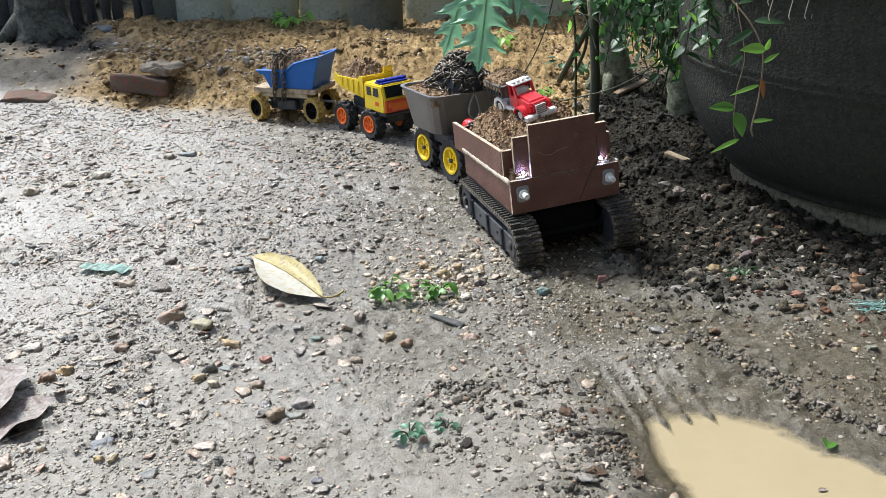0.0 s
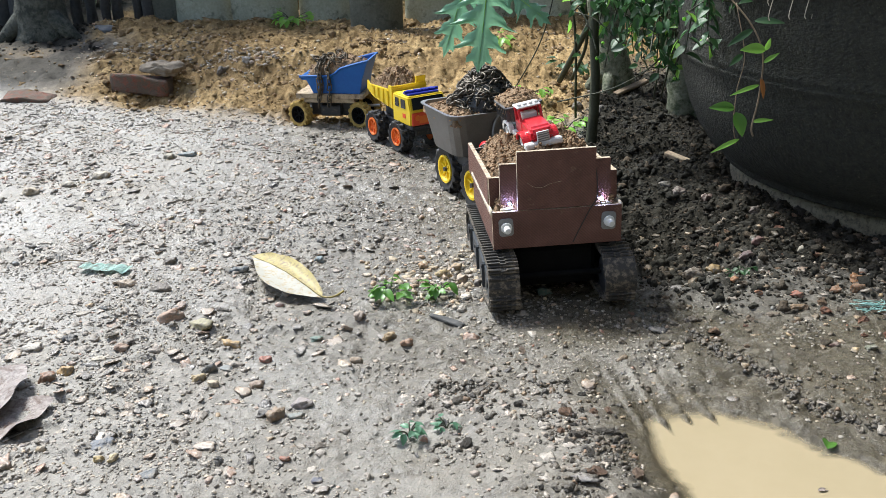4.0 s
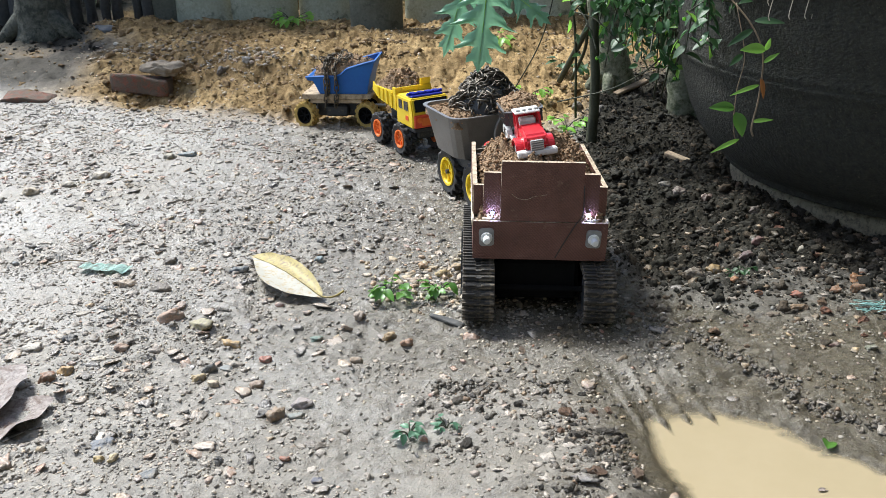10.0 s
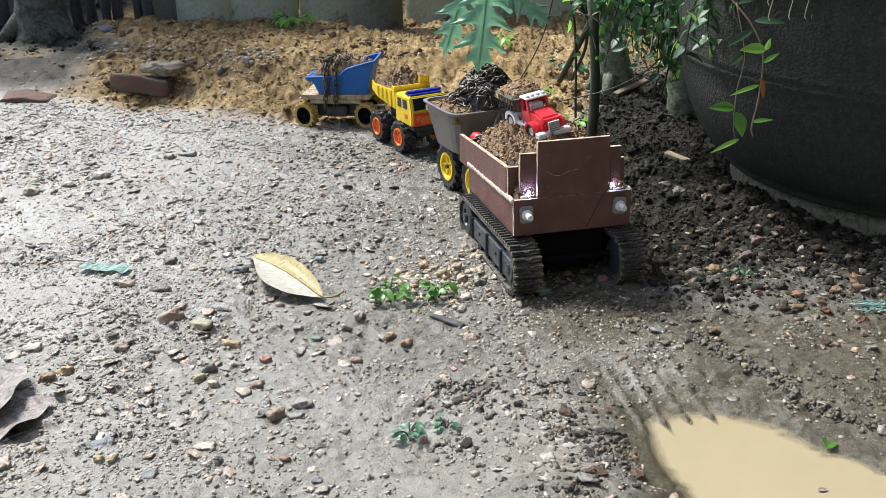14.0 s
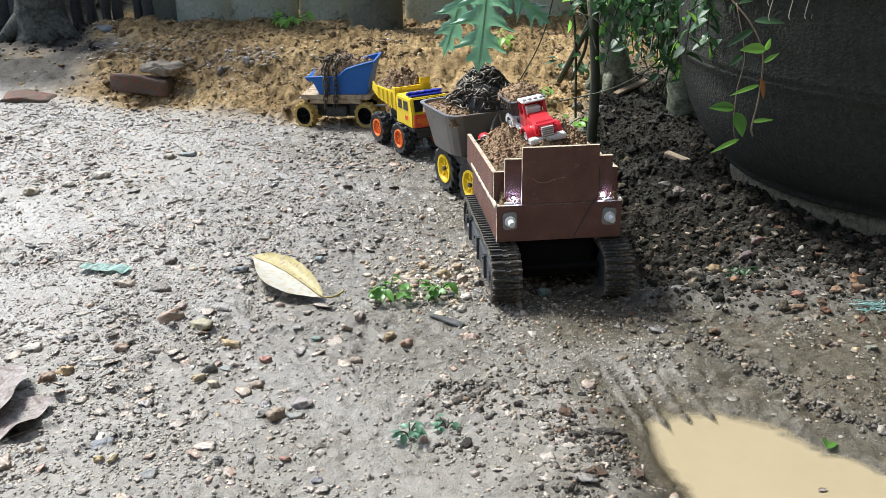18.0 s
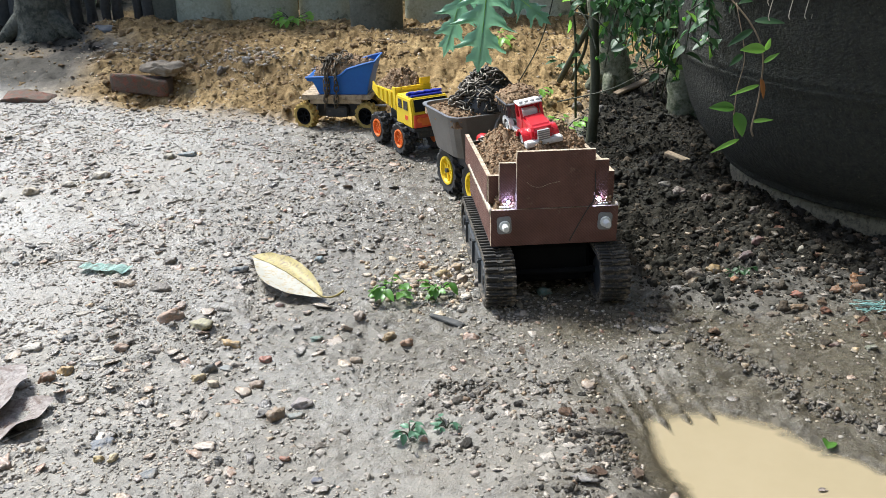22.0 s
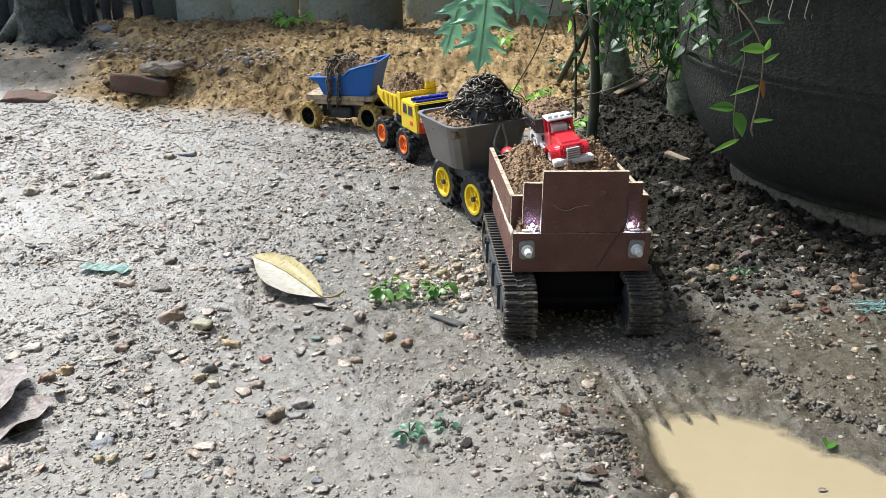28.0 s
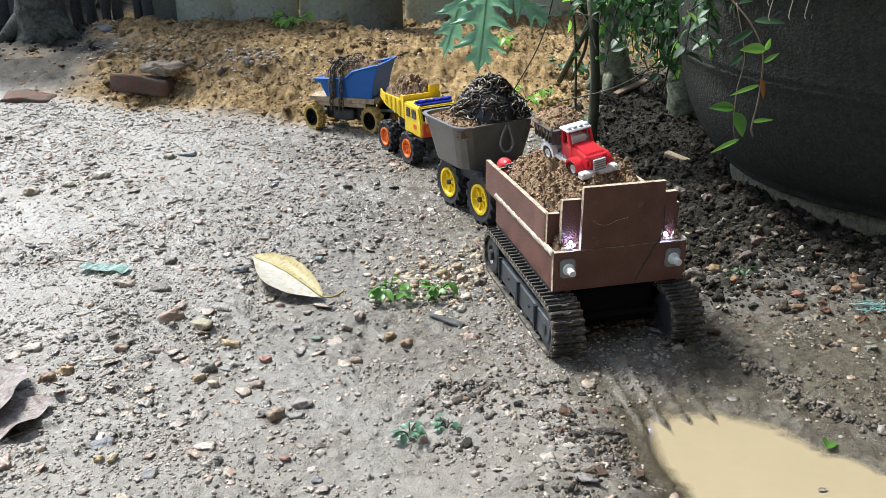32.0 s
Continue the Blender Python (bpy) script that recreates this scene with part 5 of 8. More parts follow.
def build_blue_trailer():
    root = empty("blue_tub_trailer", "blue plastic tub trailer on a plank deck with sand-caked tyres", "toy trailer")
    o = [(-0.058, 0.094), (0.07, 0.094), (0.078, 0.14), (0.094, 0.196), (0.084, 0.194), (0.05, 0.183), (0.02, 0.172), (0.0, 0.152), (-0.012, 0.148), (-0.05, 0.148), (-0.092, 0.146), (-0.09, 0.136), (-0.075, 0.134)]
    fit = lambda q: [(x + 0.016, 0.094 + (z - 0.094) * 0.86) for x, z in q]
    o = fit(o)
    b = bmesh.new()
    for s in (-1, 1):
        wedge(b, o, s * 0.058, s * 0.054, 0.0008)
    wedge(b, fit([(-0.058, 0.094), (0.07, 0.094), (0.07, 0.098), (-0.057, 0.098)]), -0.054, 0.054)
    wedge(b, fit([(0.07, 0.094), (0.078, 0.14), (0.094, 0.196), (0.09, 0.196), (0.074, 0.14), (0.066, 0.094)]), -0.054, 0.054)
    wedge(b, fit([(-0.058, 0.094), (-0.075, 0.134), (-0.092, 0.146), (-0.088, 0.148), (-0.071, 0.136), (-0.054, 0.098)]), -0.054, 0.054)
    tub = part("tub", b, M_BLUE, root, "blue plastic dump tub with a stepped rim")
    for s in (-1, 1):
        lip = bmesh.new()
        pts = [(x, s * 0.058, z) for x, z in fit(((0.096, 0.196), (0.084, 0.1935), (0.05, 0.183), (0.02, 0.172), (0.003, 0.155), (-0.012, 0.148), (-0.05, 0.1475), (-0.094, 0.146)))]
        tube(lip, pts, 0.0036, 6)
        part("rim_lip", lip, M_BLUE, tub)
    for s in (0, 1):
        b = board_bm(-0.09 + 0.003 * s, 0.095 + 0.004 * s, -0.062 if s == 0 else 0.002, -0.002 if s == 0 else 0.062, 0.081, 0.0935, thin=2, wob=0.0008, seed=20 + s)
        part("deck_plank", b, [M_PLANK, M_PLANK], root, "muddy pale deck plank")
    b = bmesh.new()
    box(b, -0.07, 0.07, -0.058, 0.058, 0.068, 0.0808, 0.002)
    part("deck_bearer", b, M_PLANK, root)
    b = bmesh.new()
    box(b, -0.06, 0.06, -0.032, 0.032, 0.028, 0.068, 0.004)
    box(b, -0.03, 0.03, -0.05, 0.05, 0.03, 0.06, 0.004)
    part("chassis", b, M_BLACKPL, root, "black chassis")
    for x in (-0.084, 0.084):
        a = bmesh.new()
        tube(a, [(x, -0.05, 0.036), (x, 0.05, 0.036)], 0.006, 8)
        part("axle", a, M_BLACKPL, root)
        a = bmesh.new()
        box(a, min(x, x * 0.5), max(x, x * 0.5), -0.012, 0.012, 0.032, 0.044)
        part("axle_arm", a, M_BLACKPL, root)
    b = bmesh.new()
    tube(b, [(0.06, 0, 0.05), (0.125, 0, 0.05)], 0.004, 8)
    part("tow_bar", b, M_STEEL, root)
    # The dark of the rim recess is put into the rim colour.
    ms = wheel_mesh(0.036, 0.026, 0.0225, 14, M_MUDTYRE, M_SHADEBLACK, deep=-0.2)
    wheels = [add_wheel(root, ms, x, y, 0.036, "sand-caked tyre on a black rim", -27) for x in (-0.084, 0.084) for y in (-0.052, 0.052)]
    return root, wheels, 0.036


crawler, crawler_tracks = build_crawler()
crawler_sand = sand_heap("sand_load", "heaped brown sand filling the crawler's board box", 5200, 0.0019, w=0.186, l=0.29, h=0.089, seed=1.0, base=0.147, rough=0.017, flat=0.42, n=90, shift=(0.05, 0.15))
red_truck = build_red_truck()
red_truck_sand = sand_heap("sand_load", "brown sand heaped in the toy truck's bed", 260, 0.0016, w=0.066, l=0.06, h=0.016, seed=2.0, base=0.0, rough=0.004, n=22)
grey_trailer, grey_wheels, GREY_R = build_grey_trailer()
grey_sand = sand_heap("sand_load", "thin layer of brown sand in the grey tub", 700, 0.002, w=0.148, l=0.166, h=0.012, seed=3.0, base=0.0, rough=0.006, flat=0.4, n=40)
chain_heap = build_chain_heap()
yellow_truck, yellow_wheels, YELLOW_R = build_yellow_truck()
yellow_sand = sand_heap("sand_load", "brown sand heaped in the yellow dump body", 500, 0.0022, w=0.112, l=0.088, h=0.042, seed=4.0, base=0.0, rough=0.017, n=44)
blue_trailer, blue_wheels, BLUE_R = build_blue_trailer()
blue_sand = sand_heap("sand_load", "brown sand filling the blue tub", 450, 0.0022, w=0.15, l=0.104, h=0.034, seed=5.0, base=0.0, rough=0.015, n=36)


def build_draped_chain():
    root = empty("draped_chain", "sandy steel chain draped over the blue tub", "chain")
    me = link_mesh(0.02, 0.0115, 0.0019, M_CHAINMUD)
    rs = random.Random(12)
    for x, low in ((-0.036, 0.07), (-0.008, 0.064), (-0.03, 0.1)):
        pts = [(x, 0.02, 0.185), (x + 0.003, -0.02, 0.19), (x - 0.004, -0.052, 0.172), (x, -0.0655, 0.15), (x + 0.002, -0.068, 0.12), (x - 0.003, -0.067, low)]
        chain_along(root, me, curve_pts(pts, 6), 0.0148, rs, 25)
    for k in range(26):
        shared("link", me, root, Matrix.Translation((rs.uniform(-0.05, 0.03), rs.uniform(-0.05, 0.04), 0.188 + rs.uniform(-0.006, 0.008))) @ pose(0, 0, 0, rs.uniform(0, 360), rs.uniform(-30, 30), rs.uniform(0, 360)))
    return root


draped_chain = build_draped_chain()


def build_tow_chain():
    root = empty("tow_chain", "short dark tow chain at the crawler's rear", "chain")
    me = link_mesh(0.0215, 0.0125, 0.0019, M_CHAIN)
    rs = random.Random(8)
    pts = [(-0.085, 0.29, 0.182), (-0.06, 0.27, 0.193), (-0.045, 0.25, 0.199), (-0.03, 0.265, 0.2), (-0.012, 0.275, 0.203), (0.0, 0.285, 0.198), (0.01, 0.3, 0.192), (0.02, 0.318, 0.182)]
    chain_along(root, me, curve_pts(pts, 6), 0.0155, rs, 30)
    pts = [(-0.07, 0.275, 0.19), (-0.04, 0.285, 0.195), (-0.02, 0.26, 0.203)]
    chain_along(root, me, curve_pts(pts, 6), 0.0155, rs, 30)
    return root


tow_chain = build_tow_chain()


# ---- bricks, rocks, fence ----
def rock_bm(sx, sy, sz, seed, sub=3, rough=0.22, layers=0.0, square=0.8):
    bm = bmesh.new()
    bmesh.ops.create_icosphere(bm, subdivisions=sub, radius=1.0)
    for v in bm.verts:
        q = v.co.copy()
        k = 1 + rough * noise.noise(q * 1.3 + Vector((seed * 7.1, 0, 0))) + rough * 0.5 * noise.noise(q * 3.4 + Vector((0, seed * 3.3, 0)))
        v.co = Vector((max(-square, min(square, q.x)) * sx, max(-square, min(square, q.y)) * sy, max(-0.7, min(square * 0.93, q.z)) * sz)) * k
        if layers:
            v.co.z += layers * math.sin(v.co.z / sz * 9 + 2 * noise.noise(q * 2))
    return bm


def gz(x, y):
    return float(ground_z(np.array([x]), np.array([y]))[0])


def brick_bm(l, w, h, seed):
    bm = bmesh.new()
    box(bm, -l / 2, l / 2, -w / 2, w / 2, 0, h)
    bmesh.ops.subdivide_edges(bm, edges=bm.edges[:], cuts=7, use_grid_fill=True)
    for v in bm.verts:
        q = v.co * 28 + Vector((seed * 5, 0, 0))
        corner = (abs(v.co.x) / (l / 2)) ** 8 + (abs(v.co.y) / (w / 2)) ** 8 + (abs(v.co.z - h / 2) / (h / 2)) ** 8
        v.co -= Vector((v.co.x, v.co.y, v.co.z - h / 2)) * 0.035 * max(0, corner - 1)
        v.co += noise.noise_vector(q) * 0.006 + noise.noise_vector(q * 0.35) * 0.012
    return bm


thing("brick", brick_bm(0.185, 0.1, 0.06, 1), M_BRICK, "worn red brick half buried in the sand bank", "brick", at=pose(-0.93, 2.83, gz(-0.92, 2.82) - 0.014, -7, 2, -8), smooth=True)
thing("brick", brick_bm(0.16, 0.09, 0.04, 2), M_BRICK, "red brick sunk flush in the muddy sand", "brick", at=pose(-1.265, 2.75, gz(-1.27, 2.75) - 0.033, 3, 2, -6), smooth=True)
thing("flat_stone", rock_bm(0.07, 0.045, 0.023, 4, 5, 0.3, 0.0035), M_ROCK, "flat tan layered stone lying on the brick", "stone", at=pose(-0.86, 2.83, gz(-0.92, 2.82) + 0.066, 3, 2, -10), smooth=True)
thing("boulder", rock_bm(0.058, 0.04, 0.026, 6, 4, 0.2, 0.0, 0.95), M_SLATE, "smooth blue-grey boulder at the fence foot", "stone", at=pose(-1.26, 3.46, gz(-1.26, 3.46) - 0.002, 0, 0, 8), smooth=True)
thing("boulder", rock_bm(0.05, 0.045, 0.04, 7, 4, 0.2), M_ROCK, "mossy round boulder beside the old trunk", "stone", at=pose(-1.72, 3.35, gz(-1.72, 3.35) + 0.01), smooth=True)


def build_fence():
    root = tagged(new("fence"), "weathered mossy corrugated sheet fence, gaps between its sheets", "fence")

    def sheet(x, y, w, h, lean, arch, dark, yaw=0):
        bm = bmesh.new()
        n, t = 10, 0.008
        cols = []
        for i in range(n + 1):
            u = 2 * i / n - 1
            cols.append((u * w / 2, -arch * (1 - u * u)))
        rows = [-0.12, 0.0, 0.1, 0.2, 0.35, h]
        vs = {}
        for k, off in enumerate((0, t)):
            for i, (cx, cy) in enumerate(cols):
                for j, z in enumerate(rows):
                    jig = 0.004 * noise.noise(Vector((x * 9 + i, z * 7, 3)))
                    vs[k, i, j] = bm.verts.new((cx * (1 + 0.05 * z), cy + off + jig, z + (0.02 * noise.noise(Vector((x * 5, i * 0.6, 1))) if j == len(rows) - 1 else 0)))
        for i in range(n):
            for j in range(len(rows) - 1):
                bm.faces.new((vs[0, i, j], vs[0, i + 1, j], vs[0, i + 1, j + 1], vs[0, i, j + 1]))
                bm.faces.new((vs[1, i, j], vs[1, i, j + 1], vs[1, i + 1, j + 1], vs[1, i + 1, j]))
        for j in range(len(rows) - 1):
            bm.faces.new((vs[0, 0, j], vs[0, 0, j + 1], vs[1, 0, j + 1], vs[1, 0, j]))
            bm.faces.new((vs[0, n, j], vs[1, n, j], vs[1, n, j + 1], vs[0, n, j + 1]))
        for i in range(n):
            bm.faces.new((vs[0, i, len(rows) - 1], vs[0, i + 1, len(rows) - 1], vs[1, i + 1, len(rows) - 1], vs[1, i, len(rows) - 1]))
        part("sheet", bm, M_FENCEDARK if dark else M_FENCE, root, "dark grey mossy sheet" if dark else "", smooth=True, at=pose(x, y, gz(x, y - 0.05), lean, 0, yaw))

    for x, y, w, lean, arch in ((-1.09, 3.69, 0.16, 3, 0.03), (-0.925, 3.66, 0.215, -3, 0.04), (-0.68, 3.64, 0.26, 2, 0.045), (-0.44, 3.68, 0.22, -2, 0.04), (-0.235, 3.52, 0.2, 2, 0.055), (-0.02, 3.66, 0.22, -1, 0.045),
                                (0.2, 3.68, 0.22, 2, 0.04), (0.43, 3.67, 0.23, -2, 0.045), (0.67, 3.69, 0.22, 1, 0.04), (0.9, 3.66, 0.23, -2, 0.045), (1.14, 3.68, 0.22, 2, 0.04), (1.38, 3.66, 0.24, 0, 0.045), (1.62, 3.68, 0.24, 1, 0.04)):
        sheet(x, y, w, 0.52, lean, arch, x in (-1.09, -0.235))
    rs = random.Random(3)
    x = -1.62
    while x < -1.13:
        bm = bmesh.new()
        r = rs.uniform(0.016, 0.028)
        pts = [(0.01 * noise.noise(Vector((x * 13, k, 0))) + rs.uniform(-0.01, 0.01) * k * 0.3, 0.01 * noise.noise(Vector((k, x * 7, 4))), -0.08 + 0.13 * k) for k in range(6)]
        tube(bm, pts, [r * rs.uniform(0.8, 1.15) for _ in pts], 8)
        part("stake", bm, M_STAKE, root, "dark wet wooden stake", smooth=True, at=pose(x, 3.68 + rs.uniform(-0.03, 0.03), gz(x, 3.66)))
        x += r * 2 + rs.uniform(0.0, 0.028)
    for x in (-1.95, -1.85, -1.75, -1.68, -2.05, -2.16):
        bm = bmesh.new()
        tube(bm, [(0.01 * k, 0, -0.08 + 0.16 * k) for k in range(5)], 0.045, 8)
        part("stake", bm, M_STAKE, root, "dark wet wooden stake", smooth=True, at=pose(x, 3.72, gz(x, 3.7)))
    rail = bmesh.new()
    tube(rail, [(-2.3, 3.74, 0.42), (1.75, 3.74, 0.46)], 0.02, 8)
    part("rail", rail, M_STAKE, root, smooth=True)


build_fence()


# Unseen walls added behind and right of the camera to cut sky light.
def sky_block_wall(name, x0, x1, y0, y1, h):
    b = bmesh.new()
    box(b, x0, x1, y0, y1, -0.2, h)
    thing(name, b, M_WALLDARK, "unseen plain dark wall added to block sky light", "wall", kind="structure")


sky_block_wall("sky_block_south", -2.2, 2.3, -1.75, -1.6, 4.2)
sky_block_wall("sky_block_east", 2.15, 2.3, -1.6, 3.9, 4.2)


# ---- trees, shrubs and leaves ----
def leaf_bm(bm, l, w, m, curl=0.25, fold=0.3, n=7, tip=1.6, mi=0, stalk=0.0, wave=0.0):
    """A pointed leaf along +x, its midrib sunk, bent downwards; appended to bm under the pose m."""
    rows = []
    for i in range(n + 1):
        s = i / n
        ww = w / 2 * (math.sin(math.pi * min(1, s ** 0.8)) ** 0.85) * (1 - 0.15 * s) if 0 < i < n else 0.0
        a = curl * s
        x, z = l * math.sin(a) / max(curl, 1e-4) if curl else l * s, -l * (1 - math.cos(a)) / max(curl, 1e-4) if curl else 0.0
        wv = wave * math.sin(s * 9)
        if ww == 0:
            rows.append([bm.verts.new(m @ Vector((x, 0, z)))])
        else:
            rows.append([bm.verts.new(m @ Vector((x, -ww, z + ww * fold + wv))), bm.verts.new(m @ Vector((x, -ww * 0.5, z + ww * fold * 0.62))), bm.verts.new(m @ Vector((x, 0, z))),
                         bm.verts.new(m @ Vector((x, ww * 0.5, z + ww * fold * 0.62))), bm.verts.new(m @ Vector((x, ww, z + ww * fold - wv)))])
    for a, b in zip(rows, rows[1:]):
        if len(a) == 1:
            fs = [(a[0], b[k + 1], b[k]) for k in range(4)]
        elif len(b) == 1:
            fs = [(a[k], a[k + 1], b[0]) for k in range(4)]
        else:
            fs = [(a[k], a[k + 1], b[k + 1], b[k]) for k in range(4)]
        for f in fs:
            bm.faces.new(f).material_index = mi
    return bm


def small_leaf_cloud(count, where, l, w, rs, droop=0.5):
    """Leaves in one mesh; where() gives each one's place."""
    bm = bmesh.new()
    for _ in range(count):
        p = where()
        s = rs.uniform(0.65, 1.25)
        m = Matrix.Translation(p) @ pose(0, 0, 0, rs.uniform(-50, 50), rs.uniform(-20, 70) * droop, rs.uniform(0, 360))
        leaf_bm(bm, l * s, w * s, m, curl=rs.uniform(0.1, 0.7), fold=rs.uniform(0.1, 0.5), n=4)
    return bm


def build_tree(name, label, base, path, radii, mat_trunk, crown_centre, crown_size, leaves, seed, roots=0):
    root = empty(name, label, "tree", at=Matrix.Translation(base))
    b = bmesh.new()
    pts = curve_pts(path, 6)
    rr = [np.interp(k / (len(pts) - 1), np.linspace(0, 1, len(radii)), radii) for k in range(len(pts))]
    tube(b, pts, [float(r) for r in rr], 14)
    for v in b.verts:
        v.co += noise.noise_vector(v.co * 22 + Vector((seed, 0, 0))) * 0.12 * radii[0]
    rs = random.Random(seed)
    for k in range(roots):
        a = 360 * k / roots + rs.uniform(-25, 25)
        d = Vector((math.cos(radians(a)), math.sin(radians(a)), 0))
        tube(b, [Vector((0, 0, radii[0] * 1.2)), d * radii[0] * 0.9 + Vector((0, 0, radii[0] * 0.4)), d * radii[0] * 1.7 + Vector((0, 0, -0.03))], [radii[0] * 0.45, radii[0] * 0.32, radii[0] * 0.15], 8)
    part("trunk", b, mat_trunk, root, smooth=True)
    top = Vector(path[-1])
    c = Vector(crown_centre)
    for k in range(6):
        lb = bmesh.new()
        e = c + Vector((rs.uniform(-1, 1) * crown_size[0], rs.uniform(-1, 1) * crown_size[1], rs.uniform(-0.5, 0.8) * crown_size[2])) * 0.7
        tube(lb, curve_pts([top - Vector((0, 0, 0.1)), top.lerp(e, 0.5) + Vector((0, 0, 0.08)), e], 5), [radii[-1] * (1 - 0.07 * i) for i in range(11)], 7)
        part("limb", lb, mat_trunk, root, smooth=True)

    def where():
        while True:
            q = Vector((rs.uniform(-1, 1), rs.uniform(-1, 1), rs.uniform(-1, 1)))
            if q.length < 1 and noise.noise(q * 3.1 + Vector((seed, 0, 0))) > -0.12:
                return c + Vector((q.x * crown_size[0], q.y * crown_size[1], q.z * crown_size[2]))

    part("crown", small_leaf_cloud(leaves, where, 0.12, 0.056, rs), M_CROWN, root, smooth=True)
    return root


# Crowns lie above view, shifted off their trunks to steer the shade.
build_tree("tree", "slender dark green sapling stem among the black soil", (0.372, 2.17, gz(0.372, 2.17) - 0.01), [(0, 0, -0.03), (0.004, 0.0, 0.15), (-0.006, 0.01, 0.4), (0.012, 0.02, 0.75), (0.03, 0.05, 1.2)], [0.0145, 0.0115, 0.0105, 0.0095, 0.009], M_STEM, (0.3, 0.15, 1.45), (0.45, 0.45, 0.25), 200, 5)
build_tree("tree", "mossy grey tree trunk with a broad foot beside the pot", (0.672, 2.44, gz(0.672, 2.44) - 0.01), [(0.012, 0, -0.05), (0.0, 0.0, 0.06), (-0.03, 0.03, 0.25), (-0.06, 0.08, 0.6), (-0.08, 0.12, 1.3)], [0.06, 0.049, 0.041, 0.034, 0.027], M_BARK, (0.28, -0.4, 1.6), (0.85, 0.9, 0.4), 2800, 9, 0)
build_tree("tree", "pale mossy forked trunk behind the shrub", (0.52, 2.72, gz(0.52, 2.72) - 0.01), [(0.03, 0, -0.05), (0.0, 0.0, 0.1), (-0.05, 0.05, 0.35), (-0.08, 0.1, 0.8), (-0.06, 0.14, 1.4)], [0.062, 0.046, 0.038, 0.033, 0.026], M_BARK, (0.3, 0.3, 1.85), (0.85, 0.9, 0.4), 1400, 15, 4)
build_tree("tree", "old dark tree trunk with flared roots at the fence", (-1.47, 3.42, gz(-1.47, 3.42) - 0.02), [(0.0, 0, -0.05), (0.0, 0.02, 0.1), (0.0, 0.04, 0.35), (0.01, 0.06, 0.8), (0.03, 0.1, 1.6)], [0.105, 0.09, 0.08, 0.075, 0.07], M_OLDBARK, (-0.9, 1.6, 2.6), (0.8, 0.8, 0.4), 500, 21, 2)


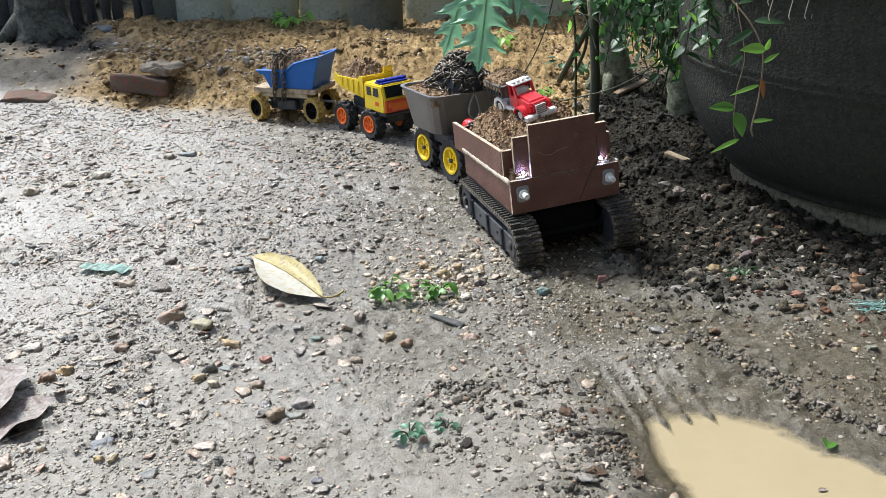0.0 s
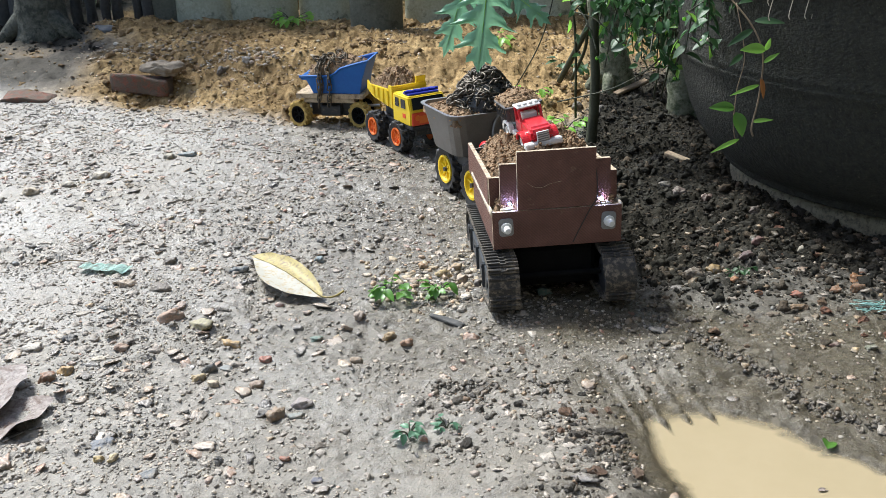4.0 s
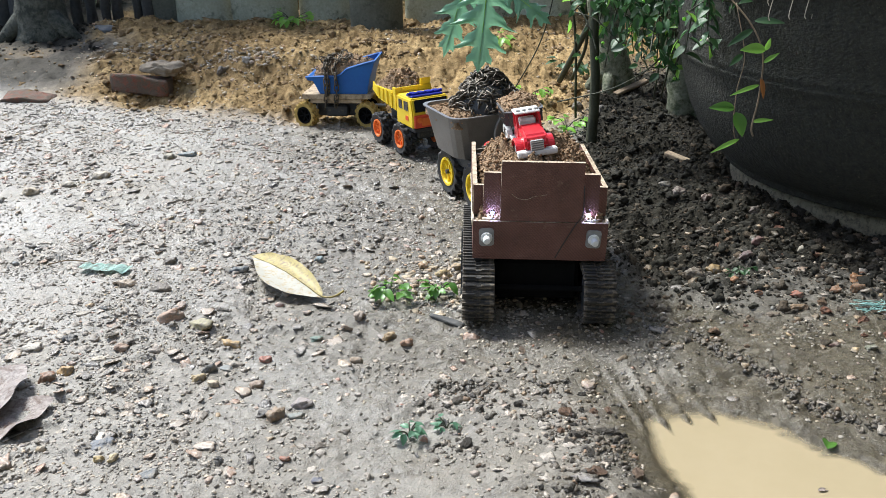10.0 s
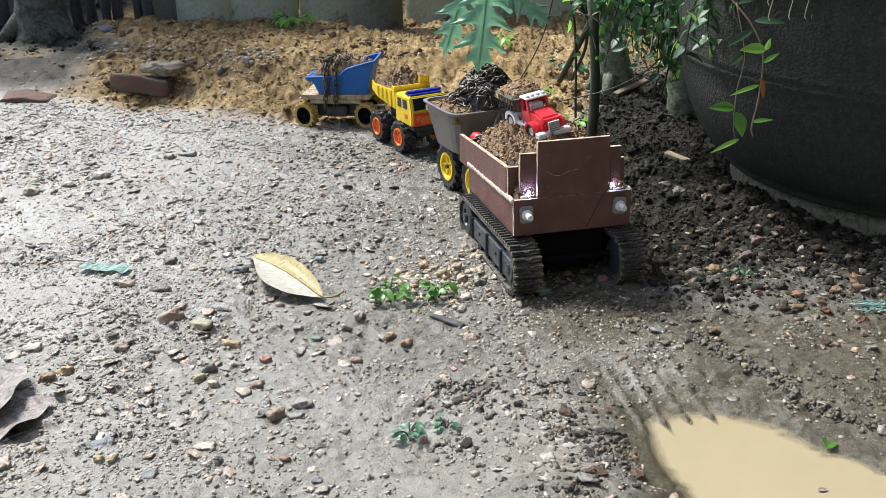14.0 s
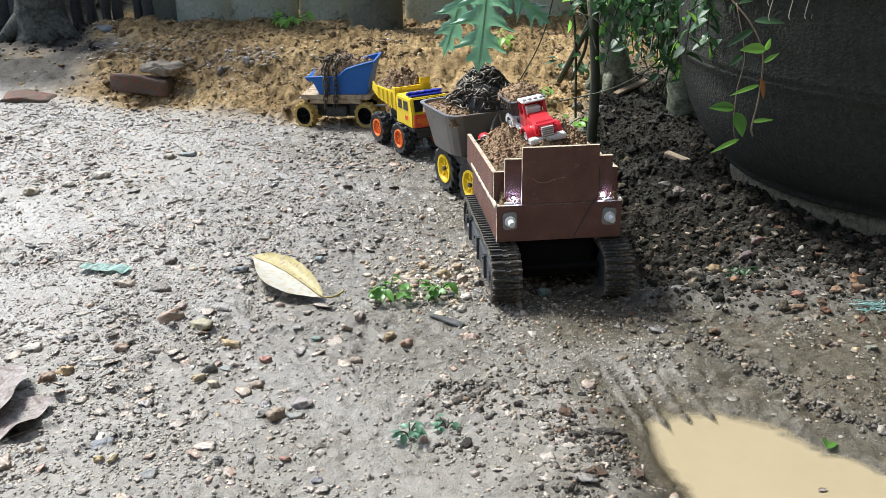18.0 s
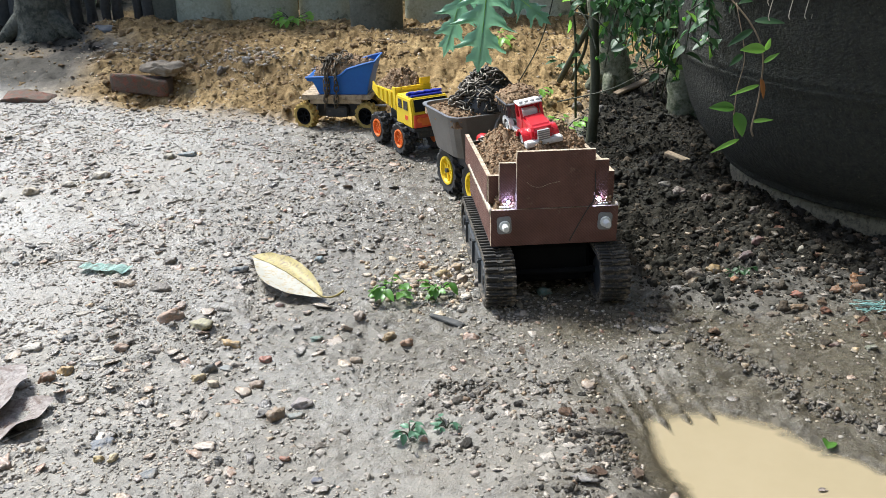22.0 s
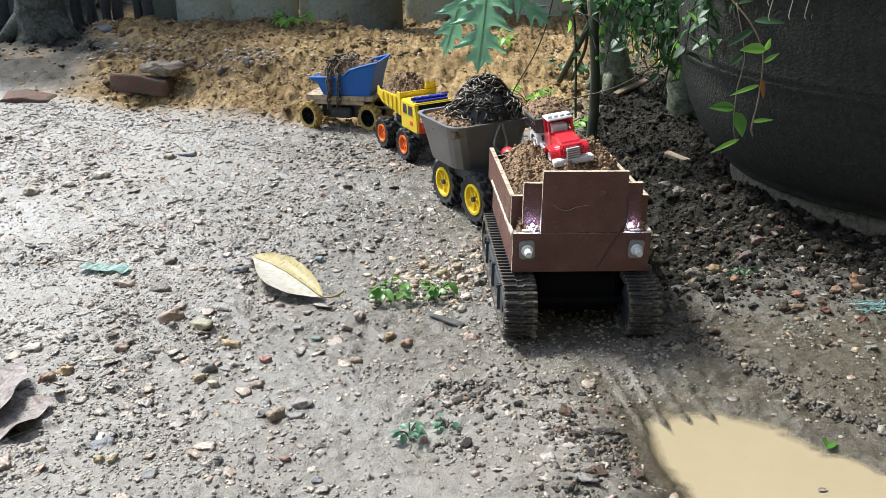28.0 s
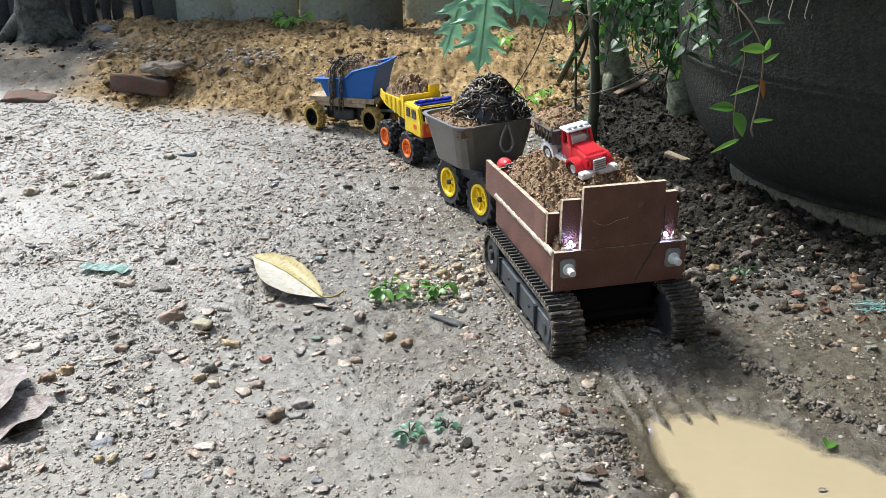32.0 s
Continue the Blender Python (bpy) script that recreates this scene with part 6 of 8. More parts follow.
def build_shrub():
    """A leafy climber between the trunks and the pot, with fine stems."""
    root = empty("shrub", "tangled climbing shrub with small glossy green leaves and buds", "shrub")
    rs = random.Random(31)
    anchors = [((0.6, 2.5, 0.03), (0.57, 2.3, 0.3), (0.5, 2.1, 0.36), (0.44, 2.05, 0.26)), ((0.62, 2.5, 0.03), (0.6, 2.25, 0.33), (0.55, 2.05, 0.34), (0.49, 2.0, 0.24)), ((0.6, 2.45, 0.2), (0.52, 2.2, 0.42), (0.38, 2.1, 0.4), (0.3, 2.05, 0.34)),
               ((0.63, 2.45, 0.1), (0.62, 2.15, 0.36), (0.6, 1.95, 0.32), (0.6, 1.85, 0.25)), ((0.62, 2.4, 0.3), (0.66, 2.0, 0.42), (0.66, 1.85, 0.36), (0.62, 1.75, 0.3)), ((0.6, 2.4, 0.2), (0.55, 2.15, 0.36), (0.53, 2.05, 0.3), (0.53, 2.02, 0.2)),
               ((0.58, 2.4, 0.2), (0.46, 2.15, 0.4), (0.4, 2.05, 0.36), (0.37, 2.02, 0.22)), ((0.64, 2.35, 0.3), (0.6, 1.95, 0.42), (0.54, 1.7, 0.42), (0.5, 1.58, 0.4)), ((0.6, 2.35, 0.3), (0.52, 2.0, 0.42), (0.47, 1.95, 0.36), (0.45, 1.93, 0.28))]
    lines = []
    for a in anchors:
        pts = curve_pts(a, 8)
        lines.append(pts)
        b = bmesh.new()
        tube(b, pts, [0.0026 - 0.00005 * k for k in range(len(pts))], 6)
        part("branch", b, M_STEM, root, smooth=True)
        for _ in range(3):
            p = pts[rs.randrange(5, len(pts))]
            e = p + Vector((rs.uniform(-0.1, 0.1), rs.uniform(-0.1, 0.02), rs.uniform(-0.09, 0.06)))
            q = curve_pts([p, p.lerp(e, 0.5) + Vector((0, 0, 0.015)), e], 5)
            lines.append(q)
            b = bmesh.new()
            tube(b, q, 0.0015, 5)
            part("twig", b, M_STEM, root, smooth=True)
    bm = bmesh.new()
    for way, count in (
        ([(0.532, 1.72, 0.419), (0.545, 1.72, 0.381), (0.566, 1.72, 0.354), (0.532, 1.72, 0.35), (0.51, 1.72, 0.334), (0.493, 1.72, 0.315)], 9),
        ([(0.596, 1.72, 0.413), (0.594, 1.72, 0.384), (0.58, 1.72, 0.364), (0.566, 1.72, 0.354)], 3),
        ([(0.528, 1.72, 0.414), (0.554, 1.72, 0.362), (0.565, 1.72, 0.326), (0.575, 1.72, 0.288)], 7),
        ([(0.595, 1.95, 0.361), (0.555, 1.95, 0.344), (0.538, 1.95, 0.327)], 4),
        ([(0.517, 2.1, 0.367), (0.449, 2.1, 0.331), (0.443, 2.1, 0.28), (0.451, 2.1, 0.235)], 8),
    ):
        line = curve_pts(way, 6)
        b = bmesh.new()
        tube(b, line, 0.0012, 5)
        part("twig", b, M_WEED, root, "pale green arching twig", smooth=True)
        lines.append(line)
        for j in range(count):
            p, s = line[rs.randrange(3, len(line))], rs.uniform(0.7, 1.2)
            leaf_bm(bm, 0.032 * s, 0.0145 * s, Matrix.Translation(p) @ pose(0, 0, 0, rs.uniform(-30, 30), rs.uniform(0, 60), rs.uniform(-40, 40) + (190 if j % 2 else 0)), rs.uniform(0.2, 0.6), rs.uniform(0.15, 0.5), 6)
        for j in range(3):
            b = bmesh.new()
            bmesh.ops.create_icosphere(b, subdivisions=2, radius=0.0042)
            part("bud", b, M_ROOTHAIR, root, "round pale bud", smooth=True, at=Matrix.Translation(line[rs.randrange(4, len(line))] + Vector((rs.gauss(0, 0.005), -0.004, rs.gauss(0, 0.006)))))
    for k in range(46):
        top = Vector((rs.uniform(0.36, 0.68), rs.uniform(1.95, 2.45), rs.uniform(0.4, 0.5))) if k < 36 else Vector((rs.uniform(0.5, 0.64), rs.uniform(1.6, 1.75), rs.uniform(0.43, 0.49)))
        end = top + Vector((rs.uniform(-0.07, 0.07), rs.uniform(-0.06, 0.04), -rs.uniform(0.07, 0.2)))
        line = curve_pts([top, top.lerp(end, 0.5) + Vector((rs.uniform(-0.03, 0.03), 0, 0.02)), end], 7)
        b = bmesh.new()
        tube(b, line, 0.0013, 5)
        part("twig", b, M_STEM, root, smooth=True)
        for j, p in enumerate(line[2:]):
            s = rs.uniform(0.7, 1.25)
            leaf_bm(bm, 0.033 * s, 0.0205 * s, Matrix.Translation(p) @ pose(0, 0, 0, rs.uniform(-30, 30), rs.uniform(10, 65), rs.uniform(-35, 35) + (200 if j % 2 else -20)), rs.uniform(0.2, 0.7), rs.uniform(0.15, 0.5), 6)
    for _ in range(760):
        pts = rs.choice(lines)
        p = pts[rs.randrange(len(pts) // 3, len(pts))] + Vector((rs.gauss(0.01, 0.04), rs.gauss(0, 0.03), rs.gauss(0.045, 0.03)))
        s = rs.uniform(0.6, 1.3)
        leaf_bm(bm, 0.026 * s, 0.0155 * s, Matrix.Translation(p) @ pose(0, 0, 0, rs.uniform(-60, 60), rs.uniform(-10, 80), rs.uniform(0, 360)), rs.uniform(0.2, 0.8), rs.uniform(0.2, 0.6), 4)
    part("foliage", bm, M_LEAF, root, smooth=True)
    bm = bmesh.new()
    for _ in range(45):
        pts = rs.choice(lines)
        p = pts[rs.randrange(len(pts) // 2, len(pts))] + Vector((rs.gauss(0, 0.015), rs.gauss(0, 0.015), rs.gauss(0, 0.015)))
        s = rs.uniform(0.6, 1.2)
        leaf_bm(bm, 0.036 * s, 0.016 * s, Matrix.Translation(p) @ pose(0, 0, 0, rs.uniform(-60, 60), rs.uniform(-10, 80), rs.uniform(0, 360)), rs.uniform(0.2, 0.8), rs.uniform(0.2, 0.6), 4)
    part("bright_foliage", bm, M_LEAFBRIGHT, root, "bright leaves among the darker foliage", smooth=True)
    for _ in range(26):
        pts = rs.choice(lines[9:])
        p = pts[-1] + Vector((rs.gauss(0, 0.01), rs.gauss(0, 0.01), rs.gauss(0, 0.01)))
        b = bmesh.new()
        bmesh.ops.create_icosphere(b, subdivisions=1, radius=0.0042)
        part("bud", b, M_LEAFBRIGHT, root, smooth=True, at=Matrix.Translation(p))


build_shrub()


def build_pot_shade_shrub():
    """An unseen bush, inferred from the hanging roots, added over the pot to shade it."""
    root = empty("pot_shade_shrub", "unseen spreading leafy bush above the dark pot, shading it", "shrub")
    rs = random.Random(47)
    for k in range(7):
        a = 6.28 * k / 7
        foot = Vector((1.03 + 0.1 * math.cos(a), 1.85 + 0.1 * math.sin(a), 0.43))
        tip = Vector((1.08 + 0.48 * math.cos(a), 1.79 + 0.48 * math.sin(a), rs.uniform(0.85, 1.1)))
        b = bmesh.new()
        tube(b, curve_pts([foot, foot.lerp(tip, 0.4) + Vector((0, 0, 0.12)), tip], 7), [0.012 - 0.0007 * i for i in range(15)], 7)
        part("branch", b, M_STEM, root, smooth=True)

    def where():
        while True:
            q = Vector((rs.uniform(-1, 1), rs.uniform(-1, 1), rs.uniform(-1, 1)))
            if q.length < 1 and noise.noise(q * 2.7) > -0.2:
                return Vector((1.1 + q.x * 0.62, 1.78 + q.y * 0.58, 0.92 + q.z * 0.32))

    part("crown", small_leaf_cloud(3600, where, 0.1, 0.048, rs), M_CROWN, root, smooth=True)


build_pot_shade_shrub()
hedge_rs = random.Random(61)
hedge = small_leaf_cloud(2600, lambda: Vector((hedge_rs.uniform(-4.2, 3.2), hedge_rs.uniform(4.1, 4.9), 0.75 * hedge_rs.random() ** 0.8)), 0.16, 0.08, hedge_rs)
thing("hedge", hedge, M_CROWN, "dense dim greenery behind the fence", "hedge", kind="stuff", smooth=True)


HALF_LEAF = ((0.0, 0.0, 0.03), (0.05, 0.08, 0.24), (0.1, 0.2, 0.58), (0.16, 0.33, 0.8), (0.2, 0.25, 0.42), (0.25, 0.26, 0.17), (0.31, 0.36, 0.5), (0.37, 0.52, 1.0), (0.42, 0.48, 0.62), (0.46, 0.46, 0.3), (0.5, 0.5, 0.16),
             (0.55, 0.58, 0.4), (0.62, 0.76, 0.74), (0.67, 0.71, 0.42), (0.72, 0.715, 0.17), (0.77, 0.79, 0.3), (0.83, 0.9, 0.4), (0.87, 0.87, 0.2), (0.91, 0.9, 0.13), (1.0, 1.0, 0.0))


def lobed_leaf_bm(l, w, seed=0):
    """A deeply lobed leaf along +x: pointed lobes that sweep forward, bent over its midrib."""
    bm = bmesh.new()
    mids, outs_s, outs_w = zip(*HALF_LEAF)
    n = 64
    for side in (-1, 1):
        rows = []
        for i in range(n + 1):
            m = i / n
            so, wo = float(np.interp(m, mids, outs_s)), float(np.interp(m, mids, outs_w)) * w / 2
            wo *= 1 + 0.1 * math.sin(m * 105) + 0.12 * noise.noise(Vector((m * 5, side * 3, seed)))
            row = []
            for k in range(6):
                f = k / 5
                x, y = l * (m + (so - m) * f), side * wo * f
                z = -l * 0.16 * (x / l) ** 2 + 0.2 * wo * f - 0.45 * wo * f * f + 0.004 * noise.noise(Vector((x * 45, y * 45, seed))) * f
                row.append(bm.verts.new((x, y, z)))
            rows.append(row)
        for a, b in zip(rows, rows[1:]):
            for k in range(5):
                bm.faces.new((a[k], a[k + 1], b[k + 1], b[k]) if side > 0 else (a[k], b[k], b[k + 1], a[k + 1]))
    bmesh.ops.remove_doubles(bm, verts=bm.verts[:], dist=1e-5)
    return bm


def hang(p, q):
    """A pose at p whose +x points to q, blade turned to the viewer."""
    d = (Vector(q) - Vector(p)).normalized()
    up = Vector((0.1, -0.75, 0.65))
    side = up.cross(d).normalized()
    up = d.cross(side)
    m = Matrix((d, side, up)).transposed().to_4x4()
    return Matrix.Translation(p) @ m


def build_lobed_plant():
    root = empty("lobed_leaf_plant", "young plant with large lobed green leaves hanging over the yard", "plant")
    b = bmesh.new()
    tube(b, curve_pts([(0.36, 2.35, 0.02), (0.33, 2.25, 0.3), (0.24, 2.05, 0.52), (0.16, 1.93, 0.6), (0.08, 1.85, 0.58)], 8), 0.0032, 8)
    part("stem", b, M_STEM, root, smooth=True)
    for k, (p, q, l, w) in enumerate(LOBED):
        d = Vector(q) - Vector(p)
        part("leaf", lobed_leaf_bm(d.length, w, k), M_LOBED, root, "large lobed green leaf", smooth=True, at=hang(p, q))
        rb = bmesh.new()
        tube(rb, [Vector((d.length * s, 0, -d.length * 0.16 * s * s - 0.0005)) for s in (0, 0.25, 0.5, 0.75, 0.97)], [0.0016, 0.0013, 0.001, 0.0008, 0.0004], 5)
        part("midrib", rb, M_LEAFBRIGHT, root, smooth=True, at=hang(p, q))
        sb = bmesh.new()
        tube(sb, curve_pts([Vector(p), Vector(p).lerp(Vector((0.16, 1.93, 0.6)), 0.5) + Vector((0, 0, 0.03)), (0.16, 1.93, 0.6)], 5), 0.0022, 6)
        part("leaf_stalk", sb, M_STEM, root, smooth=True)


LOBED = [((0.093, 1.73, 0.445), (0.074, 1.69, 0.284), 0.19, 0.135), ((0.055, 1.76, 0.445), (0.006, 1.74, 0.303), 0.15, 0.085), ((0.125, 1.8, 0.425), (0.222, 1.77, 0.366), 0.12, 0.085)]
build_lobed_plant()


def build_vine():
    """The pale vine that hangs before the pot, each leaf its own piece."""
    root = empty("hanging_vine", "thin vine with bright green leaves hanging before the dark pot", "vine")
    O, SC = Vector((0.522, 1.5, 0.138)), Vector((0.65, 1.0, 0.68))
    for name, pts, r, m in (("stem", [(-0.06, 0.06, 0.44), (-0.005, 0.02, 0.37), (0.022, 0.0, 0.30), (0.018, -0.01, 0.2), (0.006, -0.015, 0.13), (0.012, -0.015, 0.105)], 0.0014, M_TWIG),
                            ("stem", [(-0.04, 0.04, 0.42), (-0.02, 0.01, 0.3), (-0.035, 0.0, 0.22), (-0.04, -0.01, 0.14), (-0.028, -0.01, 0.085)], 0.0008, M_TWIG)):
        b = bmesh.new()
        tube(b, curve_pts([Vector(p) * SC + O for p in pts], 7), r, 6)
        part(name, b, m, root, smooth=True)
    for p, q, w, m, lab in (((0.024, -0.005, 0.318), (-0.042, -0.015, 0.325), 0.036, M_LEAFBRIGHT, "bright yellow-green leaf"), ((0.024, -0.005, 0.315), (0.032, -0.01, 0.345), 0.016, M_LEAFBRIGHT, ""),
                            ((0.022, -0.005, 0.285), (0.058, -0.01, 0.312), 0.014, M_LEAFBRIGHT, ""), ((0.018, -0.008, 0.232), (-0.06, -0.02, 0.216), 0.014, M_LEAFBRIGHT, ""),
                            ((-0.038, -0.005, 0.175), (-0.108, -0.02, 0.187), 0.034, M_WEED, "smooth oval green leaf"), ((-0.036, -0.008, 0.165), (-0.018, -0.03, 0.112), 0.044, M_WEED, "smooth oval green leaf"),
                            ((0.008, -0.01, 0.14), (0.058, -0.02, 0.152), 0.014, M_LEAFBRIGHT, ""), ((-0.02, -0.012, 0.098), (-0.1, -0.03, 0.075), 0.015, M_LEAFBRIGHT, ""),
                            ((0.02, -0.006, 0.25), (0.03, -0.02, 0.2), 0.016, M_ORANGELEAF, "withered orange leaf"), ((0.0, 0.02, 0.36), (-0.07, 0.0, 0.33), 0.022, M_LEAF, ""), ((0.0, 0.02, 0.38), (0.07, 0.0, 0.385), 0.024, M_LEAF, ""),
                            ((-0.02, 0.02, 0.3), (-0.06, 0.0, 0.28), 0.018, M_LEAF, "")):
        p, q = Vector(p) * SC + O, Vector(q) * SC + O
        d = q - p
        b = bmesh.new()
        leaf_bm(b, d.length, w * 0.6, Matrix(), curl=0.35, fold=0.3, n=10)
        part("leaf", b, m, root, lab, smooth=True, at=hang(p, q))
    for x, z1 in ((0.537, 0.424), (0.574, 0.401), (0.6, 0.401), (0.612, 0.398), (0.638, 0.404), (0.654, 0.341), (0.711, 0.416), (0.541, 0.4)):
        y, z0 = 1.5, 0.52
        b = bmesh.new()
        tube(b, curve_pts([(x, y, z0), (x + 0.004, y, (z0 + z1) / 2), (x - 0.003, y, z1 + 0.01), (x - 0.001, y, z1)], 6), [0.0008] * 18 + [0.0012], 5)
        part("air_root", b, M_ROOTHAIR, root, "pale hanging air root", smooth=True)


build_vine()


def build_pot():
    root = empty("planter_pot", "huge dark weathered cast planter pot with a raised foot", "planter", at=pose(1.045, 1.845, -0.005))
    b = bmesh.new()
    lathe(b, [(0.395, -0.04), (0.412, -0.03), (0.414, 0.02), (0.408, 0.05)], 96)
    part("foot", b, M_POTFOOT, root, "grey-brown cast foot ring", smooth=True)
    b = bmesh.new()
    prof = [(0.408, 0.05), (0.428, 0.052), (0.431, 0.058), (0.428, 0.066), (0.445, 0.075), (0.462, 0.09), (0.488, 0.125), (0.507, 0.165), (0.521, 0.205), (0.531, 0.24), (0.5365, 0.275),
            (0.5405, 0.281), (0.5415, 0.286), (0.539, 0.289), (0.543, 0.295), (0.544, 0.301), (0.5425, 0.305), (0.548, 0.33), (0.556, 0.4), (0.558, 0.47), (0.575, 0.48), (0.578, 0.52), (0.54, 0.525), (0.53, 0.45), (0.525, 0.44)]
    lathe(b, prof, 128)
    for v in b.verts:
        v.co += v.co.normalized() * 0.0025 * noise.noise(v.co * 14)
    part("body", b, M_POT, root, "dark ribbed flaring body", smooth=True)
    s = bmesh.new()
    lathe(s, [(0.0, 0.445), (0.2, 0.45), (0.4, 0.447), (0.53, 0.44)], 48)
    part("potting_soil", s, M_CLOD, root)


build_pot()


# ---- small things on the ground ----
def lay(x, y, dz=0.0, rx=0, ry=0, rz=0):
    return pose(x, y, gz(x, y) + dz, rx, ry, rz)


def dry_leaf():
    root = empty("dry_leaf", "large fallen leaf, half pale and half spotted yellow, on mud", "leaf", at=lay(-0.341, 1.475, 0.01, 0, 0, -49))
    for s, m, nm in ((-1, M_DRYPALE, "pale whitish half"), (1, M_DRYYEL, "spotted olive-yellow half")):
        b = bmesh.new()
        n, l = 26, 0.222
        rows = []
        for i in range(n + 1):
            t = i / n
            ww = 0.055 * math.sin(math.pi * t ** 1.6) ** 0.75 if s < 0 else 0.027 * math.sin(math.pi * t ** 0.9) ** 0.6
            if i in (0, n):
                ww = 0.0
            z0 = 0.009 * math.sin(math.pi * t) - 0.004 * t
            rows.append([b.verts.new((l * t, s * ww * k / 5, z0 - 0.1 * ww * (k / 5) + (0.25 if s < 0 else 0.5) * ww * (k / 5) ** 2 + 0.0018 * noise.noise(Vector((t * 9, k * 0.8, s))))) for k in range(6)])
        for r0, r1 in zip(rows, rows[1:]):
            for k in range(5):
                b.faces.new((r0[k], r0[k + 1], r1[k + 1], r1[k]))
        bmesh.ops.remove_doubles(b, verts=b.verts[:], dist=1e-6)
        part("blade", b, m, root, nm, smooth=True)
    b = bmesh.new()
    tube(b, curve_pts([(0.0, 0, 0.0005), (0.06, 0, 0.0065), (0.12, 0, 0.008), (0.18, 0, 0.003), (0.221, 0.001, -0.002), (0.236, 0.014, -0.001), (0.234, 0.034, 0.001)], 4), [0.0005 + 0.0000625 * k for k in range(25)], 6)
    part("midrib", b, M_DRYYEL, root, smooth=True)


dry_leaf()
for x, y, dz, rz, l, w in ((-0.52, 1.032, 0.01, -122, 0.185, 0.074), (-0.593, 1.1, 0.018, -93, 0.19, 0.085)):
    b = bmesh.new()
    leaf_bm(b, l, w, Matrix(), 0.35, 0.3, 26, wave=0.004)
    for q in b.verts:
        q.co += Vector((0, 0.004 * noise.noise(q.co * 40), 0.007 * noise.noise(q.co * 32)))
    thing("dead_leaf", b, M_DRYBROWN, "curled grey-brown dead leaf on the mud", "leaf", "dead leaves", smooth=True, at=lay(x, y, dz, 5, 1, rz))
b = bmesh.new()
rows = [[b.verts.new((0.062 * i / 12, (0.011 if k else -0.009) + 0.004 * noise.noise(Vector((i * 0.7, k, 0))), 0.004 + 0.006 * noise.noise(Vector((i * 0.5, k * 0.3, 5))))) for k in (0, 1)] for i in range(13)]
for r0, r1 in zip(rows, rows[1:]):
    b.faces.new((r0[0], r1[0], r1[1], r0[1]))
bmesh.ops.solidify(b, geom=b.faces[:], thickness=0.0012)
thing("plastic_strip", b, M_STRIP, "torn green plastic strip pressed into the mud", "litter", at=lay(-0.636, 1.455, 0.004, 0, 0, -12) @ Matrix.Diagonal((1.5, 1.35, 1, 1)))
b = bmesh.new()
tube(b, curve_pts([(0, 0, 0.004), (0.03, 0.006, 0.008), (0.06, 0.004, 0.006), (0.085, -0.006, 0.003)], 6), [0.0012] * 19, 6)
thing("twig", b, M_TWIG, "thin dark twig on the mud", "twig", at=lay(-0.70, 1.47, 0.002, 0, 0, 4), smooth=True)
b = bmesh.new()
box(b, -0.042, 0.042, -0.008, 0.008, 0.0, 0.012, 0.002)
thing("wood_offcut", b, M_PLANK, "pale wooden offcut lying on black soil", "wood", at=lay(0.552, 2.0, 0.006, 8, 6, -52))
b = bmesh.new()
box(b, -0.07, 0.07, -0.011, 0.011, 0.0, 0.01, 0.003)
thing("wood_offcut", b, M_TWIG, "split brown wood strip on black soil", "wood", at=lay(0.57, 2.66, 0.012, 10, -8, 38))
rs = random.Random(77)
twine = empty("plastic_twine", "tangle of pale teal plastic twine on the mud", "litter", at=lay(0.655, 1.235, 0.002))
for k in range(9):
    p = [(rs.uniform(-0.03, 0.03), rs.uniform(-0.018, 0.018), rs.uniform(0.001, 0.012)) for _ in range(4)]
    b = bmesh.new()
    tube(b, curve_pts(p, 5), 0.0006, 5)
    part("strand", b, M_STRING, twine, smooth=True)
for x, y, rz, l, w, m in ((0.455, 0.9, 60, 0.03, 0.018, M_WEED),):
    b = bmesh.new()
    leaf_bm(b, l, w, Matrix(), 0.9, 0.5, 8)
    thing("fallen_leaf", b, m, "small curled fallen green leaf", "leaf", smooth=True, at=lay(x, y, 0.005, 10, -12, rz))
b = bmesh.new()
leaf_bm(b, 0.02, 0.007, Matrix(), 0.5, 0.3, 6)
thing("fallen_leaf", b, M_DRYBROWN, "tiny brown leaf floating on the muddy water", "leaf", smooth=True, at=pose(0.415, 0.826, WATER_Z + 0.0015, 0, 0, 20))


def weed(x, y, n, size, spread, seed, label, mt=M_LEAF):
    root = empty("weed", label, "weed", "weeds", at=lay(x, y, -0.001))
    rs = random.Random(seed)
    for k in range(n):
        a = 360 * k / n + rs.uniform(-30, 30)
        up = rs.uniform(0.4, 1.2) * size
        d = Vector((math.cos(radians(a)), math.sin(radians(a)), 0)) * spread * rs.uniform(0.5, 1)
        tip = d + Vector((0, 0, up))
        b = bmesh.new()
        tube(b, curve_pts([(0, 0, 0), d * 0.4 + Vector((0, 0, up * 0.7)), tip], 4), 0.0009, 5)
        part("stalk", b, M_STEM, root, smooth=True)
        b = bmesh.new()
        for j in range(3):
            leaf_bm(b, size * rs.uniform(0.6, 1.0), size * 0.5, Matrix.Translation(tip * (1 - 0.18 * j)) @ pose(0, 0, 0, rs.uniform(-20, 20), rs.uniform(-20, 30), a + (j - 1) * 60), 0.6, 0.3, 6)
        part("leaf", b, mt, root, smooth=True)


